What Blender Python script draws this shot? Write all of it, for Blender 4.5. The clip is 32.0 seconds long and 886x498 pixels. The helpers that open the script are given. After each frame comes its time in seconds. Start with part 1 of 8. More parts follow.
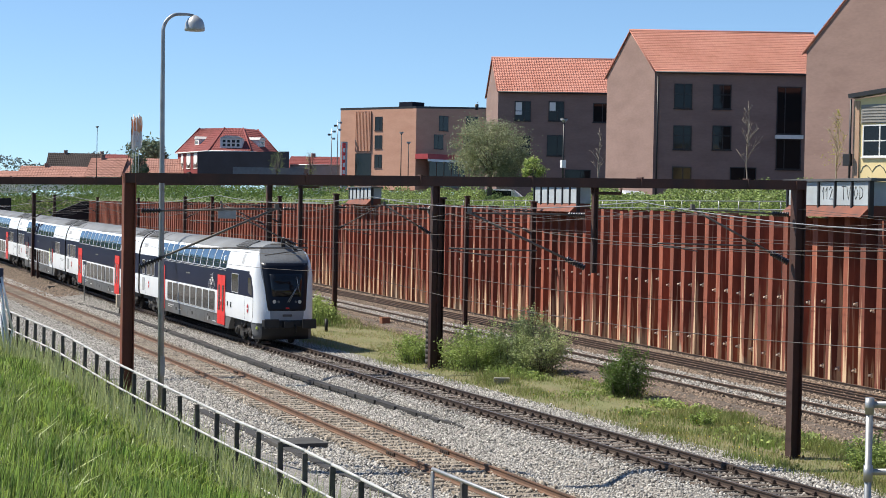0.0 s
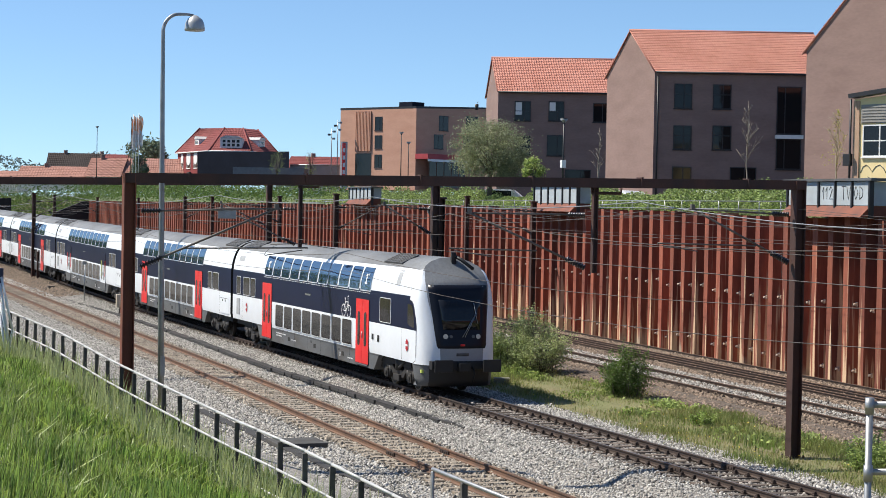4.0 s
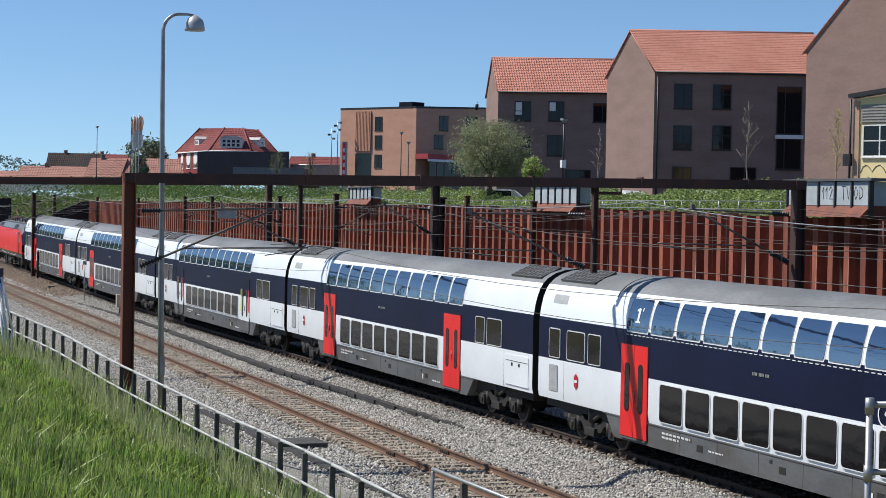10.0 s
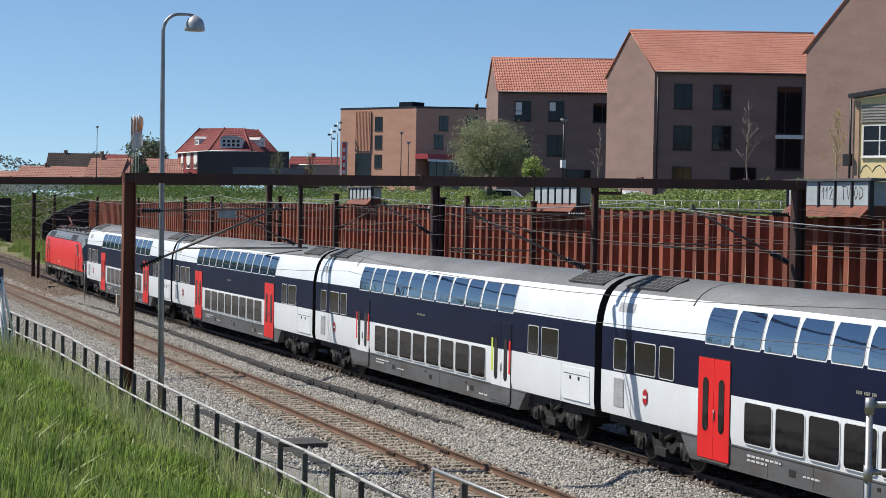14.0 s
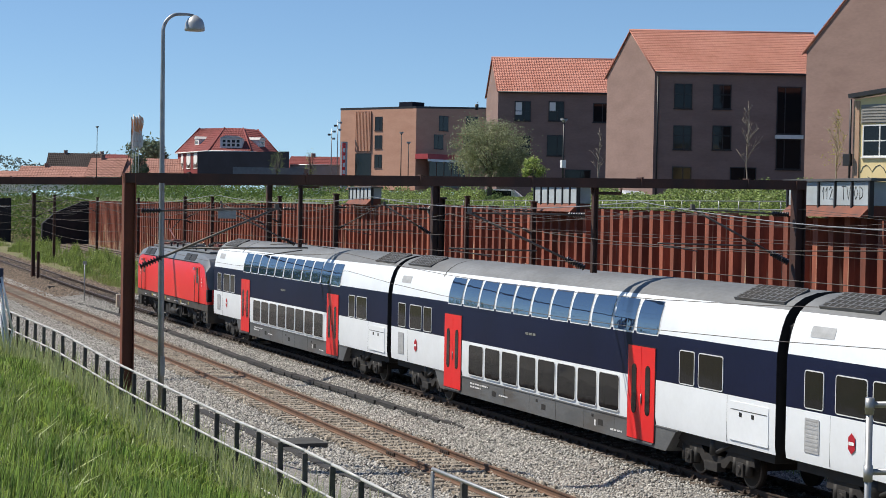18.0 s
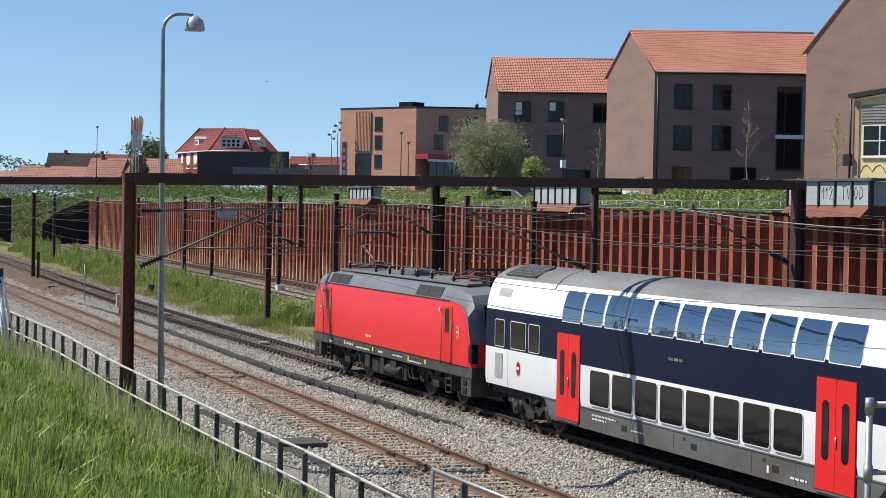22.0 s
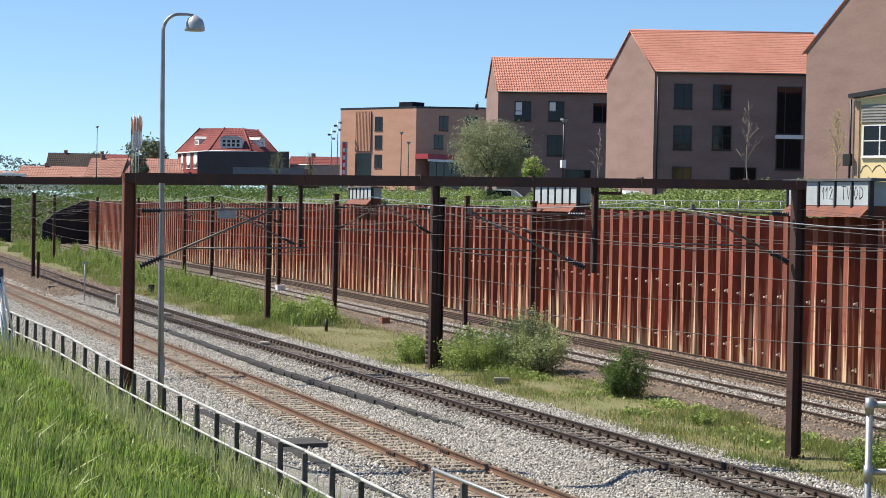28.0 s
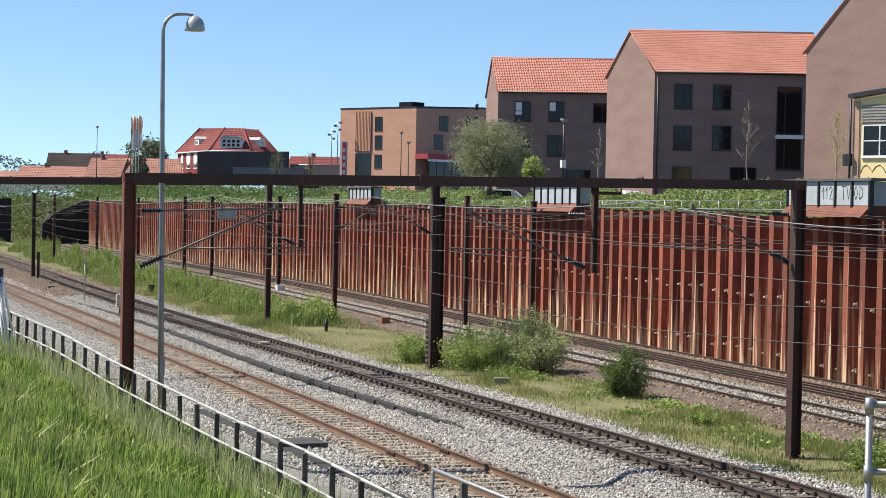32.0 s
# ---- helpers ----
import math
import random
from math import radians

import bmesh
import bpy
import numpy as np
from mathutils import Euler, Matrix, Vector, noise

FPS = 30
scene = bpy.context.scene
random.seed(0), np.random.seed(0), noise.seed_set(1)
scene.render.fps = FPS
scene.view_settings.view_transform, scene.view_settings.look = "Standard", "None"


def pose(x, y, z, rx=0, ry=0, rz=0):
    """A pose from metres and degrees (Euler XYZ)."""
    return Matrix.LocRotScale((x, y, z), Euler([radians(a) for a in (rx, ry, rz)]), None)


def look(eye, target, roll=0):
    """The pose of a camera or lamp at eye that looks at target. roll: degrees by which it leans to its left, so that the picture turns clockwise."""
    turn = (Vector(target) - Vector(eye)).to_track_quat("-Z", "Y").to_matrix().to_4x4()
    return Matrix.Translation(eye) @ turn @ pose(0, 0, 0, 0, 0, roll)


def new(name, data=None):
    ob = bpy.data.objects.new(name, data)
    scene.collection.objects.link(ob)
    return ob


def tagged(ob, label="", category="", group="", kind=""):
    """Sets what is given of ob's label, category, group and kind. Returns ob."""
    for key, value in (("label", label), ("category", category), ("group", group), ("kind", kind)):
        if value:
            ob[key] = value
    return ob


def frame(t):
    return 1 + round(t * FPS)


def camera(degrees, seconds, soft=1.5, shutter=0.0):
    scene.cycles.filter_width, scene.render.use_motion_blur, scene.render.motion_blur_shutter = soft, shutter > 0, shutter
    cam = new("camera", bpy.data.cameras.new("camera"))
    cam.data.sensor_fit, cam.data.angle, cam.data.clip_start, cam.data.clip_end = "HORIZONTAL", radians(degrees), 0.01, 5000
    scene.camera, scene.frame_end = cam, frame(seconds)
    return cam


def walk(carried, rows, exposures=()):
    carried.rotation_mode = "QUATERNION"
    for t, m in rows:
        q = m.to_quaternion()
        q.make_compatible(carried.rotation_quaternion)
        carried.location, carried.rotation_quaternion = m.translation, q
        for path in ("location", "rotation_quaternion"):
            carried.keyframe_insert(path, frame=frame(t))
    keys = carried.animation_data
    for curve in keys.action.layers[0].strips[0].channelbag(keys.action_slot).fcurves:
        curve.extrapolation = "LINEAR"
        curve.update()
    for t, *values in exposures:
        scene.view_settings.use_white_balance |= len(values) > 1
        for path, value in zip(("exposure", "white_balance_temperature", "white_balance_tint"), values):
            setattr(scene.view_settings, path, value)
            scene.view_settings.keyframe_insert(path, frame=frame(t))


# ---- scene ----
# World: x runs along the railway, y away from the camera, z up; rail top of the train's track is z = 0.
EYE = Vector((0.0, 0.0, 6.336))
AHEAD = Vector((-0.93755, 0.34715, -0.02168))
cam = camera(26.73, 32.0, soft=0.85)
walk(cam, [(0.0, look(EYE, EYE + AHEAD * 50, 1.072)), (32.0, look(EYE, EYE + AHEAD * 50, 1.072))],
     exposures=[(t, 0.63 + e, k, 9.0) for t, e, k in ((0, 0.0, 6420), (3, -0.02, 6400), (6, -0.12, 6250), (8, -0.28, 6150), (9, -0.36, 6100), (13, -0.39, 6300), (19, -0.31, 6400),
                                                     (22, -0.25, 6450), (23, -0.21, 6480), (25, -0.06, 6550), (28, 0.06, 6520), (32, 0.06, 6520))])

# ---- light ----
RAY = Vector((0.42, 0.66, -1.0)).normalized()          # the way the sunlight travels
world = bpy.data.worlds.new("sky")
scene.world = world
world.use_nodes = True
wn = world.node_tree
sky = wn.nodes.new("ShaderNodeTexSky")
sky.sky_type, sky.sun_disc = "NISHITA", False
sky.sun_elevation, sky.sun_rotation = math.asin(-RAY.z), math.atan2(-RAY.x, -RAY.y)
sky.air_density, sky.dust_density, sky.ozone_density = 0.75, 0.0, 2.2
wn.nodes["Background"].inputs[1].default_value = 0.093
# the town's skyline hides the palest band of the sky, so the dome is sampled a little above the true horizon
way, lift, unit = wn.nodes.new("ShaderNodeTexCoord"), wn.nodes.new("ShaderNodeVectorMath"), wn.nodes.new("ShaderNodeVectorMath")
lift.inputs[1].default_value = (0.0, 0.0, 0.04)
unit.operation = "NORMALIZE"
wn.links.new(way.outputs["Generated"], lift.inputs[0])
wn.links.new(lift.outputs[0], unit.inputs[0])
wn.links.new(unit.outputs[0], sky.inputs[0])
tint = wn.nodes.new("ShaderNodeMix")
tint.data_type, tint.blend_type = "RGBA", "MULTIPLY"
tint.inputs[0].default_value, tint.inputs[7].default_value = 1.0, (0.90, 1.0, 1.06, 1.0)
wn.links.new(sky.outputs[0], tint.inputs[6])
wn.links.new(tint.outputs[2], wn.nodes["Background"].inputs[0])
sun = new("sun", bpy.data.lights.new("sun", "SUN"))
sun.data.energy, sun.data.angle, sun.data.color = 5.0, radians(0.53), (1.0, 0.92, 0.80)
sun.matrix_world = look((0, 0, 60), Vector((0, 0, 60)) + RAY)

# ---- materials ----
def mat(name, base, rough=0.6, metal=0.0, second=None, size=0.5, amount=0.35, fine=40.0, bump=0.0, bump_size=60.0,
        island=0.0, piece=0.0, cells=0.0, cell_size=0.05, stretch=(1, 1, 1), stain=None, stain_size=1.5, stain_amount=0.5, spec=0.5, world_space=False, contrast=(0.35, 0.7), thin=0.0):
    """A surface with two scales of colour change, wear and fine relief."""
    m = bpy.data.materials.new(name)
    m.use_nodes = True
    nt = m.node_tree
    n, ln = nt.nodes, nt.links
    bs = n["Principled BSDF"]
    bs.inputs["Roughness"].default_value, bs.inputs["Metallic"].default_value = rough, metal
    bs.inputs["Specular IOR Level"].default_value = spec
    co = n.new("ShaderNodeNewGeometry" if world_space else "ShaderNodeTexCoord")
    mp = n.new("ShaderNodeMapping")
    mp.inputs["Scale"].default_value = stretch
    ln.new(co.outputs["Position" if world_space else "Object"], mp.inputs[0])

    def cloud(scale, detail=4.0):
        t = n.new("ShaderNodeTexNoise")
        t.inputs["Scale"].default_value, t.inputs["Detail"].default_value = scale, detail
        ln.new(mp.outputs[0], t.inputs[0])
        return t.outputs[0]

    def mix(fac, a, b, mode="MIX"):
        x = n.new("ShaderNodeMix")
        x.data_type, x.blend_type = "RGBA", mode
        for sock, val in ((x.inputs[0], fac), (x.inputs[6], a), (x.inputs[7], b)):
            if isinstance(val, (tuple, list)):
                sock.default_value = (*val, 1.0)
            elif isinstance(val, float):
                sock.default_value = val
            else:
                ln.new(val, sock)
        return x.outputs[2]

    def ramp(fac, lo, hi):
        r = n.new("ShaderNodeMapRange")
        r.inputs[1].default_value, r.inputs[2].default_value = lo, hi
        ln.new(fac, r.inputs[0])
        return r.outputs[0]

    if second is None:
        second = tuple(c * (1 - amount) for c in base)
    col = mix(ramp(cloud(1.0 / size), *contrast), base, second)
    fine_fac = ramp(cloud(fine, 2.0), 0.3, 0.75)
    col = mix(fine_fac, col, mix(1.0, col, (1 - amount * 0.55,) * 3, "MULTIPLY"))
    if stain:
        s = n.new("ShaderNodeMath")
        s.operation, s.inputs[1].default_value = "MULTIPLY", stain_amount
        ln.new(ramp(cloud(1.0 / stain_size, 6.0), 0.5, 0.68), s.inputs[0])
        col = mix(s.outputs[0], col, stain)
    if cells:
        vo = n.new("ShaderNodeTexVoronoi")
        vo.inputs["Scale"].default_value = 1.0 / cell_size
        ln.new(mp.outputs[0], vo.inputs[0])
        sp = n.new("ShaderNodeSeparateColor")
        ln.new(vo.outputs["Color"], sp.inputs[0])
        rr = n.new("ShaderNodeMapRange")
        rr.inputs[3].default_value, rr.inputs[4].default_value = 1 - cells, 1 + cells * 0.5
        ln.new(sp.outputs[0], rr.inputs[0])
        cc = n.new("ShaderNodeCombineColor")
        for i in range(3):
            ln.new(rr.outputs[0], cc.inputs[i])
        col = mix(1.0, col, cc.outputs[0], "MULTIPLY")
    if island or piece:
        if island:
            rnd = n.new("ShaderNodeNewGeometry").outputs["Random Per Island"]
        else:
            rnd = n.new("ShaderNodeObjectInfo").outputs["Random"]
        k = island or piece
        r = n.new("ShaderNodeMapRange")
        r.inputs[3].default_value, r.inputs[4].default_value = 1 - k, 1 + k * 0.6
        ln.new(rnd, r.inputs[0])
        cmb = n.new("ShaderNodeCombineColor")
        for i in range(3):
            ln.new(r.outputs[0], cmb.inputs[i])
        col = mix(1.0, col, cmb.outputs[0], "MULTIPLY")
    ln.new(col, bs.inputs["Base Color"])
    if thin:
        tr, mx = n.new("ShaderNodeBsdfTranslucent"), n.new("ShaderNodeMixShader")
        ln.new(col, tr.inputs[0])
        mx.inputs[0].default_value = thin
        ln.new(bs.outputs[0], mx.inputs[1])
        ln.new(tr.outputs[0], mx.inputs[2])
        ln.new(mx.outputs[0], n["Material Output"].inputs[0])
    if bump:
        b = n.new("ShaderNodeBump")
        b.inputs["Strength"].default_value = 1.0
        b.inputs["Distance"].default_value = bump
        ln.new(cloud(bump_size, 3.0), b.inputs["Height"])
        ln.new(b.outputs[0], bs.inputs["Normal"])
    return m


def glass_mat(name, tint, rough=0.04, spec=0.5):
    m = mat(name, tint, rough, 0.0, amount=0.1, spec=spec, bump=0.006, bump_size=1.1)
    return m


M = {}
M["white"] = mat("white_paint", (0.76, 0.80, 0.84), 0.32, amount=0.07, size=1.6, fine=9, stain=(0.55, 0.56, 0.55), stain_size=2.5, stain_amount=0.22)
M["navy"] = mat("navy_paint", (0.009, 0.012, 0.037), 0.42, spec=0.14, amount=0.25, size=2.0, fine=8)
M["red"] = mat("red_paint", (0.72, 0.018, 0.02), 0.32, amount=0.12, size=1.2)
M["badge_red"] = mat("dark_red_badge", (0.42, 0.015, 0.03), 0.4, amount=0.1)
M["dull_letter"] = mat("dull_grey_lettering", (0.24, 0.25, 0.22), 0.6, amount=0.1)
M["loco_red"] = mat("signal_red_paint", (0.68, 0.022, 0.018), 0.36, amount=0.1, size=2.0, fine=10)
M["roof"] = mat("roof_grey", (0.195, 0.205, 0.215), 0.6, amount=0.4, size=1.4, fine=12, stain=(0.11, 0.105, 0.10), stain_size=1.8, stain_amount=0.7, stretch=(0.4, 1, 1))
M["skirt"] = mat("skirt_grey", (0.125, 0.13, 0.135), 0.55, amount=0.35, size=1.0, fine=14, stain=(0.07, 0.058, 0.048), stain_size=1.1, stain_amount=0.8, stretch=(0.6, 1, 1.6))
M["loco_grey"] = mat("loco_grey_paint", (0.185, 0.205, 0.235), 0.5, amount=0.25, size=1.0)
M["under"] = mat("running_gear_grime", (0.022, 0.019, 0.017), 0.75, amount=0.5, size=0.3)
M["rubber"] = mat("black_rubber", (0.012, 0.012, 0.013), 0.6, amount=0.3)
M["pane"] = glass_mat("tinted_train_glass", (0.010, 0.0105, 0.012), 0.06, 0.42)
# tinted glass; the added blue in its base stands in for reflected sky
M["pane_up"] = glass_mat("sky_tinted_upper_glass", (0.014, 0.030, 0.070), 0.03, 1.0)
M["pane_up"].node_tree.nodes["Principled BSDF"].inputs["IOR"].default_value = 2.15
M["frame_al"] = mat("aluminium_window_frame", (0.72, 0.73, 0.74), 0.45, 0.1, amount=0.15)
M["grille_grey"] = mat("grey_grille_paint", (0.42, 0.43, 0.44), 0.55, amount=0.2, size=0.3)
M["lamp_glass"] = glass_mat("headlight_glass", (0.55, 0.55, 0.52), 0.1)
M["bar_white"] = mat("white_lettering", (0.75, 0.75, 0.75), 0.5, amount=0.05)
M["steel"] = mat("rolled_rail_head", (0.16, 0.135, 0.12), 0.42, 0.5, amount=0.35, size=0.6)
M["railrust"] = mat("rusty_rail", (0.165, 0.088, 0.052), 0.8, 0.0, second=(0.10, 0.06, 0.042), size=0.5, amount=0.3)
M["darkrail"] = mat("dark_oily_rail", (0.075, 0.05, 0.038), 0.7, 0.1, amount=0.4, size=0.5)
M["sleeper_pale"] = mat("grey_concrete_sleeper", (0.34, 0.285, 0.22), 0.85, second=(0.25, 0.20, 0.15), amount=0.35, size=0.4, piece=0.25, bump=0.01)
M["sleeper_brown"] = mat("creosoted_sleeper", (0.15, 0.115, 0.09), 0.85, amount=0.45, size=0.4, piece=0.35, bump=0.01)
M["sleeper_dark"] = mat("grimy_sleeper", (0.235, 0.19, 0.155), 0.85, amount=0.4, size=0.4, piece=0.3, bump=0.01)
M["mast"] = mat("rust_brown_mast_steel", (0.045, 0.022, 0.017), 0.7, 0.0, second=(0.085, 0.032, 0.02), size=0.8, amount=0.35, stretch=(1, 1, 0.35), bump=0.003)
M["mast_red"] = mat("rust_red_mast_steel", (0.21, 0.06, 0.03), 0.75, second=(0.12, 0.04, 0.025), size=0.6, amount=0.35, stretch=(1, 1, 0.3))
M["galv"] = mat("galvanised_steel", (0.36, 0.37, 0.38), 0.45, 0.6, amount=0.25, size=0.25)
M["arm"] = mat("weathered_bracket_tube", (0.17, 0.15, 0.135), 0.6, 0.3, amount=0.3)
M["tile_far"] = mat("faded_clay_tile", (0.40, 0.20, 0.155), 0.85, second=(0.33, 0.155, 0.115), size=2.0, amount=0.25, fine=3.0)
M["wire"] = mat("weathered_contact_wire", (0.115, 0.105, 0.10), 0.75, 0.0, spec=0.2, amount=0.2)
M["insul"] = mat("brown_insulator", (0.03, 0.02, 0.02), 0.3, amount=0.2)
M["fence_dark"] = mat("weathered_fence_post", (0.075, 0.07, 0.065), 0.85, second=(0.15, 0.14, 0.125), amount=0.6, size=0.25, fine=14, piece=0.5)


def pile_material():
    """Weathering steel: red-brown plates that differ, dark patches, and pale lime runs that bled down from low joints."""
    m = mat("rusted_sheet_pile", (0.325, 0.094, 0.051), 0.84, second=(0.20, 0.054, 0.032), size=1.3, amount=0.45, fine=7, bump=0.006,
            bump_size=18, piece=0.3, stretch=(1.3, 1.3, 0.22), stain=(0.10, 0.034, 0.022), stain_size=0.8, stain_amount=0.6, world_space=True, contrast=(0.4, 0.65))
    n, ln = m.node_tree.nodes, m.node_tree.links
    bs = n["Principled BSDF"]
    old = bs.inputs["Base Color"].links[0].from_socket
    geo = n.new("ShaderNodeNewGeometry")
    mp = n.new("ShaderNodeMapping")
    mp.inputs["Scale"].default_value = (3.2, 3.2, 0.12)
    ln.new(geo.outputs["Position"], mp.inputs[0])
    run = n.new("ShaderNodeTexNoise")
    run.inputs["Scale"].default_value, run.inputs["Detail"].default_value = 1.7, 4.0
    ln.new(mp.outputs[0], run.inputs[0])
    sep = n.new("ShaderNodeSeparateXYZ")
    ln.new(geo.outputs["Position"], sep.inputs[0])
    low = n.new("ShaderNodeMapRange")
    low.inputs[1].default_value, low.inputs[2].default_value, low.inputs[3].default_value, low.inputs[4].default_value = 0.2, 5.6, 0.12, -0.12
    ln.new(sep.outputs[2], low.inputs[0])
    add = n.new("ShaderNodeMath")
    add.operation = "ADD"
    ln.new(run.outputs[0], add.inputs[0])
    ln.new(low.outputs[0], add.inputs[1])
    cut = n.new("ShaderNodeMapRange")
    cut.inputs[1].default_value, cut.inputs[2].default_value, cut.inputs[4].default_value = 0.585, 0.68, 0.9
    ln.new(add.outputs[0], cut.inputs[0])
    mx = n.new("ShaderNodeMix")
    mx.data_type = "RGBA"
    ln.new(cut.outputs[0], mx.inputs[0])
    ln.new(old, mx.inputs[6])
    mx.inputs[7].default_value = (0.62, 0.45, 0.28, 1)
    patch = n.new("ShaderNodeTexNoise")
    patch.inputs["Scale"].default_value, patch.inputs["Detail"].default_value = 0.55, 3.0
    wide = n.new("ShaderNodeMapping")
    wide.inputs["Scale"].default_value = (1.0, 1.0, 0.35)
    ln.new(geo.outputs["Position"], wide.inputs[0])
    ln.new(wide.outputs[0], patch.inputs[0])
    foot = n.new("ShaderNodeMapRange")
    foot.inputs[1].default_value, foot.inputs[2].default_value, foot.inputs[3].default_value, foot.inputs[4].default_value = 0.0, 3.2, 0.08, -0.25
    ln.new(sep.outputs[2], foot.inputs[0])
    both = n.new("ShaderNodeMath")
    both.operation = "ADD"
    ln.new(patch.outputs[0], both.inputs[0])
    ln.new(foot.outputs[0], both.inputs[1])
    edge = n.new("ShaderNodeMapRange")
    edge.inputs[1].default_value, edge.inputs[2].default_value, edge.inputs[4].default_value = 0.62, 0.70, 0.8
    ln.new(both.outputs[0], edge.inputs[0])
    lime = n.new("ShaderNodeMix")
    lime.data_type = "RGBA"
    ln.new(edge.outputs[0], lime.inputs[0])
    ln.new(mx.outputs[2], lime.inputs[6])
    lime.inputs[7].default_value = (0.34, 0.28, 0.20, 1)
    ln.new(lime.outputs[2], bs.inputs["Base Color"])
    return m


M["pile"] = pile_material()
M["ballast"] = mat("granite_ballast", (0.36, 0.345, 0.32), 0.9, second=(0.27, 0.25, 0.225), size=2.2, amount=0.4, fine=16, bump=0.05, bump_size=14,
                   stain=(0.22, 0.19, 0.16), stain_size=3.0, stain_amount=0.5, cells=0.6, cell_size=0.045)
M["stone_dark"] = mat("oily_ballast_stone", (0.33, 0.30, 0.265), 0.9, amount=0.3, size=0.2, island=0.55)
M["stone_rust"] = mat("rusty_ballast_stone", (0.265, 0.20, 0.15), 0.9, amount=0.3, size=0.2, island=0.65)
M["stone_siding"] = mat("dusty_ballast_stone", (0.36, 0.315, 0.26), 0.9, amount=0.3, size=0.2, island=0.6)
M["stone"] = mat("ballast_stone", (0.47, 0.45, 0.415), 0.9, amount=0.3, size=0.2, island=0.72)
M["rust_ballast"] = mat("rust_stained_ballast", (0.155, 0.12, 0.093), 0.9, second=(0.11, 0.085, 0.066), size=1.5, amount=0.4, fine=14, bump=0.05, bump_size=14, cells=0.6, cell_size=0.05)
M["soil"] = mat("dry_grass_soil", (0.21, 0.19, 0.09), 0.95, second=(0.15, 0.165, 0.06), size=1.3, amount=0.4, fine=10, bump=0.06, bump_size=6, stain=(0.17, 0.13, 0.08), stain_size=2.0)
M["blade"] = mat("grass_blade", (0.40, 0.53, 0.13), 0.6, second=(0.16, 0.28, 0.055), size=0.9, amount=0.5, island=0.75, thin=0.4)
M["blade_dry"] = mat("pale_grass_stalk", (0.47, 0.53, 0.25), 0.7, amount=0.3, island=0.35, thin=0.4)
M["turf"] = mat("short_turf_blade", (0.20, 0.275, 0.07), 0.7, second=(0.30, 0.29, 0.105), size=1.1, amount=0.35, island=0.45, thin=0.4)
M["leaf"] = mat("shrub_leaf", (0.44, 0.54, 0.16), 0.6, second=(0.32, 0.41, 0.12), size=0.8, amount=0.3, island=0.4, thin=0.4)
M["leaf_willow_tree"] = mat("silver_green_tree_leaf", (0.38, 0.40, 0.23), 0.6, second=(0.24, 0.27, 0.13), size=1.0, amount=0.35, island=0.5, thin=0.35)
M["leaf_bright"] = mat("fresh_weed_leaf", (0.33, 0.43, 0.11), 0.6, second=(0.26, 0.35, 0.09), size=0.6, amount=0.3, island=0.45, thin=0.4)
M["leaf_willow"] = mat("grey_green_leaf", (0.47, 0.53, 0.24), 0.6, second=(0.34, 0.41, 0.16), size=0.7, amount=0.3, island=0.5, thin=0.4)
M["leaf_hedge"] = mat("ivy_leaf", (0.36, 0.45, 0.15), 0.6, second=(0.22, 0.30, 0.085), size=1.2, amount=0.45, island=0.7, thin=0.4)
M["bark"] = mat("grey_bark", (0.16, 0.14, 0.115), 0.9, amount=0.4, size=0.3)
M["bark_pale"] = mat("pale_twig_bark", (0.36, 0.31, 0.24), 0.9, amount=0.3, size=0.3)
M["brick_far"] = mat("brown_brick", (0.265, 0.176, 0.150), 0.88, second=(0.22, 0.142, 0.120), size=3.0, amount=0.2, fine=3.0, stretch=(1, 1, 3))
M["brick_orange"] = mat("orange_brick", (0.56, 0.31, 0.215), 0.88, second=(0.50, 0.265, 0.18), size=3.0, amount=0.2, fine=3.0, stretch=(1, 1, 3))
M["tile"] = mat("red_clay_roof_tile", (0.52, 0.225, 0.165), 0.75, second=(0.45, 0.178, 0.125), size=2.0, amount=0.25, fine=3.0)
M["tile_old"] = mat("old_clay_tile", (0.225, 0.047, 0.043), 0.85, second=(0.175, 0.038, 0.035), size=2.0, amount=0.3, fine=3.0)
M["dark_metal"] = mat("dark_window_frame", (0.02, 0.02, 0.022), 0.5, amount=0.2)
M["win"] = glass_mat("window_glass", (0.010, 0.010, 0.011), 0.05, 0.32)
M["blackboard"] = mat("dark_cladding", (0.014, 0.018, 0.03), 0.8, spec=0.1, amount=0.25, size=2.0)
M["render_white"] = mat("white_render", (0.78, 0.77, 0.74), 0.8, amount=0.12, size=1.0)
M["redwall"] = mat("dark_red_render", (0.24, 0.035, 0.032), 0.85, amount=0.25, size=2.0)
M["yellow"] = mat("yellow_render", (0.86, 0.69, 0.36), 0.85, amount=0.15, size=1.5)
M["contblue"] = mat("pale_blue_panel", (0.42, 0.47, 0.50), 0.6, amount=0.2, size=0.8, stain=(0.3, 0.3, 0.28), stain_size=0.7)
M["street"] = mat("grey_paving", (0.085, 0.082, 0.08), 0.9, amount=0.3, size=2.0)
M["leaf_dark"] = mat("dark_shrub_leaf", (0.13, 0.21, 0.045), 0.55, amount=0.3, size=0.8, island=0.4, thin=0.4)
M["leaf_yellow"] = mat("yellow_green_leaf", (0.44, 0.42, 0.10), 0.6, amount=0.2, island=0.3, thin=0.4)
M["far_green"] = mat("far_foliage", (0.25, 0.31, 0.18), 0.8, amount=0.4, size=3.0, island=0.4)


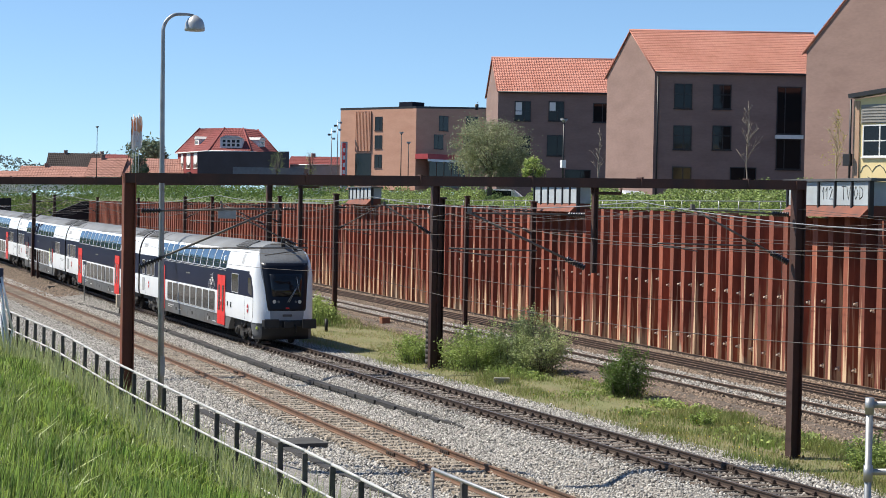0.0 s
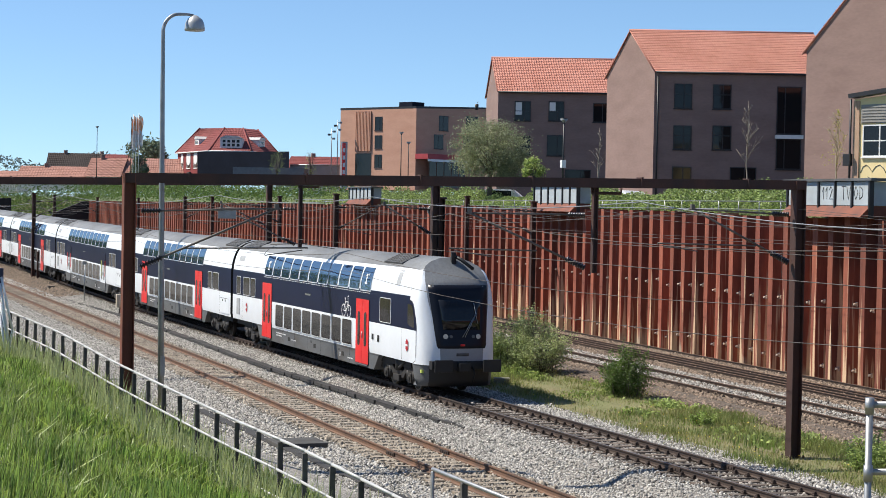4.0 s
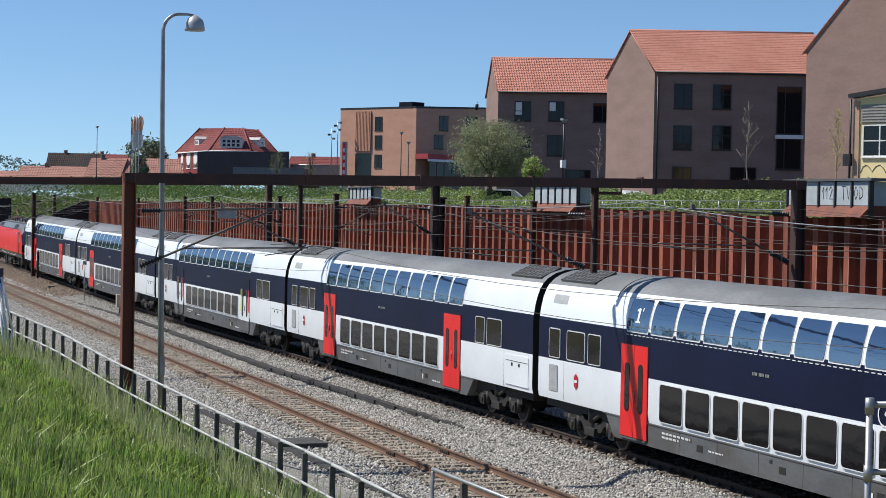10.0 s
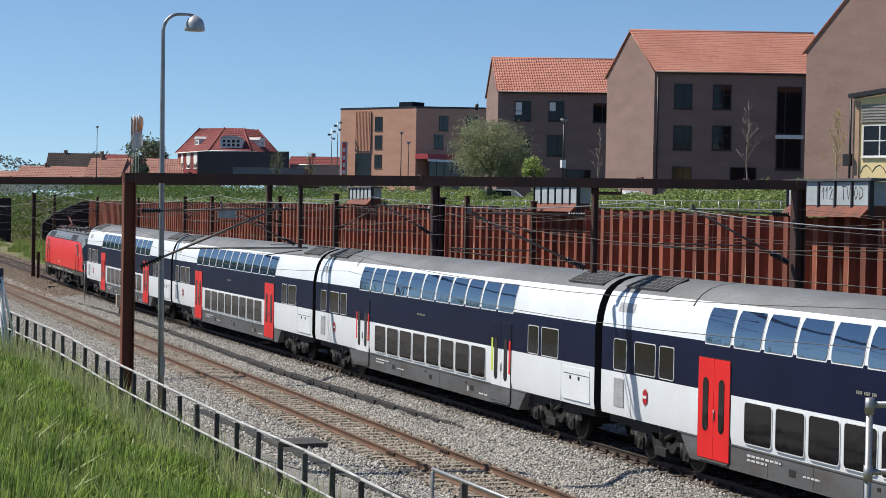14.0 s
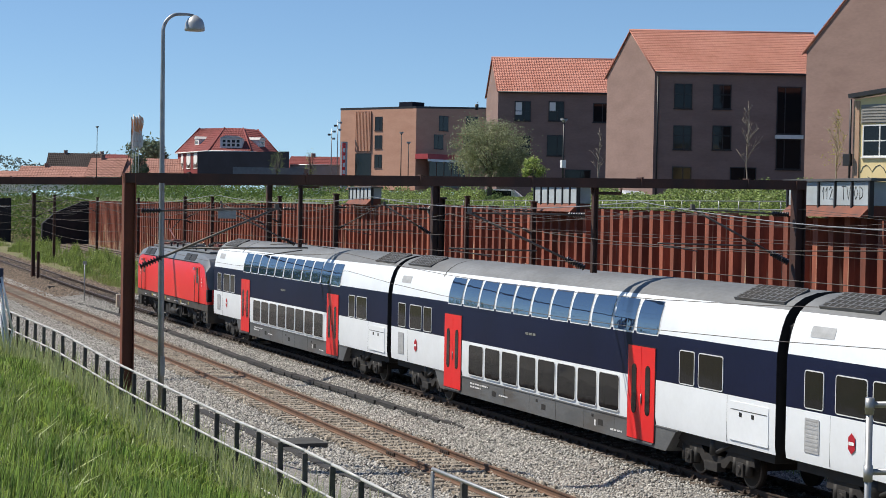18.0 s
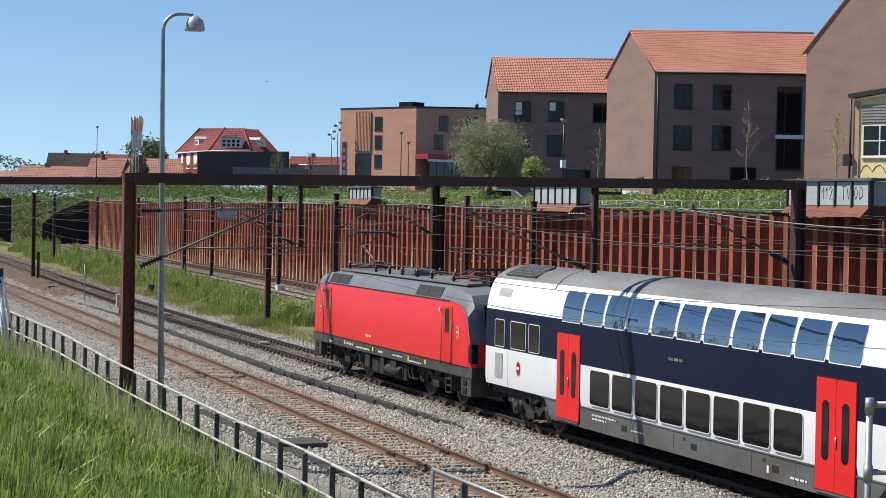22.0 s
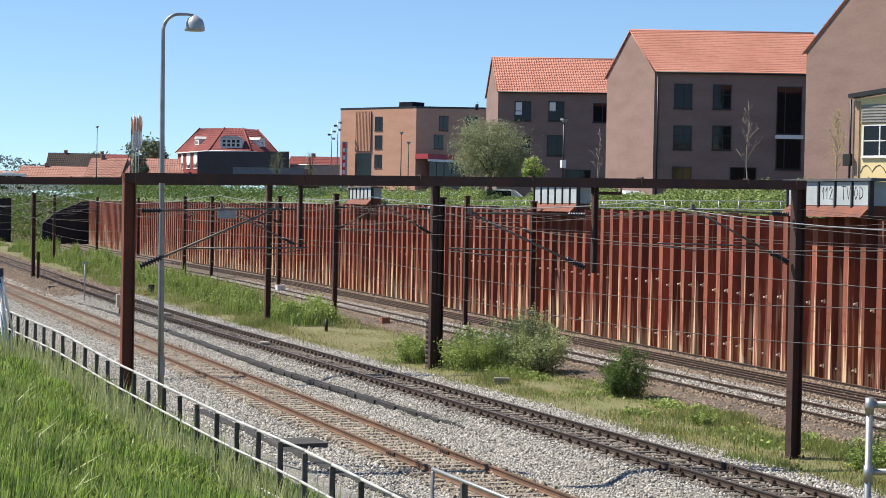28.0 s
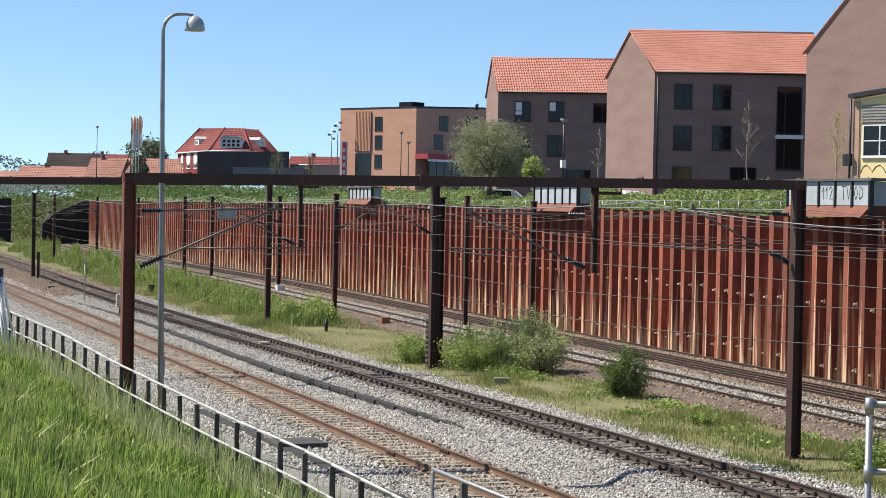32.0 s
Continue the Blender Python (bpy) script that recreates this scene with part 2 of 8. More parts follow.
# ---- mesh helpers ----
def finish(name, bm, material, smooth=False):
    me = bpy.data.meshes.new(name)
    bm.to_mesh(me)
    bm.free()
    for one in (material if isinstance(material, (list, tuple)) else [material]):
        me.materials.append(one)
    if smooth:
        for p in me.polygons:
            p.use_smooth = True
    return me


def part(name, bm, material, parent=None, label="", smooth=False):
    """Links a bmesh as one mesh object under a thing or a part."""
    ob = new(name, finish(name, bm, material, smooth))
    ob.parent = parent
    if label:
        ob["label"] = label
    return ob


def share(name, me, parent, m=None):
    """Another object on a mesh that exists already."""
    ob = new(name, me)
    ob.parent = parent
    if m is not None:
        ob.matrix_basis = m
    return ob


def thing(name, label, category, group="", at=None, kind=""):
    ob = tagged(new(name), label, category, group, kind)
    ob.empty_display_size = 0.2
    if at is not None:
        ob.matrix_basis = at
    return ob


def add_box(bm, lo, hi, mi=0, m=None, bevel=0.0):
    x0, y0, z0 = lo
    x1, y1, z1 = hi
    vs = [bm.verts.new(Vector(p) if m is None else m @ Vector(p)) for p in
          ((x0, y0, z0), (x1, y0, z0), (x1, y1, z0), (x0, y1, z0), (x0, y0, z1), (x1, y0, z1), (x1, y1, z1), (x0, y1, z1))]
    fs = [bm.faces.new([vs[i] for i in q]) for q in ((3, 2, 1, 0), (4, 5, 6, 7), (0, 1, 5, 4), (1, 2, 6, 5), (2, 3, 7, 6), (3, 0, 4, 7))]
    for f in fs:
        f.material_index = mi
    if bevel:
        es = list({e for f in fs for e in f.edges})
        bmesh.ops.bevel(bm, geom=es, offset=bevel, segments=2, affect="EDGES", profile=0.7)
    return fs


def box(lo, hi, bevel=0.0):
    bm = bmesh.new()
    add_box(bm, lo, hi, bevel=bevel)
    return bm


def add_tube(bm, a, b, r, r2=None, sides=8, cap=True, mi=0):
    a, b = Vector(a), Vector(b)
    r2 = r if r2 is None else r2
    d = (b - a).normalized()
    u = d.orthogonal().normalized()
    w = d.cross(u)
    ring = []
    for p, q in ((a, r), (b, r2)):
        ring.append([bm.verts.new(p + (u * math.cos(t) + w * math.sin(t)) * q) for t in (2 * math.pi * i / sides for i in range(sides))])
    for i in range(sides):
        f = bm.faces.new((ring[0][i], ring[0][(i + 1) % sides], ring[1][(i + 1) % sides], ring[1][i]))
        f.material_index = mi
        f.smooth = True
    if cap:
        bm.faces.new(ring[0][::-1]).material_index = mi
        bm.faces.new(ring[1]).material_index = mi


def tube(a, b, r, r2=None, sides=8):
    bm = bmesh.new()
    add_tube(bm, a, b, r, r2, sides)
    return bm


def path_tube(points, r, sides=6):
    """A bent pipe through points."""
    bm = bmesh.new()
    pts = [Vector(p) for p in points]
    rings = []
    for i, p in enumerate(pts):
        d = (pts[min(i + 1, len(pts) - 1)] - pts[max(i - 1, 0)]).normalized()
        ref = Vector((0, 0, 1)) if abs(d.z) < 0.95 else Vector((1, 0, 0))
        u = d.cross(ref).normalized()
        w = u.cross(d)
        rr = r[i] if isinstance(r, (list, tuple)) else r
        rings.append([bm.verts.new(p + (u * math.cos(t) + w * math.sin(t)) * rr) for t in (2 * math.pi * k / sides for k in range(sides))])
    for a, b in zip(rings, rings[1:]):
        for k in range(sides):
            f = bm.faces.new((a[k], a[(k + 1) % sides], b[(k + 1) % sides], b[k]))
            f.smooth = True
    bm.faces.new(rings[0][::-1])
    bm.faces.new(rings[-1])
    bmesh.ops.recalc_face_normals(bm, faces=bm.faces)
    return bm


def prism(profile, x0, x1, bands=None):
    """A closed profile of (y, z) drawn out along x; bands gives each side face its material."""
    bm = bmesh.new()
    a = [bm.verts.new((x0, y, z)) for y, z in profile]
    b = [bm.verts.new((x1, y, z)) for y, z in profile]
    n = len(profile)
    for i in range(n):
        f = bm.faces.new((a[i], a[(i + 1) % n], b[(i + 1) % n], b[i]))
        if bands:
            f.material_index = bands[i]
    bm.faces.new(a[::-1])
    bm.faces.new(b)
    bmesh.ops.recalc_face_normals(bm, faces=bm.faces)
    return bm


def raw(name, verts, faces, material):
    me = bpy.data.meshes.new(name)
    me.from_pydata([tuple(v) for v in verts], [], [tuple(f) for f in faces])
    me.materials.append(material)
    me.update()
    return me


def fast_mesh(name, verts, faces, material):
    """A big joined mesh from numpy arrays; all faces have the same number of corners."""
    me = bpy.data.meshes.new(name)
    verts, faces = np.asarray(verts, np.float32), np.asarray(faces, np.int32)
    k = faces.shape[1]
    me.vertices.add(len(verts))
    me.vertices.foreach_set("co", verts.ravel())
    me.loops.add(faces.size)
    me.loops.foreach_set("vertex_index", faces.ravel())
    me.polygons.add(len(faces))
    me.polygons.foreach_set("loop_start", np.arange(0, faces.size, k, dtype=np.int32))
    me.polygons.foreach_set("loop_total", np.full(len(faces), k, np.int32))
    me.update(calc_edges=True)
    me.materials.append(material)
    return me

M["ivy_ground"] = mat("ivy_covered_soil", (0.16, 0.19, 0.075), 0.9, second=(0.06, 0.09, 0.03), size=0.8, amount=0.4, fine=8)
# ---- plan ----
def lerp_table(x, table):
    xs, ys = zip(*table)
    return float(np.interp(x, xs, ys))


def track_y(x):
    """Centre line of the train's track."""
    return lerp_table(x, [(-400, 22.6), (-200, 22.55), (-160, 22.45), (-134, 22.33), (-105, 22.42), (-80, 22.52), (-60, 22.53)])


def track_z(x):
    """The running track climbs gently towards the far end of the cutting."""
    return lerp_table(x, [(-400, 1.0), (-205, 0.95), (-160, 0.55), (-134, 0.30), (-112, 0.09), (-92, 0.0)])


def level(x):
    return 0.0


def siding_y(x):
    """Centre line of the rusty near track."""
    return 16.45 + (-45 - x) * 0.0115


def far_y(x):
    """Centre line of the first track along the wall."""
    return lerp_table(x, [(-400, 46.5), (-240, 39.6), (-150, 37.6), (-78, 34.0), (-48, 32.65), (-20, 31.3), (60, 27.3), (400, 10.3)])


def wall_y(x):
    return lerp_table(x, [(-400, 54.0), (-250, 46.4), (-205, 45.6), (-150, 44.4), (-110, 42.15), (-58, 39.0), (0, 35.5), (60, 31.8), (400, 11.5)])


def fence_y(x):
    return 9.12 + (x + 29) * 0.046


def bank_z(x):
    return lerp_table(x, [(-400, 1.8), (-140, 1.5), (-64, 1.5), (-52, 1.32), (-44, 1.05), (-36, 0.85), (-29, 0.7), (-22, 1.3), (-14, 3.5), (-8, 4.1), (400, 4.1)])


def bed_dip(x, v):
    """How far the path between the two near tracks lies below their ballast; v is measured from the running track's centre line."""
    return -0.31 * float(np.interp(x, [-110, -60], [0, 1])) * float(np.interp(v, [-4.4, -3.6, -2.42, -1.72], [0, 1, 1, 0]))


def wob(x, seed, amp):
    return amp * noise.noise(Vector((x * 0.23, seed, 0.3)))


# ---- ground: one sheet from the bank over the tracks and the terrace behind the wall to the horizon ----
def build_ground():
    xs = [-4000, -1500, -700, -420] + list(np.arange(-300, 31, 1.5)) + [60, 120, 400, 2500]
    bm = bmesh.new()
    rows = []
    for x in xs:
        w, fy, bz, ty, tz = wall_y(x), fence_y(x), bank_z(x), track_y(x), track_z(x)
        g0 = ty + 2.35 + wob(x, 1.0, 0.5)
        g1 = max(far_y(x) - 3.0 + wob(x, 5.0, 0.8), g0 + 0.6)
        far = 0.0 if x > -420 else 3.0
        cols = [(-3500, bz - 1.0, 0), (-60, bz - 0.3, 0), (fy - 12, bz + 0.1, 0), (fy - 4, bz + 0.05, 0), (fy + 0.9, bz - 0.05, 0), (fy + 2.4, bz * 0.35 - 0.05, 1),
                (fy + 4.6, -0.24, 1), (ty - 9, -0.22, 1), (ty - 4.4, -0.25, 1), (ty - 3.6, -0.265 + bed_dip(x, -3.6) + tz * 0.2, 1), (ty - 2.42, -0.25 + bed_dip(x, -2.42) + tz * 0.6, 1), (ty - 1.72, -0.225 + tz, 1), (ty - 1.0, -0.235 + tz, 1), (ty + 1.0, -0.235 + tz, 1), (ty + 1.9, -0.22 + tz, 1), (g0, -0.24 + tz, 2), ((g0 + g1) / 2, -0.16 + tz * 0.7 + wob(x, 9.0, 0.1), 2),
                (g1, -0.22, 3), (far_y(x) - 1.6, -0.14, 3), (w - 2.2, -0.15, 3), (w + 0.52, -0.12, 3), (w + 0.56, 6.0, 4), (w + 1.2, 6.3, 4), (w + 4.2, 7.15, 4), (w + 6.6, 6.35, 5),
                (w + 14, 6.3, 5), (w + 24, 7.2, 5), (w + 60, 8.3, 5), (w + 300, 10.0 + far, 5), (w + 900, 11, 5), (3600, 11, 5)]
        rows.append(([bm.verts.new((x, y, z)) for y, z, _ in cols], [c[2] for c in cols]))
    for (a, ma), (b, mb) in zip(rows, rows[1:]):
        for i in range(len(a) - 1):
            f = bm.faces.new((a[i], b[i], b[i + 1], a[i + 1]))
            f.material_index = 3 if ma[i] == 1 and 10 <= i <= 14 and a[0].co.x < -128 else ma[i]
            f.smooth = True
    bmesh.ops.recalc_face_normals(bm, faces=bm.faces)
    ob = part("ground", bm, [M["soil"], M["ballast"], M["soil"], M["rust_ballast"], M["ivy_ground"], M["street"]])
    tagged(ob, "grassy bank, pale ballast bed and grey terrace ground", "ground", kind="structure")
    return ob


ground = build_ground()


# ---- tracks ----
RAIL = [(-0.075, -0.16), (0.075, -0.16), (0.075, -0.145), (0.012, -0.125), (0.012, -0.04), (0.036, -0.03), (0.036, 0.0), (-0.036, 0.0), (-0.036, -0.03),
        (-0.012, -0.04), (-0.012, -0.125), (-0.075, -0.145)]


def rail_mesh(name, line, off, x0, x1, step, mats, rise=level):
    bm = bmesh.new()
    prev = None
    for x in np.arange(x0, x1 + 0.01, step):
        slope = (line(x + 0.5) - line(x - 0.5))
        c = Vector((x, line(x), rise(x)))
        side = Vector((-slope, 1, 0)).normalized()
        ring = [bm.verts.new(c + side * (off + y) + Vector((0, 0, z))) for y, z in RAIL]
        if prev:
            for i in range(len(ring)):
                f = bm.faces.new((prev[i], prev[(i + 1) % len(ring)], ring[(i + 1) % len(ring)], ring[i]))
                f.material_index = 1 if i == 6 else 0
        prev = ring
    bmesh.ops.recalc_face_normals(bm, faces=bm.faces)
    return finish(name, bm, mats)


def sleeper_mesh(name, material, half=1.25):
    bm = bmesh.new()
    p = [(-0.14, -0.26), (0.14, -0.26), (0.115, -0.155), (-0.115, -0.155)]
    ys = [-half, -0.55, 0.55, half]
    rings = []
    for i, y in enumerate(ys):
        dz = -0.012 if i in (1, 2) else 0.0
        rings.append([bm.verts.new((x, y, z + (dz if z > -0.2 else 0))) for x, z in p])
    for a, b in zip(rings, rings[1:]):
        for k in range(4):
            bm.faces.new((a[k], a[(k + 1) % 4], b[(k + 1) % 4], b[k]))
    bm.faces.new(rings[0][::-1])
    bm.faces.new(rings[-1])
    bmesh.ops.recalc_face_normals(bm, faces=bm.faces)
    return finish(name, bm, material)


def clip_mesh(name, material):
    """The pair of fastenings that hold one rail foot to a sleeper."""
    bm = bmesh.new()
    for s in (-1, 1):
        add_box(bm, (-0.07, s * 0.13 - 0.055, -0.155), (0.07, s * 0.13 + 0.055, -0.125))
        add_box(bm, (-0.045, s * 0.12 - 0.04, -0.125), (0.045, s * 0.12 + 0.04, -0.09))
        add_box(bm, (-0.025, s * 0.11 - 0.025, -0.09), (0.025, s * 0.11 + 0.025, -0.06))
    return finish(name, bm, material)


def build_track(label, line, x0, x1, near0, near1, rail_mats, sleeper_mat, clip_mat, pitch=0.62, step=3.0, rise=level):
    t = thing("railway_track", label, "railway track", "tracks", kind="structure")
    for off in (-0.7525, 0.7525):
        ob = new("rail", rail_mesh("rail", line, off, x0, x1, step, rail_mats, rise))
        ob.parent = t
    sm, cm = sleeper_mesh("sleeper", sleeper_mat), clip_mesh("rail_clip", clip_mat)
    rest = bmesh.new()
    rng = random.Random(7)
    x = x0
    while x < x1:
        ang = math.atan(line(x + 0.5) - line(x - 0.5)) + rng.uniform(-0.012, 0.012)
        at = Matrix.Translation((x, line(x), rise(x) + rng.uniform(-0.006, 0.004))) @ Matrix.Rotation(ang, 4, "Z")
        if near0 < x < near1:
            s = share("sleeper", sm, t, at)
            if clip_mat:
                for off in (-0.7525, 0.7525):
                    share("rail_clip", cm, s, Matrix.Translation((0, off, 0)))
        else:
            n0 = len(rest.verts)
            rest.from_mesh(sm)
            rest.verts.ensure_lookup_table()
            bmesh.ops.transform(rest, matrix=at, verts=rest.verts[n0:])
        x += pitch
    far = part("sleepers_beyond", rest, sleeper_mat, t)
    far["kind"] = "stuff"
    return t


track_main = build_track("dark running track on grimy sleepers in pale ballast", track_y, -260, 60, -150, -30, [M["darkrail"], M["steel"]], M["sleeper_brown"], M["darkrail"], rise=track_z)
track_siding = build_track("rusty little-used track on pale sleepers", siding_y, -260, 60, -150, -30, [M["railrust"], M["railrust"]], M["sleeper_pale"], None)
track_far = build_track("brown track in ballast along the sheet pile wall", far_y, -300, 60, -92, -40, [M["darkrail"], M["railrust"]], M["sleeper_dark"], M["darkrail"])
track_wall = build_track("brown track close under the sheet pile wall", lambda x: (far_y(x) + wall_y(x)) / 2 + 0.75, -300, 60, -140, -55, [M["darkrail"], M["railrust"]], M["sleeper_dark"], None)


# a second pair of rails laid inside the wall track
for off in (-0.28, 0.28, 2.05):
    ob = new("rail", rail_mesh("rail", lambda x: (far_y(x) + wall_y(x)) / 2 + 0.75, off, -200, 30, 3.0, [M["darkrail"], M["railrust"]]))
    ob.parent = track_wall


# ---- sheet pile wall ----
def build_wall():
    wall = thing("wall_north", "rust-red weathering steel sheet pile retaining wall", "retaining wall", kind="structure")
    # one double pile: front flange, sloping web, back flange, web
    prof = [(0.0, 0.0), (0.40, 0.0), (0.50, 0.46), (1.16, 0.46), (1.26, 0.0)]
    th = 0.02
    top = 6.45

    def pile(h, name):
        v, f = [], []
        for z in (-0.4, h):
            for x, y in prof:
                v.append((x, y, z))
        for z in (-0.4, h):
            for x, y in prof:
                v.append((x, y + th, z))
        n = len(prof)
        for i in range(n - 1):
            f.append((i, i + 1, n + i + 1, n + i))
            f.append((2 * n + i + 1, 2 * n + i, 3 * n + i, 3 * n + i + 1))
            f.append((n + i, n + i + 1, 3 * n + i + 1, 3 * n + i))
        return raw(name, v, f, M["pile"])
    kinds = [pile(top + d, "sheet_pile") for d in (0.0, 0.03, -0.05)]
    rng = random.Random(3)
    x, spots = -287.0, []
    while x < 40:
        y = wall_y(x)
        ang = math.atan2(wall_y(x + 1.26) - y, 1.26)
        dz = lerp_table(x, [(-260, 0.05), (-110, 0.08), (-80, -0.05), (-58, -0.22), (0, -0.3)])
        at = Matrix.Translation((x, y, dz)) @ Matrix.Rotation(ang, 4, "Z")
        spots.append(at)
        share("sheet_pile", rng.choice(kinds), wall, at)
        x += 1.26 * math.cos(ang)
    # anchor heads in two rows
    anchor = bmesh.new()
    add_box(anchor, (-0.085, -0.05, -0.085), (0.085, 0.0, 0.085), bevel=0.012)
    add_tube(anchor, (0, 0, 0), (0, -0.16, 0), 0.06, 0.045, 8)
    am = finish("anchor_head", anchor, mat("lime_stained_anchor", (0.62, 0.52, 0.42), 0.8, second=(0.4, 0.28, 0.2), size=0.1))
    for m in spots:
        for z in (0.65, 3.1):
            x = m.translation.x
            if rng.random() < (0.92 if x > -112 else 0.3) and -145 < x < -44:
                share("anchor_head", am, wall, m @ Matrix.Translation((0.50 + rng.uniform(-0.02, 0.02), 0.34, z + rng.uniform(-0.12, 0.12))))
    # rusty outlet boxes bolted to the wall
    for x, z, h in ((-63.3, 2.95, 0.6), (-63.4, 0.5, 0.5), (-64.6, 3.3, 0.4)):
        b = part("outlet_box", box((-0.13, -0.06, -h / 2), (0.13, 0.05, h / 2), bevel=0.02), M["mast_red"], wall)
        b.matrix_basis = Matrix.Translation((x, wall_y(x) + 0.42, z))
    return wall


wall_north = build_wall()


# dark wing wall and pier at the far end of the cutting
def build_abutment():
    tar = mat("dark_tarred_concrete", (0.022, 0.022, 0.026), 0.9, amount=0.4, size=1.5)
    ob = part("wall_abutment", prism([(41.4, -0.3), (41.4, 2.9), (43.5, 4.7), (47.6, 6.45), (49.5, 6.5), (49.5, -0.3)], -289.2, -288.0), tar)
    tagged(ob, "dark concrete wing wall with a sloping top at the end of the steel wall", "wall", kind="structure")
    ob = part("wall_pier", box((-289.5, 25.0, -0.3), (-288.0, 36.7, 6.7), bevel=0.04), tar)
    tagged(ob, "dark concrete pier at the far end of the cutting", "wall", kind="structure")


build_abutment()


def far_bank():
    """Grassy bank that closes the cutting behind the steel wall's far end."""
    bm = bmesh.new()
    rows = []
    for i in range(14):
        y = 28.5 + i * 2.8
        rows.append([bm.verts.new((-293 - j * 4 - 1.5 * math.sin(i), y, (-0.3, 1.6, 3.6, 5.2, 6.2, 6.6)[j] * min(1.0, 0.75 + 0.1 * i) + 0.3 * math.sin(i * 1.7 + j))) for j in range(6)])
    for a, b in zip(rows, rows[1:]):
        for j in range(5):
            bm.faces.new((a[j], a[j + 1], b[j + 1], b[j])).smooth = True
    bmesh.ops.recalc_face_normals(bm, faces=bm.faces)
    ob = part("bank", bm, M["soil"])
    tagged(ob, "grassy earth bank at the far end of the cutting", "bank", kind="structure")


far_bank()


def rail_joints():
    """Bolted fishplates on the rails, and the joints' dark ends."""
    bm = bmesh.new()
    for v in (-0.04, 0.04):
        add_box(bm, (-0.32, v - 0.018, -0.125), (0.32, v + 0.018, -0.035))
        for u in (-0.22, -0.08, 0.08, 0.22):
            add_box(bm, (u - 0.025, v - 0.035, -0.1), (u + 0.025, v + 0.035, -0.055))
    me = finish("fishplate", bm, M["darkrail"])
    for t, line, x in ((track_main, track_y, -41.7), (track_main, track_y, -72.0), (track_siding, siding_y, -69.8), (track_siding, siding_y, -46.0), (track_siding, siding_y, -94.0)):
        for off in (-0.7525, 0.7525):
            share("fishplate", me, t, Matrix.Translation((x, line(x) + off, 0.0)))


rail_joints()


# ---- overhead line ----
def add_h(bm, base, top, w, axis=(1, 0, 0)):
    """An H-section column between two points."""
    a, b = Vector(base), Vector(top)
    d = (b - a).normalized()
    x = (Vector(axis) - d * d.dot(Vector(axis))).normalized()
    y = d.cross(x)
    m = Matrix((( x.x, y.x, d.x, a.x), (x.y, y.y, d.y, a.y), (x.z, y.z, d.z, a.z), (0, 0, 0, 1)))
    L = (b - a).length
    h, t, k = w / 2, 0.028, 0.014
    prof = [(-h, -h), (h, -h), (h, -h + t), (k, -h + t), (k, h - t), (h, h - t), (h, h), (-h, h), (-h, h - t), (-k, h - t), (-k, -h + t), (-h, -h + t)]
    lo = [bm.verts.new(m @ Vector((p, q, 0))) for p, q in prof]
    hi = [bm.verts.new(m @ Vector((p, q, L))) for p, q in prof]
    fs = [bm.faces.new((lo[i], lo[(i + 1) % 12], hi[(i + 1) % 12], hi[i])) for i in range(12)]
    fs += [bm.faces.new(lo[::-1]), bm.faces.new(hi)]
    bmesh.ops.recalc_face_normals(bm, faces=fs)


def insulator(a, b, parent, r=0.075):
    a, b = Vector(a), Vector(b)
    n = max(4, int((b - a).length / 0.07))
    pts, rad = [a], [0.035]
    for i in range(n):
        for f, q in ((0.1, 0.035), (0.2, r), (0.55, r * 0.7), (0.65, 0.035)):
            pts.append(a.lerp(b, (i + f) / n))
            rad.append(q)
    bm = path_tube(pts + [b], rad + [0.035], 10)
    return part("insulator", bm, M["insul"], parent, "dark ribbed insulator")


def rod(name, a, b, r, parent, material=None):
    return part(name, tube(a, b, r, r, 8), material or M["arm"], parent)


def mast_foot(parent, x, y, z):
    part("foot_plate", box((x - 0.32, y - 0.32, z - 0.3), (x + 0.32, y + 0.32, z + 0.04), bevel=0.02), M["street"], parent)
    b = bmesh.new()
    for sx in (-0.2, 0.2):
        for sy in (-0.2, 0.2):
            add_tube(b, (x + sx, y + sy, z), (x + sx, y + sy, z + 0.16), 0.025, sides=6)
    part("anchor_bolts", b, M["mast"], parent)["kind"] = "stuff"


def portal(label, left, right, zl, zr, lz, rz, w, left_mat):
    p = thing("overhead_line_portal", label, "railway gantry", "overhead line portals")
    bm = bmesh.new()
    add_h(bm, (*left, lz), (*left, zl - 0.02), w)
    part("column", bm, left_mat, p, "rust-red steel column")
    bm = bmesh.new()
    add_h(bm, (*right, rz), (*right, zr - 0.02), w)
    part("column", bm, M["mast"], p, "dark brown steel column")
    d = Vector((right[0] - left[0], right[1] - left[1], zr - zl)).normalized()
    bm = bmesh.new()
    add_h(bm, Vector((*left, zl - 0.13)) - d * w / 2, Vector((*right, zr - 0.13)) + d * w / 2, 0.25, (0, 0, 1))
    part("beam", bm, M["mast"], p, "dark rust-brown steel beam")
    for k in range(6):
        q = Vector((*left, zl)).lerp(Vector((*right, zr)), (k + 0.5) / 6)
        part("wire_clamp", box((q.x - 0.16, q.y - 0.03, q.z - 0.2), (q.x + 0.16, q.y + 0.03, q.z + 0.03), bevel=0.012), M["mast"], p)
    mast_foot(p, right[0], right[1], rz)
    return p


def drop_post(p, x, y, ztop, zbot):
    bm = bmesh.new()
    add_h(bm, (x, y, zbot), (x, y, ztop), 0.14)
    part("drop_post", bm, M["mast"], p)
    part("drop_bracket", path_tube([(x, y - 0.1, ztop), (x, y - 0.1, ztop - 0.16), (x, y + 0.75, ztop - 0.16), (x, y + 0.75, ztop + 0.02)], 0.045), M["mast"], p)


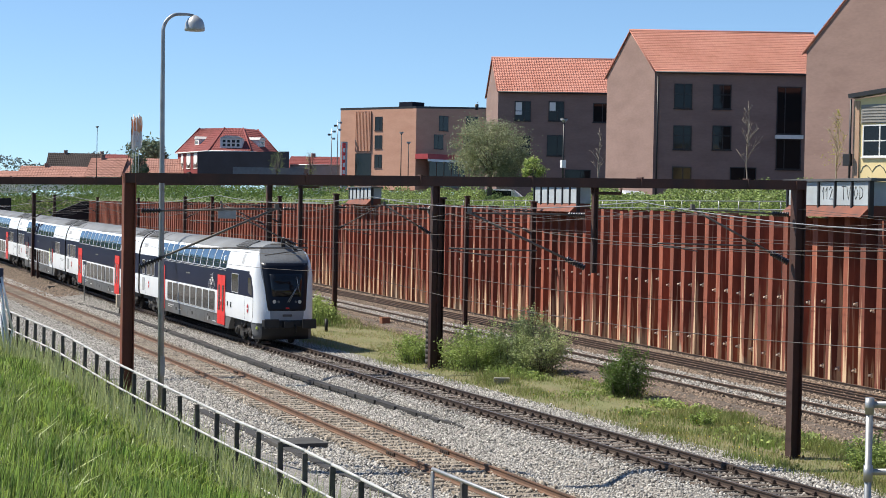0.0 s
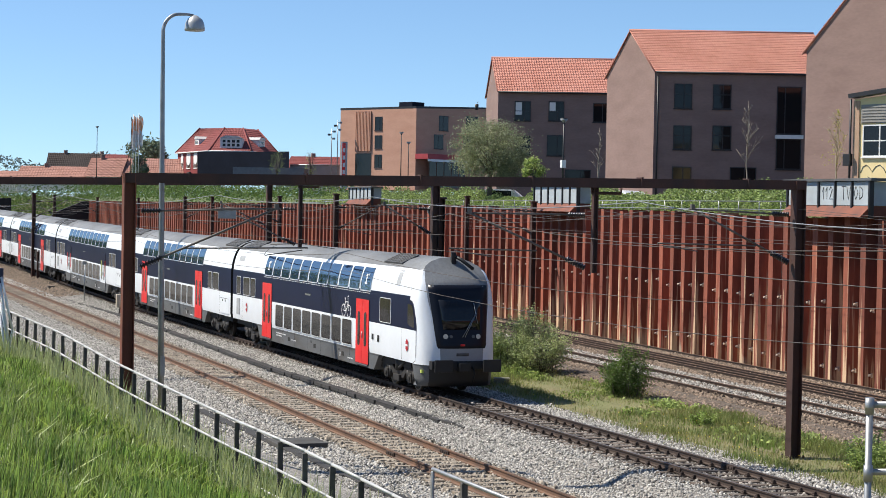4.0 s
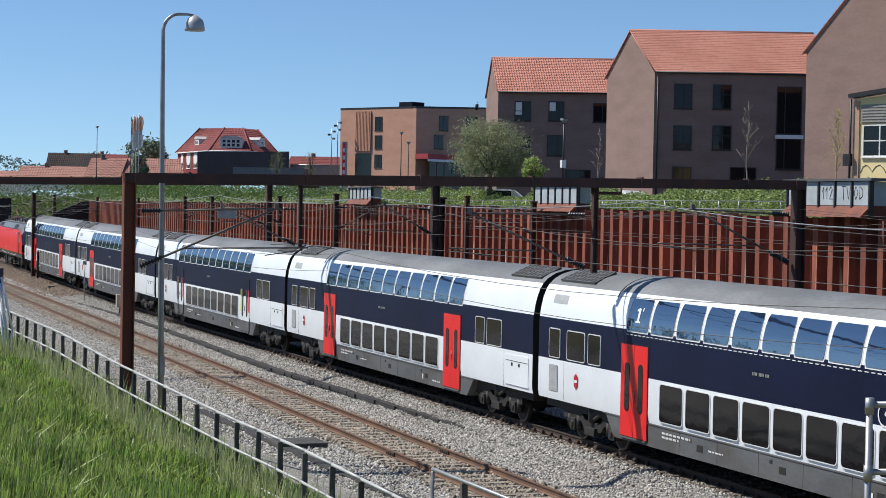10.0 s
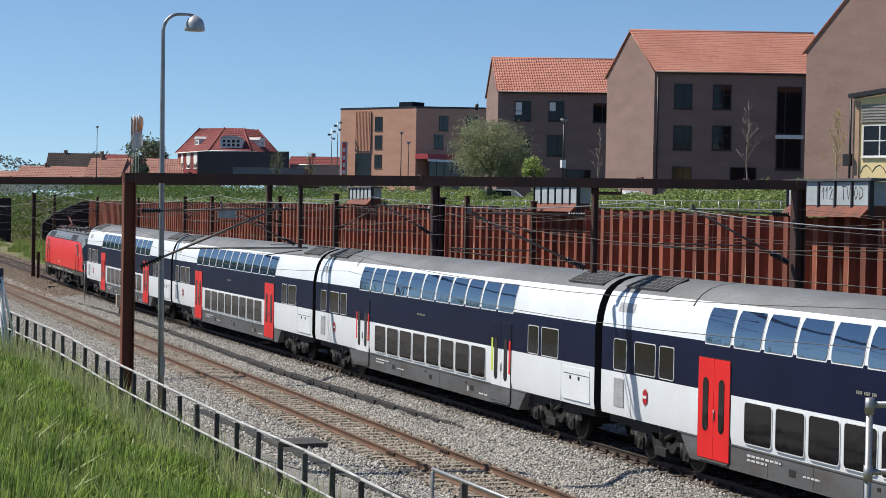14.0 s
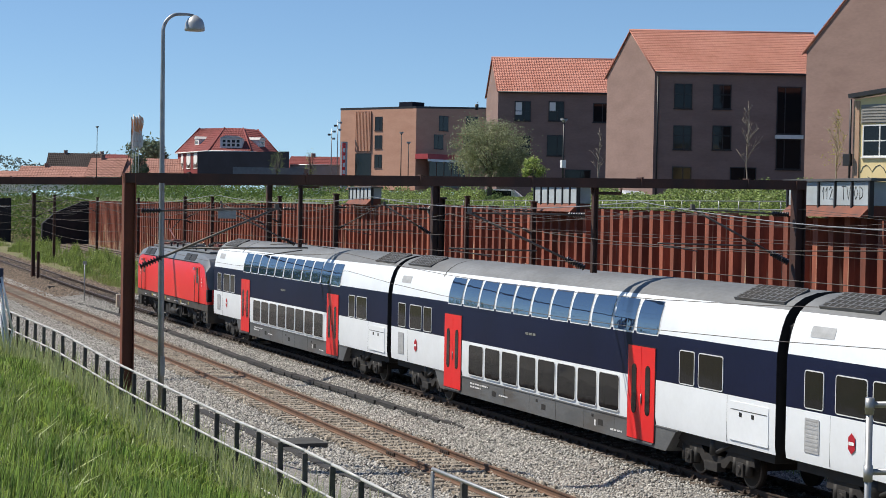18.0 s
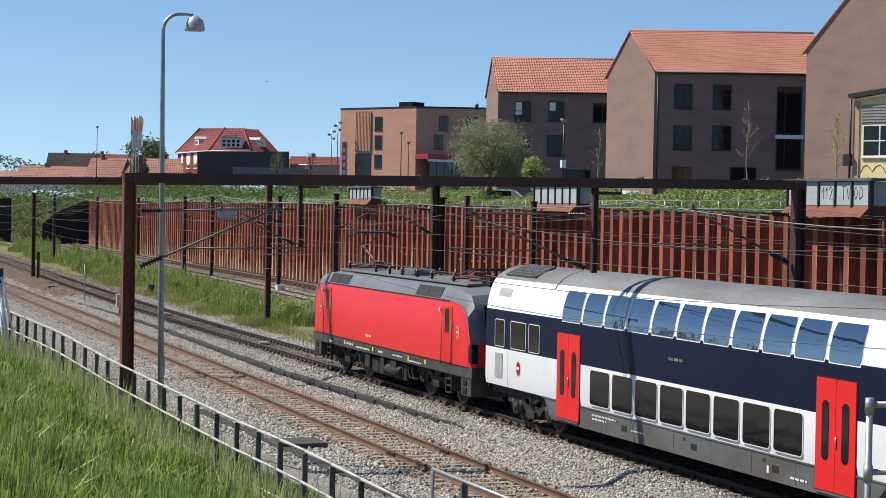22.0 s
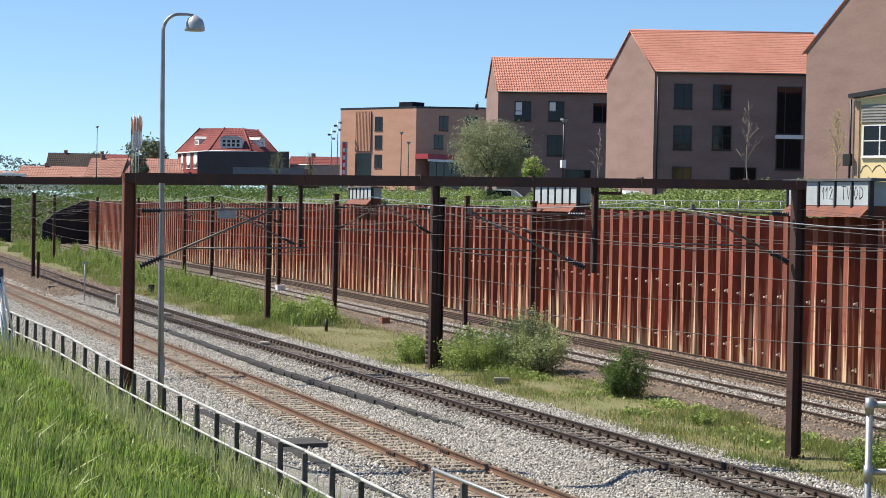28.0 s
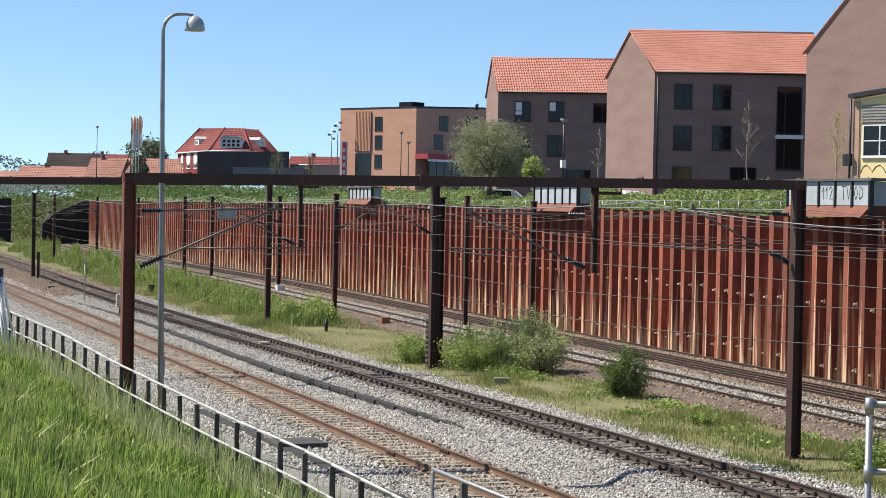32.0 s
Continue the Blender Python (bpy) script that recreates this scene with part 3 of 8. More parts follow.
def cantilever(p, x, y0, z0, y1, z1, ytip, ztip, yreg0, yreg1, zreg):
    """A hinged bracket arm: top tie, diagonal tube and registration arm, each with its insulator."""
    s = 1 if ytip > y0 else -1
    insulator((x, y0 + s * 0.12, z0), (x, y0 + s * 0.62, z0 + 0.01), p)
    rod("top_tie", (x, y0 + s * 0.62, z0 + 0.01), (x, ytip + s * 0.1, ztip), 0.022, p)
    dv = (Vector((0, ytip, ztip)) - Vector((0, y1, z1))).normalized()
    a = Vector((x, y1, z1)) + dv * 0.12
    b = a + dv * 0.6
    insulator(a, b, p, 0.09)
    rod("bracket_tube", b, (x, ytip, ztip), 0.03, p)
    rod("registration_arm", (x, yreg0, zreg), (x, yreg1, zreg + 0.04), 0.02, p)
    rod("steady_arm", (x, yreg1 - s * 0.15, zreg - 0.02), (x + 0.05, yreg1 - s * 1.15, zreg - 0.16), 0.014, p)
    part("wire_clip", box((x - 0.04, ytip - 0.05, ztip - 0.04), (x + 0.04, ytip + 0.05, ztip + 0.12), bevel=0.01), M["arm"], p)


portal_1 = portal("rust-brown steel overhead line portal spanning two tracks", (-46.5, 8.82), (-43.55, 26.25), 7.09, 7.27, 0.6, -0.25, 0.30, M["mast_red"])
cantilever(portal_1, -46.2, 8.95, 6.14, 8.95, 4.70, 12.55, 6.26, 10.2, 13.4, 5.22)
part("number_plate", box((-46.25, 11.03, 5.98), (-46.22, 11.5, 6.2), bevel=0.01), M["galv"], portal_1, "blank grey plate")
drop_post(portal_1, -44.6, 20.75, 6.98, 4.72)
cantilever(portal_1, -44.8, 20.68, 6.23, 20.68, 4.80, 17.3, 6.24, 19.2, 16.75, 5.28)
cantilever(portal_1, -43.6, 26.1, 6.35, 26.1, 5.02, 23.1, 6.45, 25.0, 22.1, 5.50)
portal_2 = portal("dark steel overhead line portal over the tracks farther back", (-71.5, 7.6), (-71.5, 26.1), 7.17, 7.5, 0.5, -0.25, 0.30, M["mast"])
drop_post(portal_2, -71.5, 20.4, 7.25, 4.66)
cantilever(portal_2, -71.5, 20.3, 6.2, 20.3, 4.75, 17.2, 6.2, 19.2, 20.7, 4.8)
cantilever(portal_2, -71.5, 26.0, 6.3, 26.0, 5.25, 23.9, 6.45, 25.2, 22.2, 5.4)
portal_3 = portal("dark steel overhead line portal in the far cutting", (-99.5, 8.0), (-99.5, 26.6), 7.52, 7.8, 0.5, -0.25, 0.28, M["mast"])
cantilever(portal_3, -99.5, 26.5, 6.3, 26.5, 5.2, 23.9, 6.4, 25.2, 22.2, 5.4)


def line_mast(x, y, z0, z1, w, arm=0, label="dark brown steel overhead line mast"):
    p = thing("overhead_line_mast", label, "railway mast", "overhead line masts")
    bm = bmesh.new()
    add_h(bm, (x, y, z0), (x, y, z1), w)
    part("column", bm, M["mast"], p)
    mast_foot(p, x, y, z0)
    part("cap_box", box((x - w * 0.7, y - w * 0.7, z1), (x + w * 0.7, y + w * 0.7, z1 + 0.08), bevel=0.02), M["mast"], p)
    if arm:
        cantilever(p, x, y, 6.3, y, 5.0, y + arm * 2.6, 6.4, y + arm * 0.8, y + arm * 3.4, 5.35)
    return p


line_mast(-71.9, 26.45, -0.2, 6.72, 0.34, 0, "stout dark steel mast with a counterweight beside it")
line_mast(-101.8, 31.15, -0.15, 7.0, 0.26, 1)
line_mast(-94.0, 40.05, -0.15, 6.75, 0.26, -1)
line_mast(-97.0, 37.3, -0.15, 7.0, 0.22)
line_mast(-139.0, 38.0, -0.15, 7.0, 0.26, -1)
line_mast(-163.0, 35.9, -0.15, 6.9, 0.28, 1)
line_mast(-164.0, 38.6, -0.15, 6.95, 0.25)
line_mast(-150.5, 20.95, -0.15, 6.9, 0.28, 1)
line_mast(-190.0, 28.5, -0.15, 6.9, 0.27, -1)
line_mast(-238.0, 41.1, -0.15, 6.9, 0.3, -1)
line_mast(-148.0, 21.0, -0.15, 2.3, 0.2, 0, "short dark steel trackside post")
line_mast(-214.0, 24.0, -0.15, 6.9, 0.3)
line_mast(-229.0, 44.6, -0.15, 6.9, 0.28, -1)


def tension_weight():
    p = thing("tensioning_weight", "stack of dark counterweights hanging beside a mast", "counterweight", at=Matrix.Translation((-72.5, 26.35, 0)))
    bm = bmesh.new()
    for k in range(9):
        add_tube(bm, (0, 0, -0.1 + k * 0.21), (0, 0, 0.09 + k * 0.21), 0.19, sides=14)
    part("weight_stack", bm, M["fence_dark"], p)
    part("pull_wire", tube((0, 0, 1.7), (0, 0.05, 6.3), 0.012), M["galv"], p)
    part("pulley", tube((0.05, 0.0, 6.25), (-0.05, 0.0, 6.25), 0.22, sides=16), M["galv"], p)


tension_weight()


def catenary(line, supports, z_contact, z_mess, sag, label, rise=level):
    """Contact wire, sagging messenger and droppers over one track."""
    p = thing("overhead_wire", label, "overhead wire", "overhead wires")
    xs = sorted(supports)
    con, mes = [], []
    for a, b in zip(xs, xs[1:]):
        n = 8
        for i in range(n):
            t = i / n
            x = a + (b - a) * t
            stag = 0.2 * math.cos(math.pi * ((xs.index(a) % 2) + t))
            con.append((x, line(x) + stag, z_contact + rise(x) * 0.6))
            mes.append((x, line(x) + stag, z_mess + rise(x) * 0.6 - 4 * sag * t * (1 - t)))
    part("contact_wire", path_tube(con, 0.008, 5), M["wire"], p)
    part("messenger_wire", path_tube(mes, 0.008, 5), M["wire"], p)
    for i, (c, m) in enumerate(zip(con, mes)):
        if i % 2:
            part("dropper", tube(c, m, 0.003, 0.003, 4), M["wire"], p)
    return p


SUP = [-260, -232, -204, -176, -150, -125, -99.5, -71.5, -44.5, -17, 12, 40]
catenary(track_y, SUP, 5.42, 6.45, 0.55, "thin copper contact and messenger wires over the running track", track_z)
catenary(siding_y, SUP, 5.25, 6.2, 0.5, "thin copper contact and messenger wires over the rusty track")
catenary(far_y, SUP, 5.35, 6.4, 0.5, "thin copper wires over the track by the wall")
catenary(lambda x: (far_y(x) + wall_y(x)) / 2 + 0.75, SUP, 5.35, 6.4, 0.5, "thin copper wires close to the steel wall")


def long_wire(label, pts, r=0.012, material=None):
    p = thing("feeder_wire", label, "overhead wire", "feeder wires")
    full = []
    for a, b in zip(pts, pts[1:]):
        a, b = Vector(a), Vector(b)
        sag = 0.012 * (b - a).length
        for i in range(7):
            t = i / 7
            q = a.lerp(b, t)
            q.z -= 4 * sag * t * (1 - t)
            full.append(q)
    full.append(Vector(pts[-1]))
    part("strand", path_tube(full, r, 5), material or M["wire"], p)


long_wire("bright aluminium feeder strand above the running track", [(-260, 23.3, 6.9), (-150, 23.3, 6.9), (-99.5, 23.6, 6.85), (-71.5, 23.4, 6.75), (-46, 22.8, 6.62), (-29, 22.5, 6.05), (-5, 22.2, 5.9)], 0.015, M["galv"])
long_wire("thin return strand above the siding", [(-150, 13.8, 5.55), (-99, 13.8, 5.45), (-71.5, 13.8, 5.3), (-44, 13.8, 5.18), (-20.65, 13.8, 5.14), (5, 13.8, 5.1)], 0.006)
long_wire("thin return strand low over the siding", [(-150, 13.8, 5.2), (-99, 13.8, 5.0), (-71.5, 13.8, 4.9), (-44, 13.8, 4.75), (-20.65, 13.8, 4.62), (5, 13.8, 4.55)], 0.006)
long_wire("thin earth strand on the portal columns", [(-260, 26.2, 6.6), (-99.5, 26.5, 6.6), (-71.5, 26.1, 6.55), (-43.6, 26.2, 6.5), (-16, 26, 6.5), (20, 26, 6.5)], 0.006)
long_wire("earth strand along the wall masts", [(-240, 40.8, 6.7), (-164, 38.6, 6.6), (-139, 38.0, 6.6), (-97, 37.3, 6.6), (-60, 35.8, 6.5), (0, 33, 6.5)], 0.006)


for a, b in (((-150.5, 20.95), (-163.0, 35.9)), ((-163.0, 35.9), (-164.0, 38.6)), ((-190.0, 28.5), (-238.0, 41.1)), ((-139.0, 38.0), (-101.8, 31.15)), ((-150.5, 20.95), (-190.0, 28.5)), ((-101.8, 31.15), (-97.0, 37.3))):
    for z in (6.55, 6.05):
        long_wire("thin grey cross-span strand between two masts", [(*a, z), (*b, z - 0.1)], 0.012)


# ---- lamp post by the near fence ----
def yard_lamp():
    x, y = -47.5, 9.92
    p = thing("lamp_post", "tall grey steel lamp post with a bell-shaped shade", "street lamp")
    arc = [(x, y - 0.1 + 0.42 * (1 - math.cos(t)), 10.75 + 0.46 * math.sin(t)) for t in (math.pi / 2 * k / 8 for k in range(9))]
    pts = [(x, y, 0.2), (x, y - 0.05, 4.0), (x, y - 0.09, 9.0)] + arc + [(x, y + 0.5, 11.215), (x, y + 0.66, 11.2), (x, y + 0.74, 11.16)]
    bm = path_tube(pts, [0.085, 0.08, 0.06] + [0.05 - 0.001 * k for k in range(9)] + [0.036, 0.036, 0.036], 10)
    part("pole", bm, M["galv"], p, "grey galvanised pole with a curved top")
    prof = [(0.05, 11.20), (0.10, 11.17), (0.19, 11.10), (0.245, 10.99), (0.262, 10.86), (0.262, 10.81), (0.24, 10.80)]
    bm = bmesh.new()
    rings = [[bm.verts.new((x + r * math.cos(t), y + 0.72 + r * math.sin(t), z)) for t in (2 * math.pi * k / 20 for k in range(20))] for r, z in prof]
    for a, b in zip(rings, rings[1:]):
        for k in range(20):
            bm.faces.new((a[k], a[(k + 1) % 20], b[(k + 1) % 20], b[k])).smooth = True
    bm.faces.new(rings[0])
    bm.faces.new(rings[-1][::-1])
    bmesh.ops.recalc_face_normals(bm, faces=bm.faces)
    part("shade", bm, mat("grey_lamp_shade", (0.45, 0.46, 0.47), 0.4, 0.3, amount=0.1), p, "pale grey bell-shaped shade")
    part("service_door", box((x + 0.07, y - 0.06, 1.9), (x + 0.1, y + 0.06, 2.4), bevel=0.01), M["galv"], p)


yard_lamp()


# ---- fences ----
M["fence_pipe"] = mat("pale_fence_pipe", (0.5, 0.5, 0.49), 0.5, 0.1, amount=0.2, size=0.4)


def fence():
    p = thing("fence", "low fence with dark flat posts and white pipe rails", "fence")
    xs = [-37.96 + 1.385 * (k - 19) for k in range(29)]
    post = bmesh.new()
    add_box(post, (-0.03, -0.055, -0.5), (0.03, 0.04, 1.115), bevel=0.012)
    pm = finish("post", post, M["fence_dark"])
    rng = random.Random(5)
    ztop = lambda x: lerp_table(x, [(-64, 2.86), (-52.4, 2.69), (-45.8, 2.42), (-39.4, 2.25), (-35.5, 2.15), (-31.4, 2.10), (-25, 1.88)])
    for x in xs:
        share("post", pm, p, Matrix.Translation((x, fence_y(x), ztop(x) - 1.15)) @ Matrix.Rotation(rng.uniform(-0.05, 0.05), 4, "Z") @ Matrix.Rotation(rng.uniform(-0.02, 0.02), 4, "X"))
    for dz, r in ((0.0, 0.030), (-0.52, 0.026), (-1.02, 0.026)):
        for a, b in zip(xs, xs[1:]):
            part("rail", tube((a, fence_y(a) + (0.0 if dz == 0 else -0.09), ztop(a) + dz), (b, fence_y(b) + (0.0 if dz == 0 else -0.09), ztop(b) + dz), r, r, 8), M["fence_pipe"], p)


fence()


def fence_end():
    p = thing("fence", "short pipe handrail with dark flat posts by the siding", "fence")
    a, b = Vector((-31.85, 11.68, 1.58)), Vector((-24.0, 11.9, 1.50))
    part("rail", path_tube([a - Vector((0, 0, 1.75)), a - Vector((0.02, 0, 0.06)), a, a + Vector((0.08, 0, 0.0)), b], 0.04, 8), M["galv"], p)
    for k in range(4):
        q = a.lerp(b, 0.19 + k * 0.225)
        part("post", box((q.x - 0.05, q.y - 0.06, q.z - 1.75), (q.x + 0.05, q.y + 0.05, q.z - 0.02), bevel=0.012), M["fence_dark"], p)
    part("lower_rail", tube(a - Vector((0, 0.05, 0.55)), b - Vector((0, 0.05, 0.55)), 0.03), M["galv"], p)


fence_end()


def handrail():
    p = thing("handrail", "galvanised pipe handrail with clamp fittings", "handrail")
    x, y = -10.27, 6.75
    part("post", tube((x, y, 3.0), (x, y, 5.10), 0.023, sides=14), M["galv"], p, "round galvanised post")
    part("post", tube((x + 0.2, y + 2.2, 3.0), (x + 0.2, y + 2.2, 5.10), 0.023, sides=14), M["galv"], p)
    for z in (5.125, 4.69):
        part("rail", tube((x, y, z), (x + 0.2, y + 2.2, z), 0.021, sides=12), M["galv"], p)
        part("clamp", tube((x, y, z - 0.06), (x, y, z + 0.045), 0.03, sides=14), M["galv"], p, "cast clamp fitting")
    part("cap", tube((x, y, 5.09), (x, y, 5.165), 0.032, 0.024, 14), M["galv"], p)


handrail()


def gate():
    p = thing("gate", "white tubular gate frame leaning beside a dark blue board", "gate")
    part("board", box((-58.2, 6.3, 3.7), (-58.1, 7.2, 4.26), bevel=0.02), mat("dark_blue_board", (0.02, 0.025, 0.06), 0.6, amount=0.2), p, "dark navy blue board")
    for a, b in (((-58.1, 7.13, 4.0), (-57.94, 7.47, 2.37)), ((-58.1, 7.1, 3.8), (-57.97, 7.36, 2.0)), ((-57.94, 7.47, 2.37), (-58.0, 7.33, 1.5)), ((-58.1, 7.1, 3.2), (-57.95, 7.42, 1.7)), ((-58.1, 7.1, 2.9), (-58.0, 7.3, 1.5))):
        part("bar", tube(a, b, 0.035), M["bar_white"], p)


gate()


# ---- trackside clutter ----
def troughs():
    p = thing("cable_trough", "dark cable trough lids lying between the tracks", "cable trough")
    bm = bmesh.new()
    add_box(bm, (0.0, -0.16, -0.28), (0.98, 0.16, -0.155), bevel=0.012)
    me = finish("trough_lid", bm, mat("dark_bitumen_lid", (0.045, 0.043, 0.042), 0.85, amount=0.4, size=0.5, piece=0.2))
    rng = random.Random(2)
    x = -128.0
    while x < -51.6:
        k = float(np.interp(x, [-105, -62], [0, 1]))
        share("trough_lid", me, p, Matrix.Translation((x * (1 + 0.033 * k), (19.8 + rng.uniform(-0.03, 0.03) + 0.25 * math.sin(x * 0.11)) * (1 + 0.033 * k), rng.uniform(-0.012, 0.012) - 0.17 * k)) @ Matrix.Rotation(rng.uniform(-0.03, 0.03), 4, "Z"))
        x += 0.97
    q = thing("cable_trough", "dark cable trough lids along the near fence", "cable trough")
    for k in range(19):
        share("trough_lid", me, q, Matrix.Translation((-58 + k * 1.0, 13.3 + 0.02 * k + rng.uniform(-0.04, 0.04), -0.0)) @ Matrix.Rotation(0.02 + rng.uniform(-0.04, 0.04), 4, "Z"))
    slab = part("cover_slab", box((-49.7, 13.3, -0.3), (-48.4, 14.7, -0.08), bevel=0.03), mat("dark_slab", (0.07, 0.068, 0.065), 0.9, amount=0.35, size=0.4))
    tagged(slab, "dark grey concrete cover slab lying on ballast", "cover slab")


troughs()


def small_post(name, label, cat, x, y, z0, z1, r, material, top=None):
    p = thing(name, label, cat)
    part("post", tube((x, y, z0), (x, y, z1), r, r, 8), material, p)
    if top:
        part("plate", box((x - 0.03, y - top, z1 - top), (x + 0.03, y + top, z1 + top), bevel=0.01), M["galv"], p)
    return p


small_post("track_sign", "thin grey trackside post with a small plate", "sign", -122.0, 20.3, -0.3, 2.35, 0.04, M["galv"], 0.12)
small_post("marker_post", "short black marker post on the grass strip", "marker post", -92.78, 27.97, -0.3, 0.5, 0.09, M["rubber"])


def track_box(label, x, y, s, material):
    b = part("junction_box", box((-s, -s, 0), (s, s, s * 1.6), bevel=s * 0.12), material)
    b.location = (x, y, -0.22)
    part("lid", box((-s * 1.08, -s * 1.08, s * 1.55), (s * 1.08, s * 1.08, s * 1.75), bevel=s * 0.06), material, b)
    tagged(b, label, "junction box")


track_box("small orange trackside box on the verge", -127.1, 25.4, 0.2, mat("orange_box", (0.5, 0.16, 0.05), 0.7, amount=0.2))
track_box("white box at the foot of a mast", -137.0, 37.6, 0.3, M["bar_white"])
track_box("dark lump of old equipment on ballast", -136.6, 20.35, 0.24, M["fence_dark"])
track_box("rusty orange box beside the far track", -98.95, 33.25, 0.24, mat("rust_box", (0.32, 0.14, 0.08), 0.8, amount=0.3))


block = part("concrete_block", box((-0.3, -0.2, 0.0), (0.3, 0.2, 0.3), bevel=0.04), mat("mossy_concrete", (0.24, 0.235, 0.18), 0.9, amount=0.4, size=0.3))
block.location = (-64.63, 26.38, -0.26)
block.rotation_euler.z = radians(70)
tagged(block, "mossy grey concrete block lying before the bush", "concrete block")


def balise(x):
    b = part("track_beacon", box((-0.22, -0.26, 0.0), (0.22, 0.26, 0.09), bevel=0.025), mat("dusty_beacon_shell", (0.42, 0.38, 0.31), 0.8, amount=0.3))
    b.location = (x, track_y(x), track_z(x) - 0.155)
    part("cover", box((-0.15, -0.18, 0.09), (0.15, 0.18, 0.12), bevel=0.015), mat("dusty_beacon_cover", (0.5, 0.46, 0.38), 0.8, amount=0.3), b)
    tagged(b, "flat dusty signalling beacon between the running rails", "beacon", "track beacons")


balise(-84.62)
balise(-106.16)


def dwarf_signal():
    p = thing("dwarf_signal", "small black ground signal on a short post in the verge", "signal")
    x, y = -127.9, 25.9
    part("post", tube((x, y, -0.3), (x, y, 0.3), 0.05), M["rubber"], p)
    part("lamp_case", box((x - 0.12, y - 0.2, 0.22), (x + 0.12, y + 0.2, 0.7), bevel=0.05), M["rubber"], p)
    part("hood", tube((x + 0.1, y - 0.06, 0.5), (x + 0.3, y - 0.06, 0.47), 0.1, 0.1, 10), M["rubber"], p)


dwarf_signal()


def line_box():
    p = thing("equipment_cabinet", "narrow beige cabinet on a dark bracket beside the track", "cabinet")
    x, y = -109.0, 20.2
    part("bracket", tube((x, y, -0.35), (x, y + 0.1, 0.25), 0.09), M["fence_dark"], p)
    part("cabinet_body", box((x - 0.15, y - 0.2, 0.2), (x + 0.15, y + 0.2, 0.95), bevel=0.03), mat("beige_enamel", (0.55, 0.47, 0.36), 0.6, amount=0.2), p)
    part("cabinet_door", box((x + 0.15, y - 0.15, 0.25), (x + 0.165, y + 0.15, 0.9), bevel=0.006), mat("beige_enamel_door", (0.58, 0.5, 0.39), 0.6, amount=0.2), p)


line_box()


# ---- buildings behind the wall ----
def frame_of(a, b):
    """Axes of an upright face from a to b: along it, and outwards to its right."""
    a, b = Vector((*a, 0)), Vector((*b, 0))
    d = (b - a).normalized()
    return Matrix(((d.x, d.y, 0, a.x), (d.y, -d.x, 0, a.y), (0, 0, 1, 0), (0, 0, 0, 1))), (b - a).length


def window(parent, m, u0, u1, z0, z1, mullions=(0.5,), transom=None, depth=0.18, frame_mat=None, name="window", blind=0):
    """A window in a face: dark reveal, glass set back, frame bars in front of it. The face's outside is +y in m."""
    fm = frame_mat or M["dark_metal"]
    w = part(name, box((u0, -0.30, z0), (u1, 0.012, z1)), M["dark_metal"], parent)
    w.matrix_basis = m
    gl = part("pane", box((u0 + 0.05, 0.0, z0 + 0.05), (u1 - 0.05, 0.02, z1 - 0.05)), M["win"], w)
    bm = bmesh.new()
    t = 0.07
    for lo, hi in (((u0, 0.012, z0), (u1, 0.05, z0 + t)), ((u0, 0.012, z1 - t), (u1, 0.05, z1)), ((u0, 0.012, z0 + t), (u0 + t, 0.05, z1 - t)), ((u1 - t, 0.012, z0 + t), (u1, 0.05, z1 - t))):
        add_box(bm, lo, hi)
    for k in mullions:
        c = u0 + (u1 - u0) * k
        add_box(bm, (c - 0.035, 0.012, z0 + t), (c + 0.035, 0.045, z1 - t))
    if transom:
        c = z0 + (z1 - z0) * transom
        add_box(bm, (u0 + t, 0.012, c - 0.03), (u1 - t, 0.04, c + 0.03))
    part("window_frame", bm, fm, w)
    part("sill", box((u0 - 0.06, 0.0, z0 - 0.07), (u1 + 0.06, 0.1, z0), bevel=0.01), fm, w)
    # a white plate on the pane stands in for reflected sky
    if blind:
        part("blind", box((u0 + 0.09, 0.022, z1 - blind), (u0 + (u1 - u0) * 0.45, 0.03, z1 - 0.1)), M["render_white"], w)
    return w


def solid(points, z0, z1s, parent, name, material, label=""):
    """An upright block over a footprint, each corner with its own top."""
    bm = bmesh.new()
    lo = [bm.verts.new((x, y, z0)) for x, y in points]
    hi = [bm.verts.new((x, y, z)) for (x, y), z in zip(points, z1s)]
    n = len(points)
    for i in range(n):
        bm.faces.new((lo[i], lo[(i + 1) % n], hi[(i + 1) % n], hi[i]))
    bm.faces.new(hi)
    bm.faces.new(lo[::-1])
    bmesh.ops.recalc_face_normals(bm, faces=bm.faces)
    return part(name, bm, material, parent, label)


def tiled_slope(a, b, c, d, parent, material, rows, cols, name="roof", thick=0.12):
    """A roof slope from eaves a-b up to ridge d-c, with rows of rounded tiles as real steps and waves."""
    a, b, c, d = (Vector(p) for p in (a, b, c, d))
    n = (b - a).cross(d - a).normalized()
    if n.z < 0:
        n = -n
    vs, fs = [], []
    k = cols * 3
    w1 = k + 1
    for r in range(rows + 1):
        e0, e1 = a.lerp(d, r / rows), b.lerp(c, r / rows)
        for lift in (0.0, 0.035):
            for i in range(w1):
                vs.append(e0.lerp(e1, i / k) + n * (0.02 + lift + 0.05 * (1, 0.15, 0.5)[i % 3]))
    for r in range(rows):
        low, top, nxt = 2 * r * w1, (2 * r + 1) * w1, (2 * r + 2) * w1
        for i in range(k):
            fs.append((low + i, low + i + 1, top + i + 1, top + i))
            fs.append((top + i, top + i + 1, nxt + i + 1, nxt + i))
    ob = new(name, raw(name, vs, fs, material))
    ob.parent = parent
    return ob


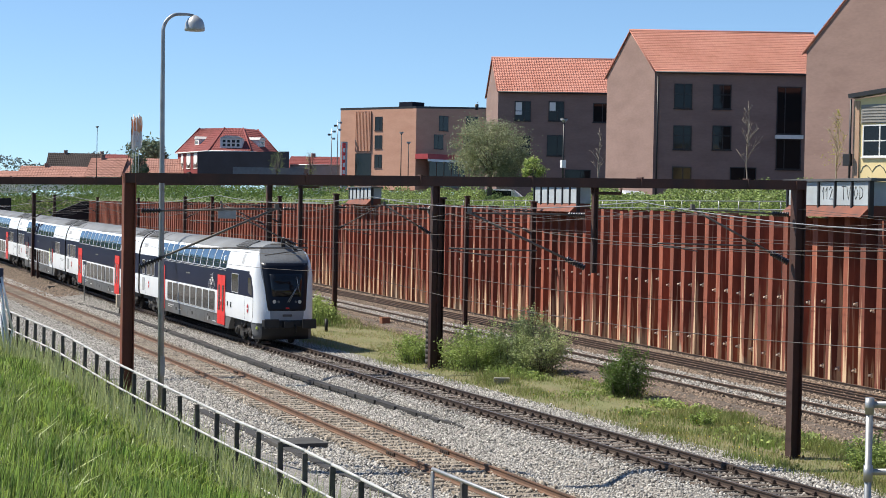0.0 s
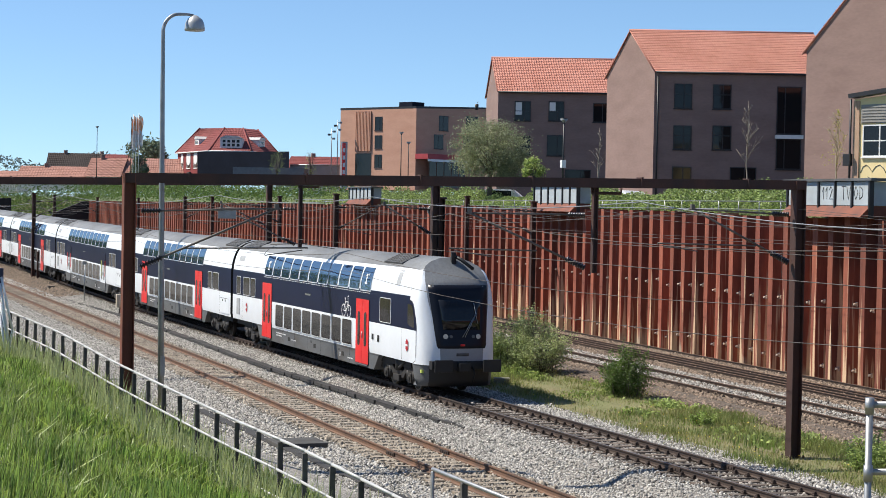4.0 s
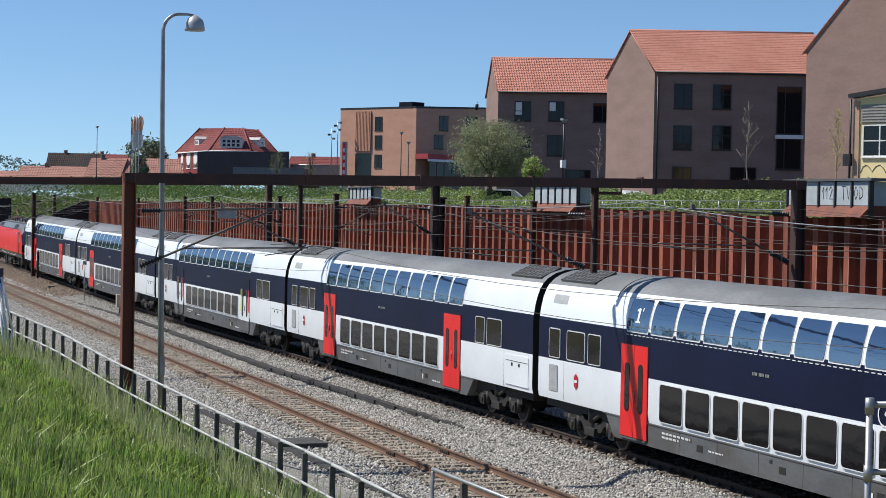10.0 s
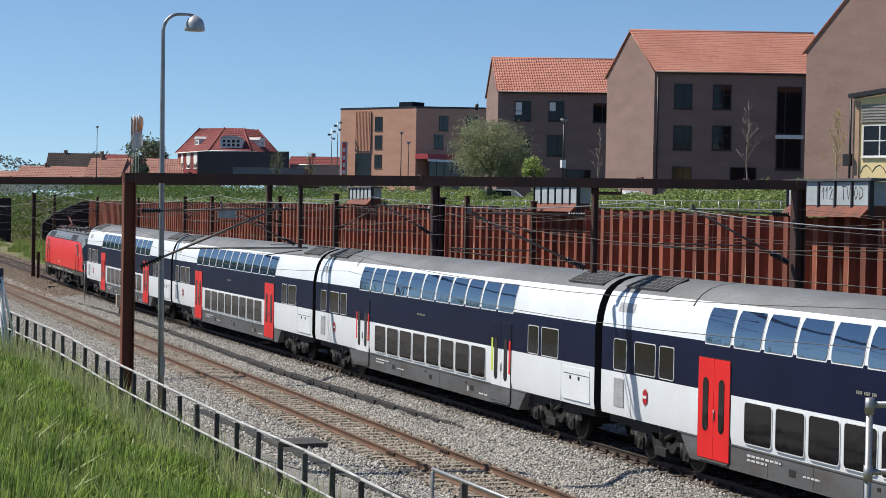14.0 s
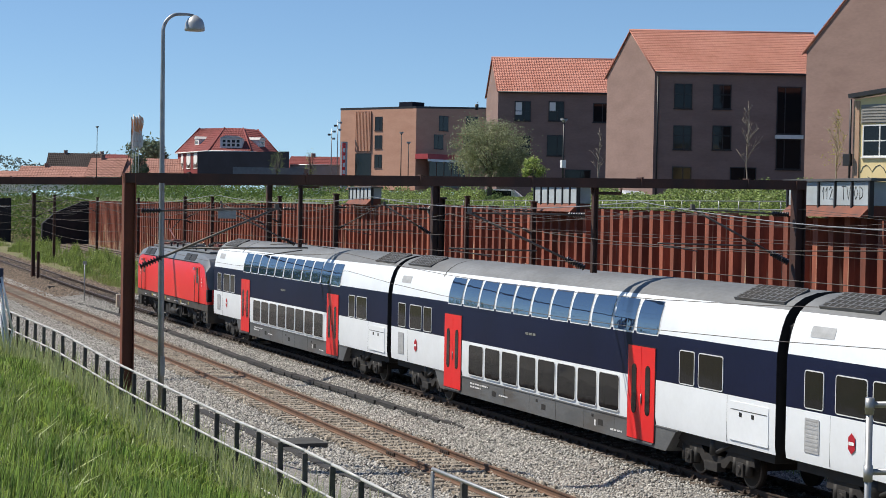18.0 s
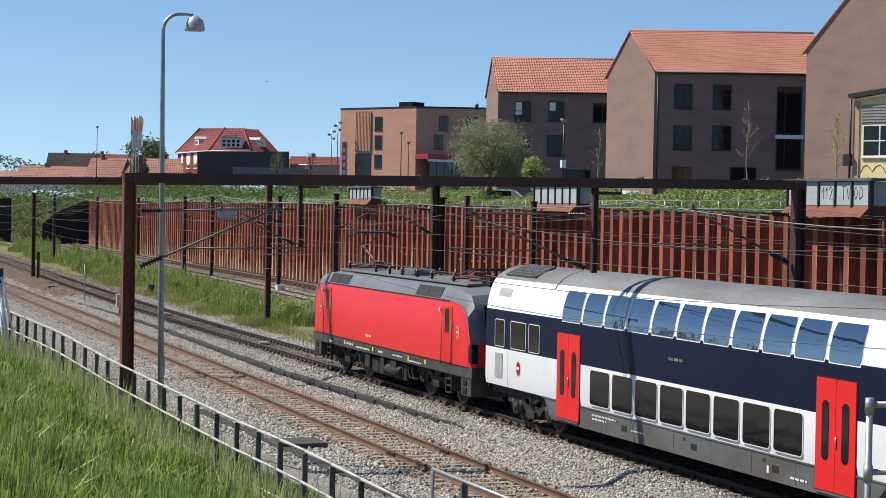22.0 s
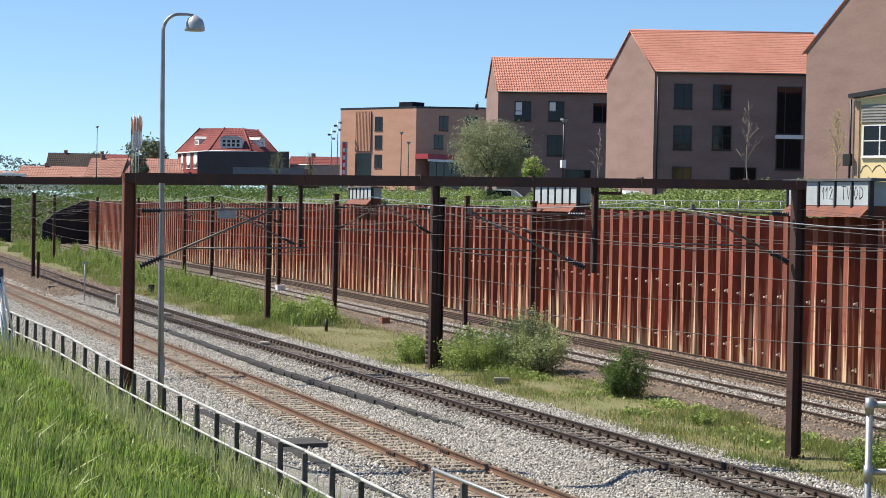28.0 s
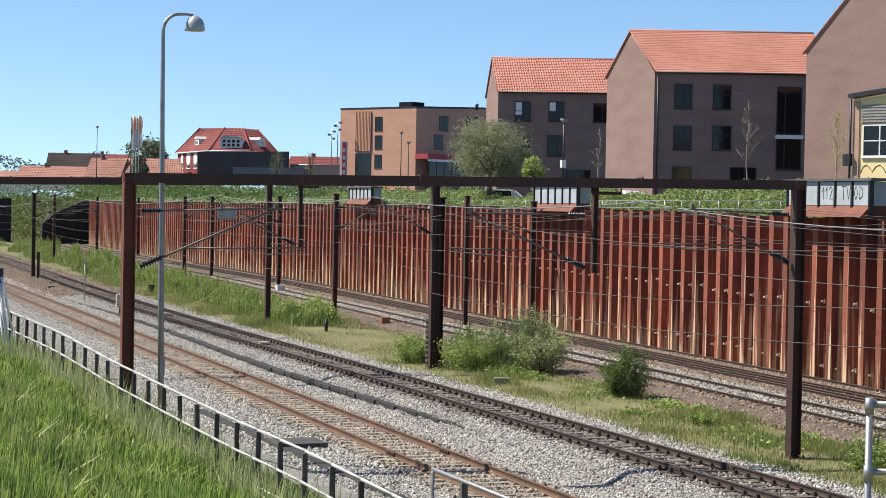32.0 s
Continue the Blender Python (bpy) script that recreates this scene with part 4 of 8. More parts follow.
def gabled_house(label, C, R, L, z0, eave, ridge, walls, tiles, rows, cols, eave_l=None):
    """A house with its gable on C-L and its long face on C-R."""
    h = thing("house", label, "house", "brick houses with tiled roofs")
    C, R, L = Vector(C), Vector(R), Vector(L)
    K = R + (L - C)
    bm = bmesh.new()
    def v(p, z):
        return bm.verts.new((p.x, p.y, z))
    mid0, mid1 = (C + L) / 2, (R + K) / 2
    g0 = [v(C, z0), v(L, z0), v(L, eave), v(mid0, ridge), v(C, eave)]
    g1 = [v(R, z0), v(K, z0), v(K, eave), v(mid1, ridge), v(R, eave)]
    bm.faces.new(g0)
    bm.faces.new(g1[::-1])
    for i in range(5):
        bm.faces.new((g0[i], g0[(i + 1) % 5], g1[(i + 1) % 5], g1[i]))
    bmesh.ops.recalc_face_normals(bm, faces=bm.faces)
    part("wall", bm, walls, h, "brown brick walls with a plain gable")
    out = (R - C).normalized()
    o3 = lambda p, z: (p.x, p.y, z)
    slope = (C - mid0)
    drop = (ridge - eave) / slope.length
    e = slope.normalized() * 0.25
    tiled_slope(o3(C - out * 0.12 + e, eave - drop * 0.25 + 0.02), o3(R + out * 0.12 + e, eave - drop * 0.25 + 0.02), o3(mid1 + out * 0.12, ridge + 0.02), o3(mid0 - out * 0.12, ridge + 0.02), h, tiles, rows, cols)
    tiled_slope(o3(K + out * 0.12 - e, eave - drop * 0.25 + 0.02), o3(L - out * 0.12 - e, eave - drop * 0.25 + 0.02), o3(mid0 - out * 0.12, ridge + 0.02), o3(mid1 + out * 0.12, ridge + 0.02), h, tiles, max(6, rows // 3), max(8, cols // 3))
    bmr = path_tube([o3(mid0 - out * 0.15, ridge + 0.04), o3(mid0.lerp(mid1, 0.5), ridge + 0.04), o3(mid1 + out * 0.15, ridge + 0.04)], 0.11, 8)
    part("ridge_tiles", bmr, tiles, h)
    part("gutter", tube(o3(C + e * 1.2, eave - drop * 0.25), o3(R + e * 1.2, eave - drop * 0.25), 0.075), M["dark_metal"], h)
    for sgn, q in ((1, C), (-1, L)):
        part("verge_board", tube(o3(q + slope.normalized() * 0.25 * sgn - out * 0.1, eave - drop * 0.25), o3(mid0 - out * 0.1, ridge + 0.02), 0.045), tiles, h)
    return h


# brown house with the wide tiled roof
B2C, B2R, B2L = (-123.4, 62.03), (-118.6, 74.75), (-131.87, 62.19)
house_wide = gabled_house("dark brown brick house with orange-red tiled roof", B2C, B2R, B2L, 7.4, 16.83, 20.02, M["brick_far"], M["tile"], 24, 76)
m, _ = frame_of(B2C, B2R)
for u0, u1, z0, z1, shine in ((1.46, 2.78, 14.02, 15.84, 0), (4.30, 5.65, 14.02, 15.83, 0), (1.44, 2.8, 11.0, 12.77, 0), (4.32, 5.71, 11.04, 12.81, 0), (1.42, 2.84, 8.2, 9.75, 0), (5.66, 7.6, 8.2, 9.78, 0)):
    window(house_wide, m, u0, u1, z0, z1, (0.55,), 0.58 if z0 > 10 else None, blind=shine)
window(house_wide, m, 9.0, 10.85, 12.25, 15.76, (0.33,), None)
window(house_wide, m, 9.0, 10.85, 9.68, 11.9, (0.33,), None)
part("balcony_slab", box((8.9, 0.0, 11.92), (10.95, 0.35, 12.2), bevel=0.02), M["render_white"], house_wide).matrix_basis = m
part("downpipe", tube((0.25, 0.08, 7.5), (0.25, 0.08, 16.4), 0.06), M["dark_metal"], house_wide).matrix_basis = m

B1C, B1R, B1L = (-153.37, 61.73), (-148.3, 74.2), (-163.04, 64.44)
house_mid = gabled_house("dark brown brick house with orange tiled roof farther along", B1C, B1R, B1L, 7.6, 16.9, 20.12, M["brick_far"], M["tile"], 21, 62)
m, _ = frame_of(B1C, B1R)
# last value: height of the painted sky reflection, on the two top windows
for u0, u1, z0, z1, shine in ((1.47, 2.91, 14.23, 15.96, 1.2), (4.47, 5.85, 14.27, 16.0, 0.9), (4.38, 5.91, 11.18, 13.01, 0), (1.5, 2.92, 11.14, 12.93, 0), (6.0, 8.3, 8.4, 10.0, 0), (8.4, 9.8, 14.2, 15.9, 0)):
    window(house_mid, m, u0, u1, z0, z1, (0.6,), 0.5 if shine else None, blind=shine)

B3L, B3C = (-102.98, 62.43), (-93.44, 65.14)
house_near = gabled_house("tall brown brick gabled house at the street", B3C, (-88.2, 76.5), B3L, 7.3, 16.75, 21.3, M["brick_far"], M["tile"], 17, 46)


M["spray"] = mat("faded_black_spray_paint", (0.05, 0.055, 0.06), 0.7, amount=0.3, size=0.2)
M["canopy_red"] = mat("faded_red_canopy", (0.42, 0.05, 0.055), 0.6, amount=0.2, size=1.0)


def flat_block():
    h = thing("office_building", "orange brick flat-roofed building with tall dark windows", "building")
    A, B, Cc = (-279.91, 86.13), (-266.36, 93.92), (-274.64, 109.06)
    D = (A[0] + Cc[0] - B[0], A[1] + Cc[1] - B[1])
    solid([A, B, Cc, D], 9.0, [21.4, 21.4, 22.2, 22.0], h, "wall", M["brick_orange"], "orange brick walls")
    solid([(p[0] * 1.0005, p[1]) for p in (A, B, Cc, D)], 21.4, [21.75, 21.75, 22.45, 22.3], h, "parapet", M["dark_metal"], "dark roof edge")
    m, L = frame_of(A, B)
    for z0, z1 in ((18.18, 20.28), (15.4, 17.41), (12.45, 14.45)):
        window(h, m, 7.3, 8.8, z0, z1, (0.55,))
    window(h, m, 3.3, 6.6, 10.0, 14.64, (), name="entrance")
    pan = part("slatted_panel", box((3.25, 0, 14.98), (6.6, 0.05, 21.14)), mat("brown_slats", (0.22, 0.12, 0.085), 0.8, amount=0.2), h, "brown vertical slat panel")
    pan.matrix_basis = m
    for k in range(11):
        s = part("slat", box((3.3 + k * 0.305, 0.05, 15.0), (3.3 + k * 0.305 + 0.16, 0.2, 21.1)), M["brick_orange"], pan)
    m, L = frame_of(B, Cc)
    for u0, u1, z0, z1 in ((5.22, 7.4, 18.28, 20.57), (11.64, 14.45, 18.5, 20.8), (4.12, 6.29, 15.46, 17.66), (11.0, 13.2, 15.5, 17.7)):
        window(h, m, u0, u1, z0, z1, (0.45,))
    c = part("canopy", box((-0.1, 0, 13.75), (9.2, 2.6, 14.55), bevel=0.05), M["canopy_red"], h, "red canopy with a white edge band")
    c.matrix_basis = m
    part("canopy_edge", box((-0.1, 2.6, 13.4), (9.2, 2.66, 13.75)), M["bar_white"], c)
    for k in range(5):
        part("glass_screen", box((0.6 + k * 1.7, 2.3, 9.5), (2.1 + k * 1.7, 2.36, 13.4)), M["win"], c)
    pt = part("plant_room", box((-1.4, -1.4, 21.6), (1.4, 1.4, 22.75), bevel=0.05), M["blackboard"], h)
    pt.matrix_basis = Matrix.Translation((-274.2, 95.9, 0)) @ Matrix.Rotation(0.5, 4, "Z")
    part("roof_vent", tube((-271, 105.5, 21.8), (-271, 105.5, 22.7), 0.3), M["dark_metal"], h)


flat_block()


def red_house():
    h = thing("house", "dark red house with hipped tiled roof and white dormers", "house")
    foot = [Vector(p) for p in ((-333.6, 72.0), (-312.9, 73.1), (-310.5, 79.6), (-321.0, 86.9), (-341.0, 89.0))]
    eave, top = 15.55, 19.85
    solid([tuple(p) for p in foot], 10.0, [eave - 0.05] * 5, h, "wall", M["redwall"], "dark red rendered walls")
    ridge = [Vector(p) for p in ((-328.9, 74.9), (-323.4, 78.1), (-322.3, 81.2), (-326.8, 85.0), (-331.0, 83.0))]
    mid = sum(foot, Vector((0, 0))) / 5
    out = [p + (p - mid).normalized() * 0.5 for p in foot]
    z = lambda p, q: (p.x, p.y, q)
    for k in range(5):
        j = (k + 1) % 5
        tiled_slope(z(out[k], eave - 0.1), z(out[j], eave - 0.1), z(ridge[j], top), z(ridge[k], top), h, M["tile_old"], 12, (34, 14, 26, 20, 20)[k])
        part("hip_tiles", tube(z(out[k], eave), z(ridge[k], top + 0.05), 0.16, 0.16, 6), M["tile_old"], h)
        part("eaves_board", tube(z(out[k], eave - 0.12), z(out[j], eave - 0.12), 0.12, 0.12, 6), M["render_white"], h)
    solid([tuple(p) for p in ridge], top - 0.4, [top - 0.02] * 5, h, "roof_deck", M["tile_old"])
    # arched white windows in the end wall, and a dormer on each slope
    m, L = frame_of(tuple(foot[0]), tuple(foot[1]))
    for u, wd in ((2.2, 1.7), (6.0, 2.6), (10.6, 2.4)):
        w = window(h, m, u, u + wd, 12.6, 14.5, (0.33, 0.67), 0.55, frame_mat=M["render_white"])
        part("arch", tube((u + wd / 2, 0.0, 14.45), (u + wd / 2, 0.06, 14.45), wd / 2, wd / 2, 18), M["render_white"], w, "white window arch")
    for k, t, wd, hg in ((0, 0.44, 2.6, 1.9), (1, 0.5, 3.8, 1.8), (2, 0.62, 3.2, 1.8)):
        a, b = foot[k], foot[(k + 1) % 5]
        m, L = frame_of(tuple(a), tuple(b))
        c = L * t
        d = part("dormer", box((c - wd / 2, -4.6, 15.9), (c + wd / 2, -0.9, 15.9 + hg), bevel=0.08), M["render_white"], h, "white roof dormer")
        d.matrix_basis = m
        n = max(2, int(wd / 0.8))
        for i in range(n):
            q = c - wd / 2 + 0.3 + i * (wd - 0.6) / n
            for r in range(2):
                part("pane", box((q + 0.15, -0.92, 16.3 + r * 0.66), (q + (wd - 0.6) / n - 0.15, -0.88, 16.76 + r * 0.66)), M["win"], d)
        bm = prism([(c - wd / 2 - 0.1, 15.9 + hg), (c - wd * 0.25, 16.35 + hg), (c + wd * 0.25, 16.35 + hg), (c + wd / 2 + 0.1, 15.9 + hg)], 0.75, 4.6)
        for v in bm.verts:
            v.co = Vector((v.co.y, -v.co.x, v.co.z))
        bmesh.ops.recalc_face_normals(bm, faces=bm.faces)
        part("dormer_roof", bm, M["lead_grey"], d, "pale grey curved dormer roof")
    solid([(-305.2, 69.2), (-290.3, 80.8), (-300.0, 83.4), (-313.0, 71.0)], 10.0, [15.05, 15.05, 15.1, 15.05], thing_black, "wall", M["blackboard"], "black clad walls")
    # grey yard wall beside the shed
    yard = thing("wall", "grey concrete yard wall behind the trees", "wall")
    solid([(-292.1, 81.5), (-289.2, 89.4), (-289.8, 89.6), (-292.7, 81.7)], 9.5, [12.9, 13.0, 13.0, 12.9], yard, "wall_panel", mat("yard_concrete", (0.27, 0.28, 0.29), 0.85, amount=0.2, size=1.5))
    part("coping", tube((-292.1, 81.45, 12.95), (-289.2, 89.35, 13.05), 0.1, 0.1, 6), M["galv"], yard)


M["lead_grey"] = mat("pale_lead_sheet", (0.62, 0.60, 0.58), 0.6, amount=0.2)
thing_black = thing("shed", "long low black-clad shed with a flat roof", "shed")
red_house()
bx = thing("shed", "low grey metal shed before the black building", "shed")
solid([(-293.3, 72.3), (-288.5, 82.8), (-292.0, 84.5), (-297.0, 74.0)], 9.8, [12.4, 12.4, 12.4, 12.4], bx, "wall", mat("grey_cladding", (0.16, 0.17, 0.18), 0.6, amount=0.2))


def far_house(label, A, B, depth, z0, e, t, walls, tiles):
    A, B = Vector(A), Vector(B)
    d = (B - A).normalized()
    n = Vector((-d.y, d.x)) * depth
    h = thing("house", label, "house", "far town houses")
    bm = bmesh.new()
    v = lambda p, q: bm.verts.new((p.x, p.y, q))
    g0 = [v(A, z0), v(A, e), v(A + n / 2, t), v(A + n, e), v(A + n, z0)]
    g1 = [v(B, z0), v(B, e), v(B + n / 2, t), v(B + n, e), v(B + n, z0)]
    bm.faces.new(g0)
    bm.faces.new(g1[::-1])
    for i in (0, 3, 4):
        bm.faces.new((g0[i], g0[(i + 1) % 5], g1[(i + 1) % 5], g1[i]))
    bmesh.ops.recalc_face_normals(bm, faces=bm.faces)
    part("wall", bm, walls, h)
    z = lambda p, q: (p.x, p.y, q)
    o, k = d * 0.3, -n * 0.05
    tiled_slope(z(A - o + k, e - 0.2), z(B + o + k, e - 0.2), z(B + o + n / 2, t + 0.05), z(A - o + n / 2, t + 0.05), h, tiles, 8, 30)
    tiled_slope(z(B + o + n - k, e - 0.2), z(A - o + n - k, e - 0.2), z(A - o + n / 2, t + 0.05), z(B + o + n / 2, t + 0.05), h, tiles, 4, 10)
    q = A.lerp(B, 0.3) + n / 2
    part("chimney", box((q.x - 0.35, q.y - 0.35, t - 0.8), (q.x + 0.35, q.y + 0.35, t + 0.65), bevel=0.05), M["brick_far"], h)
    return h


M["tile_brown"] = mat("brown_roof_tile", (0.062, 0.05, 0.047), 0.85, spec=0.15, amount=0.25, size=2.0)
far_house("town house with a dark brown tiled roof", (-386.0, 56.2), (-383.0, 66.5), 9, 9, 13.2, 16.3, M["render_white"], M["tile_brown"])
far_house("long low house with a salmon tiled roof", (-356.5, 46.5), (-351.0, 60.5), 8, 8.5, 10.6, 12.9, M["render_white"], M["tile_far"])
far_house("pale house with a red tiled roof facing the street", (-334.0, 55.6), (-331.0, 61.0), 7, 8.5, 11.0, 14.2, M["render_white"], M["tile_far"])
far_house("row house with an old red tiled roof", (-331.5, 60.5), (-328.5, 72.0), 8, 8.5, 11.2, 14.3, M["redwall"], M["tile_far"])
far_house("brown tiled house behind the row", (-392, 64.0), (-388, 76.0), 9, 9, 14.0, 16.4, M["render_white"], M["tile_old"])
far_house("low house with a red roof by the street", (-312, 86.5), (-306, 97.0), 8, 9, 13.0, 14.9, M["render_white"], M["tile_old"])
far_house("far roofs with red tiles", (-410, 36), (-402, 52), 9, 8, 10.2, 12.6, M["render_white"], M["tile_far"])


def yellow_house():
    h = thing("house", "yellow rendered house with a white-framed window", "house")
    A, B, Cc, D = (-82.0, 52.58), (-74.6, 55.6), (-78.5, 65.0), (-86.0, 62.0)
    solid([A, B, Cc, D], 6.9, [12.3, 12.9, 12.9, 12.3], h, "wall", M["yellow"], "yellow rendered wall")
    m, _ = frame_of(A, B)
    window(h, m, 0.55, 3.4, 9.35, 10.98, (0.36, 0.7), 0.5, frame_mat=M["render_white"])
    s = part("shutter_box", box((0.45, 0, 11.05), (3.6, 0.06, 12.0)), mat("grey_louvre", (0.33, 0.31, 0.28), 0.8, amount=0.2), h, "grey slatted panel above the window")
    s.matrix_basis = m
    for k in range(6):
        part("slat", box((0.5, 0.06, 11.1 + k * 0.15), (3.55, 0.1, 11.19 + k * 0.15)), s.data.materials[0], s)
    p = part("corner_board", box((0.0, 0.0, 7.0), (0.35, 0.07, 12.2)), mat("pinkish_plaster", (0.5, 0.33, 0.22), 0.85, amount=0.15), h)
    p.matrix_basis = m
    r = part("roof_edge", box((-0.15, -0.3, 0.0), (7.0, 0.35, 0.22)), M["dark_metal"], h, "black sloping roof edge")
    r.matrix_basis = m @ Matrix.Translation((0, 0, 12.35)) @ Matrix.Rotation(radians(-6), 4, "Y")
    part("downpipe", tube((-0.12, 0.15, 7.0), (-0.12, 0.15, 12.3), 0.06), M["dark_metal"], h).matrix_basis = m
    part("meter_box", box((-0.45, 0.05, 8.9), (-0.02, 0.3, 9.5), bevel=0.02), M["dark_metal"], h).matrix_basis = m

    for pts in (((0.45, 8.55), (0.6, 8.85), (0.8, 8.95), (1.0, 8.8), (1.15, 8.6), (1.35, 8.85), (1.6, 8.95), (1.85, 8.75), (2.0, 8.5)),
                ((0.9, 8.35), (1.15, 8.2), (1.3, 7.95), (1.35, 7.65), (1.2, 7.4), (0.95, 7.35)), ((0.75, 8.05), (0.95, 7.8), (0.9, 7.5), (0.7, 7.3))):
        part("graffiti_stroke", path_tube([(u, 0.005, z) for u, z in pts], 0.02, 6), M["spray"], h, "black spray stroke").matrix_basis = m


yellow_house()


# ---- parapet boxes on top of the steel wall ----
def parapet_box(x0, x1, z0, z1, panels, graffiti=False):
    h = thing("parapet_screen", "pale blue-grey panel box on a rusty steel bracket", "wall box", "boxes on the wall top")
    a, b = Vector((x0, wall_y(x0) - 0.35)), Vector((x1, wall_y(x1) - 0.35))
    m, L = frame_of(tuple(a), tuple(b))
    m = m @ Matrix.Scale(1, 4)
    for k in range(panels):
        u = L * k / panels
        part("panel", box((u + 0.05, -0.75, z0 + 0.02), (u + L / panels - 0.05, 0.0, z1 - 0.08), bevel=0.01), M["contblue"], h, "pale blue-grey panel").matrix_basis = m
        part("rib", box((u - 0.045, -0.76, z0 - 0.08), (u + 0.045, 0.07, z1)), M["dark_metal"], h).matrix_basis = m
    part("rib", box((L - 0.045, -0.12, z0 - 0.45), (L + 0.06, 0.07, z1)), M["dark_metal"], h).matrix_basis = m
    part("cap", box((-0.25, -0.8, z1 - 0.06), (L + 0.25, 0.12, z1 + 0.04), bevel=0.01), M["skirt"], h).matrix_basis = m
    bm = prism([(0.42, z0 - 0.42), (-0.7, z0 - 0.42), (-0.7, z0 + 0.01), (-0.02, z0 + 0.01)], 0.0, L)
    part("bracket_skirt", bm, M["mast_red"], h, "rusty sloping steel skirt").matrix_basis = m
    if graffiti:
        def stroke(pts, r=0.013):
            part("graffiti_stroke", path_tube([(u, 0.006, z) for u, z in pts], r, 5), M["spray"], h).matrix_basis = m
        zz = z0 + 0.25
        for text, u in (("1", 2.86), ("1", 3.12), ("2", 3.42), ("T", 4.38), ("V", 4.76), ("O", 5.32), ("D", 5.74)):
            g = {"1": [[(0, 0.3), (0.1, 0.48), (0.1, 0)]], "2": [[(0, 0.38), (0.1, 0.5), (0.2, 0.38), (0.02, 0.02), (0.24, 0.02)]], "T": [[(0, 0.5), (0.26, 0.5)], [(0.13, 0.5), (0.13, 0)]],
                 "V": [[(0, 0.5), (0.12, 0), (0.26, 0.5)]], "O": [[(0.12, 0.5), (0, 0.25), (0.12, 0), (0.26, 0.25), (0.12, 0.5)]], "D": [[(0, 0), (0, 0.5), (0.2, 0.36), (0.2, 0.12), (0, 0)]]}[text]
            for s in g:
                stroke([(u + a * 1.1, zz + b) for a, b in s])
        stroke([(0.5, zz + 0.1), (0.62, zz + 0.45), (0.75, zz + 0.2), (0.9, zz + 0.45), (1.0, zz + 0.15)], 0.03)
    return h


parapet_box(-65.7, -59.2, 6.72, 7.72, 5, True)
parapet_box(-96.0, -89.3, 6.72, 7.72, 6)
parapet_box(-138.3, -131.6, 6.95, 7.85, 6)


def top_railing():
    p = thing("railing", "thin galvanised railing along the top of the steel wall", "railing")
    xs = list(np.arange(-160, -50, 2.0))
    bm = bmesh.new()
    add_tube(bm, (0, 0, 0), (0, 0, 0.75), 0.02, sides=6)
    pm = finish("post", bm, M["galv"])
    yy = lambda x: wall_y(x) + 0.55
    for x in xs:
        share("post", pm, p, Matrix.Translation((x, yy(x), 6.15)))
    for z in (6.9, 6.55):
        part("rail", path_tube([(x, yy(x), z) for x in xs], 0.02, 5), M["galv"], p)


top_railing()


# ---- street furniture and vehicles on the terrace ----
def street_lamp(x, y, z0, z1, label="slim dark street lamp with a flat head"):
    p = thing("street_lamp", label, "street lamp", "street lamps")
    part("pole", tube((x, y, z0), (x, y, z1), 0.07, 0.05, 8), M["dark_metal"], p)
    part("head", tube((x, y, z1), (x, y, z1 + 0.25), 0.1, 0.28, 12), M["galv"], p)
    part("cap", tube((x, y, z1 + 0.25), (x, y, z1 + 0.3), 0.29, 0.2, 12), M["dark_metal"], p)
    return p


lp = street_lamp(-110.0, 48.87, 7.4, 12.0)
part("switch_box", box((-110.15, 48.72, 9.1), (-109.85, 49.0, 9.6), bevel=0.02), M["bar_white"], lp)
street_lamp(-217.8, 74.9, 8.5, 15.4)
street_lamp(-217.5, 75.75, 8.5, 14.2)
street_lamp(-300.0, 51.6, 9.0, 18.2, "tall floodlight pole with small lamps")


def light_tower(x, y, z0, z1):
    p = thing("floodlight_pole", "tall grey pole with small lamps and cameras", "lamp pole", "light poles")
    part("pole", tube((x, y, z0), (x, y, z1), 0.1, 0.06, 8), M["galv"], p)
    for k, (dy, dz) in enumerate(((0.45, -0.4), (-0.4, -0.9), (0.35, -1.5))):
        part("bracket", tube((x, y, z1 + dz), (x, y + dy, z1 + dz), 0.04), M["galv"], p)
        part("lamp_head", box((x - 0.15, y + dy - 0.2, z1 + dz - 0.16), (x + 0.15, y + dy + 0.2, z1 + dz + 0.16), bevel=0.05), M["galv"] if k != 1 else M["dark_metal"], p)


light_tower(-278.4, 84.26, 9.0, 18.4)
light_tower(-278.1, 85.15, 9.0, 19.8)


def sign_pylon():
    p = thing("sign_pylon", "narrow red and white sign pylon beside the brick building", "sign")
    at = Matrix.Translation((-268.0, 83.1, 0)) @ Matrix.Rotation(radians(20), 4, "Z")
    part("panel", box((-0.2, -0.5, 9.0), (0.2, 0.5, 16.1), bevel=0.03), M["galv"], p).matrix_basis = at
    part("sign_face", box((0.2, -0.5, 10.6), (0.24, 0.1, 15.9)), M["red"], p, "red sign face").matrix_basis = at
    for k in range(4):
        part("blank_bar", box((0.24, -0.4, 11.2 + k * 1.1), (0.26, 0.0, 11.8 + k * 1.1)), M["bar_white"], p).matrix_basis = at


sign_pylon()


FLAGS = []


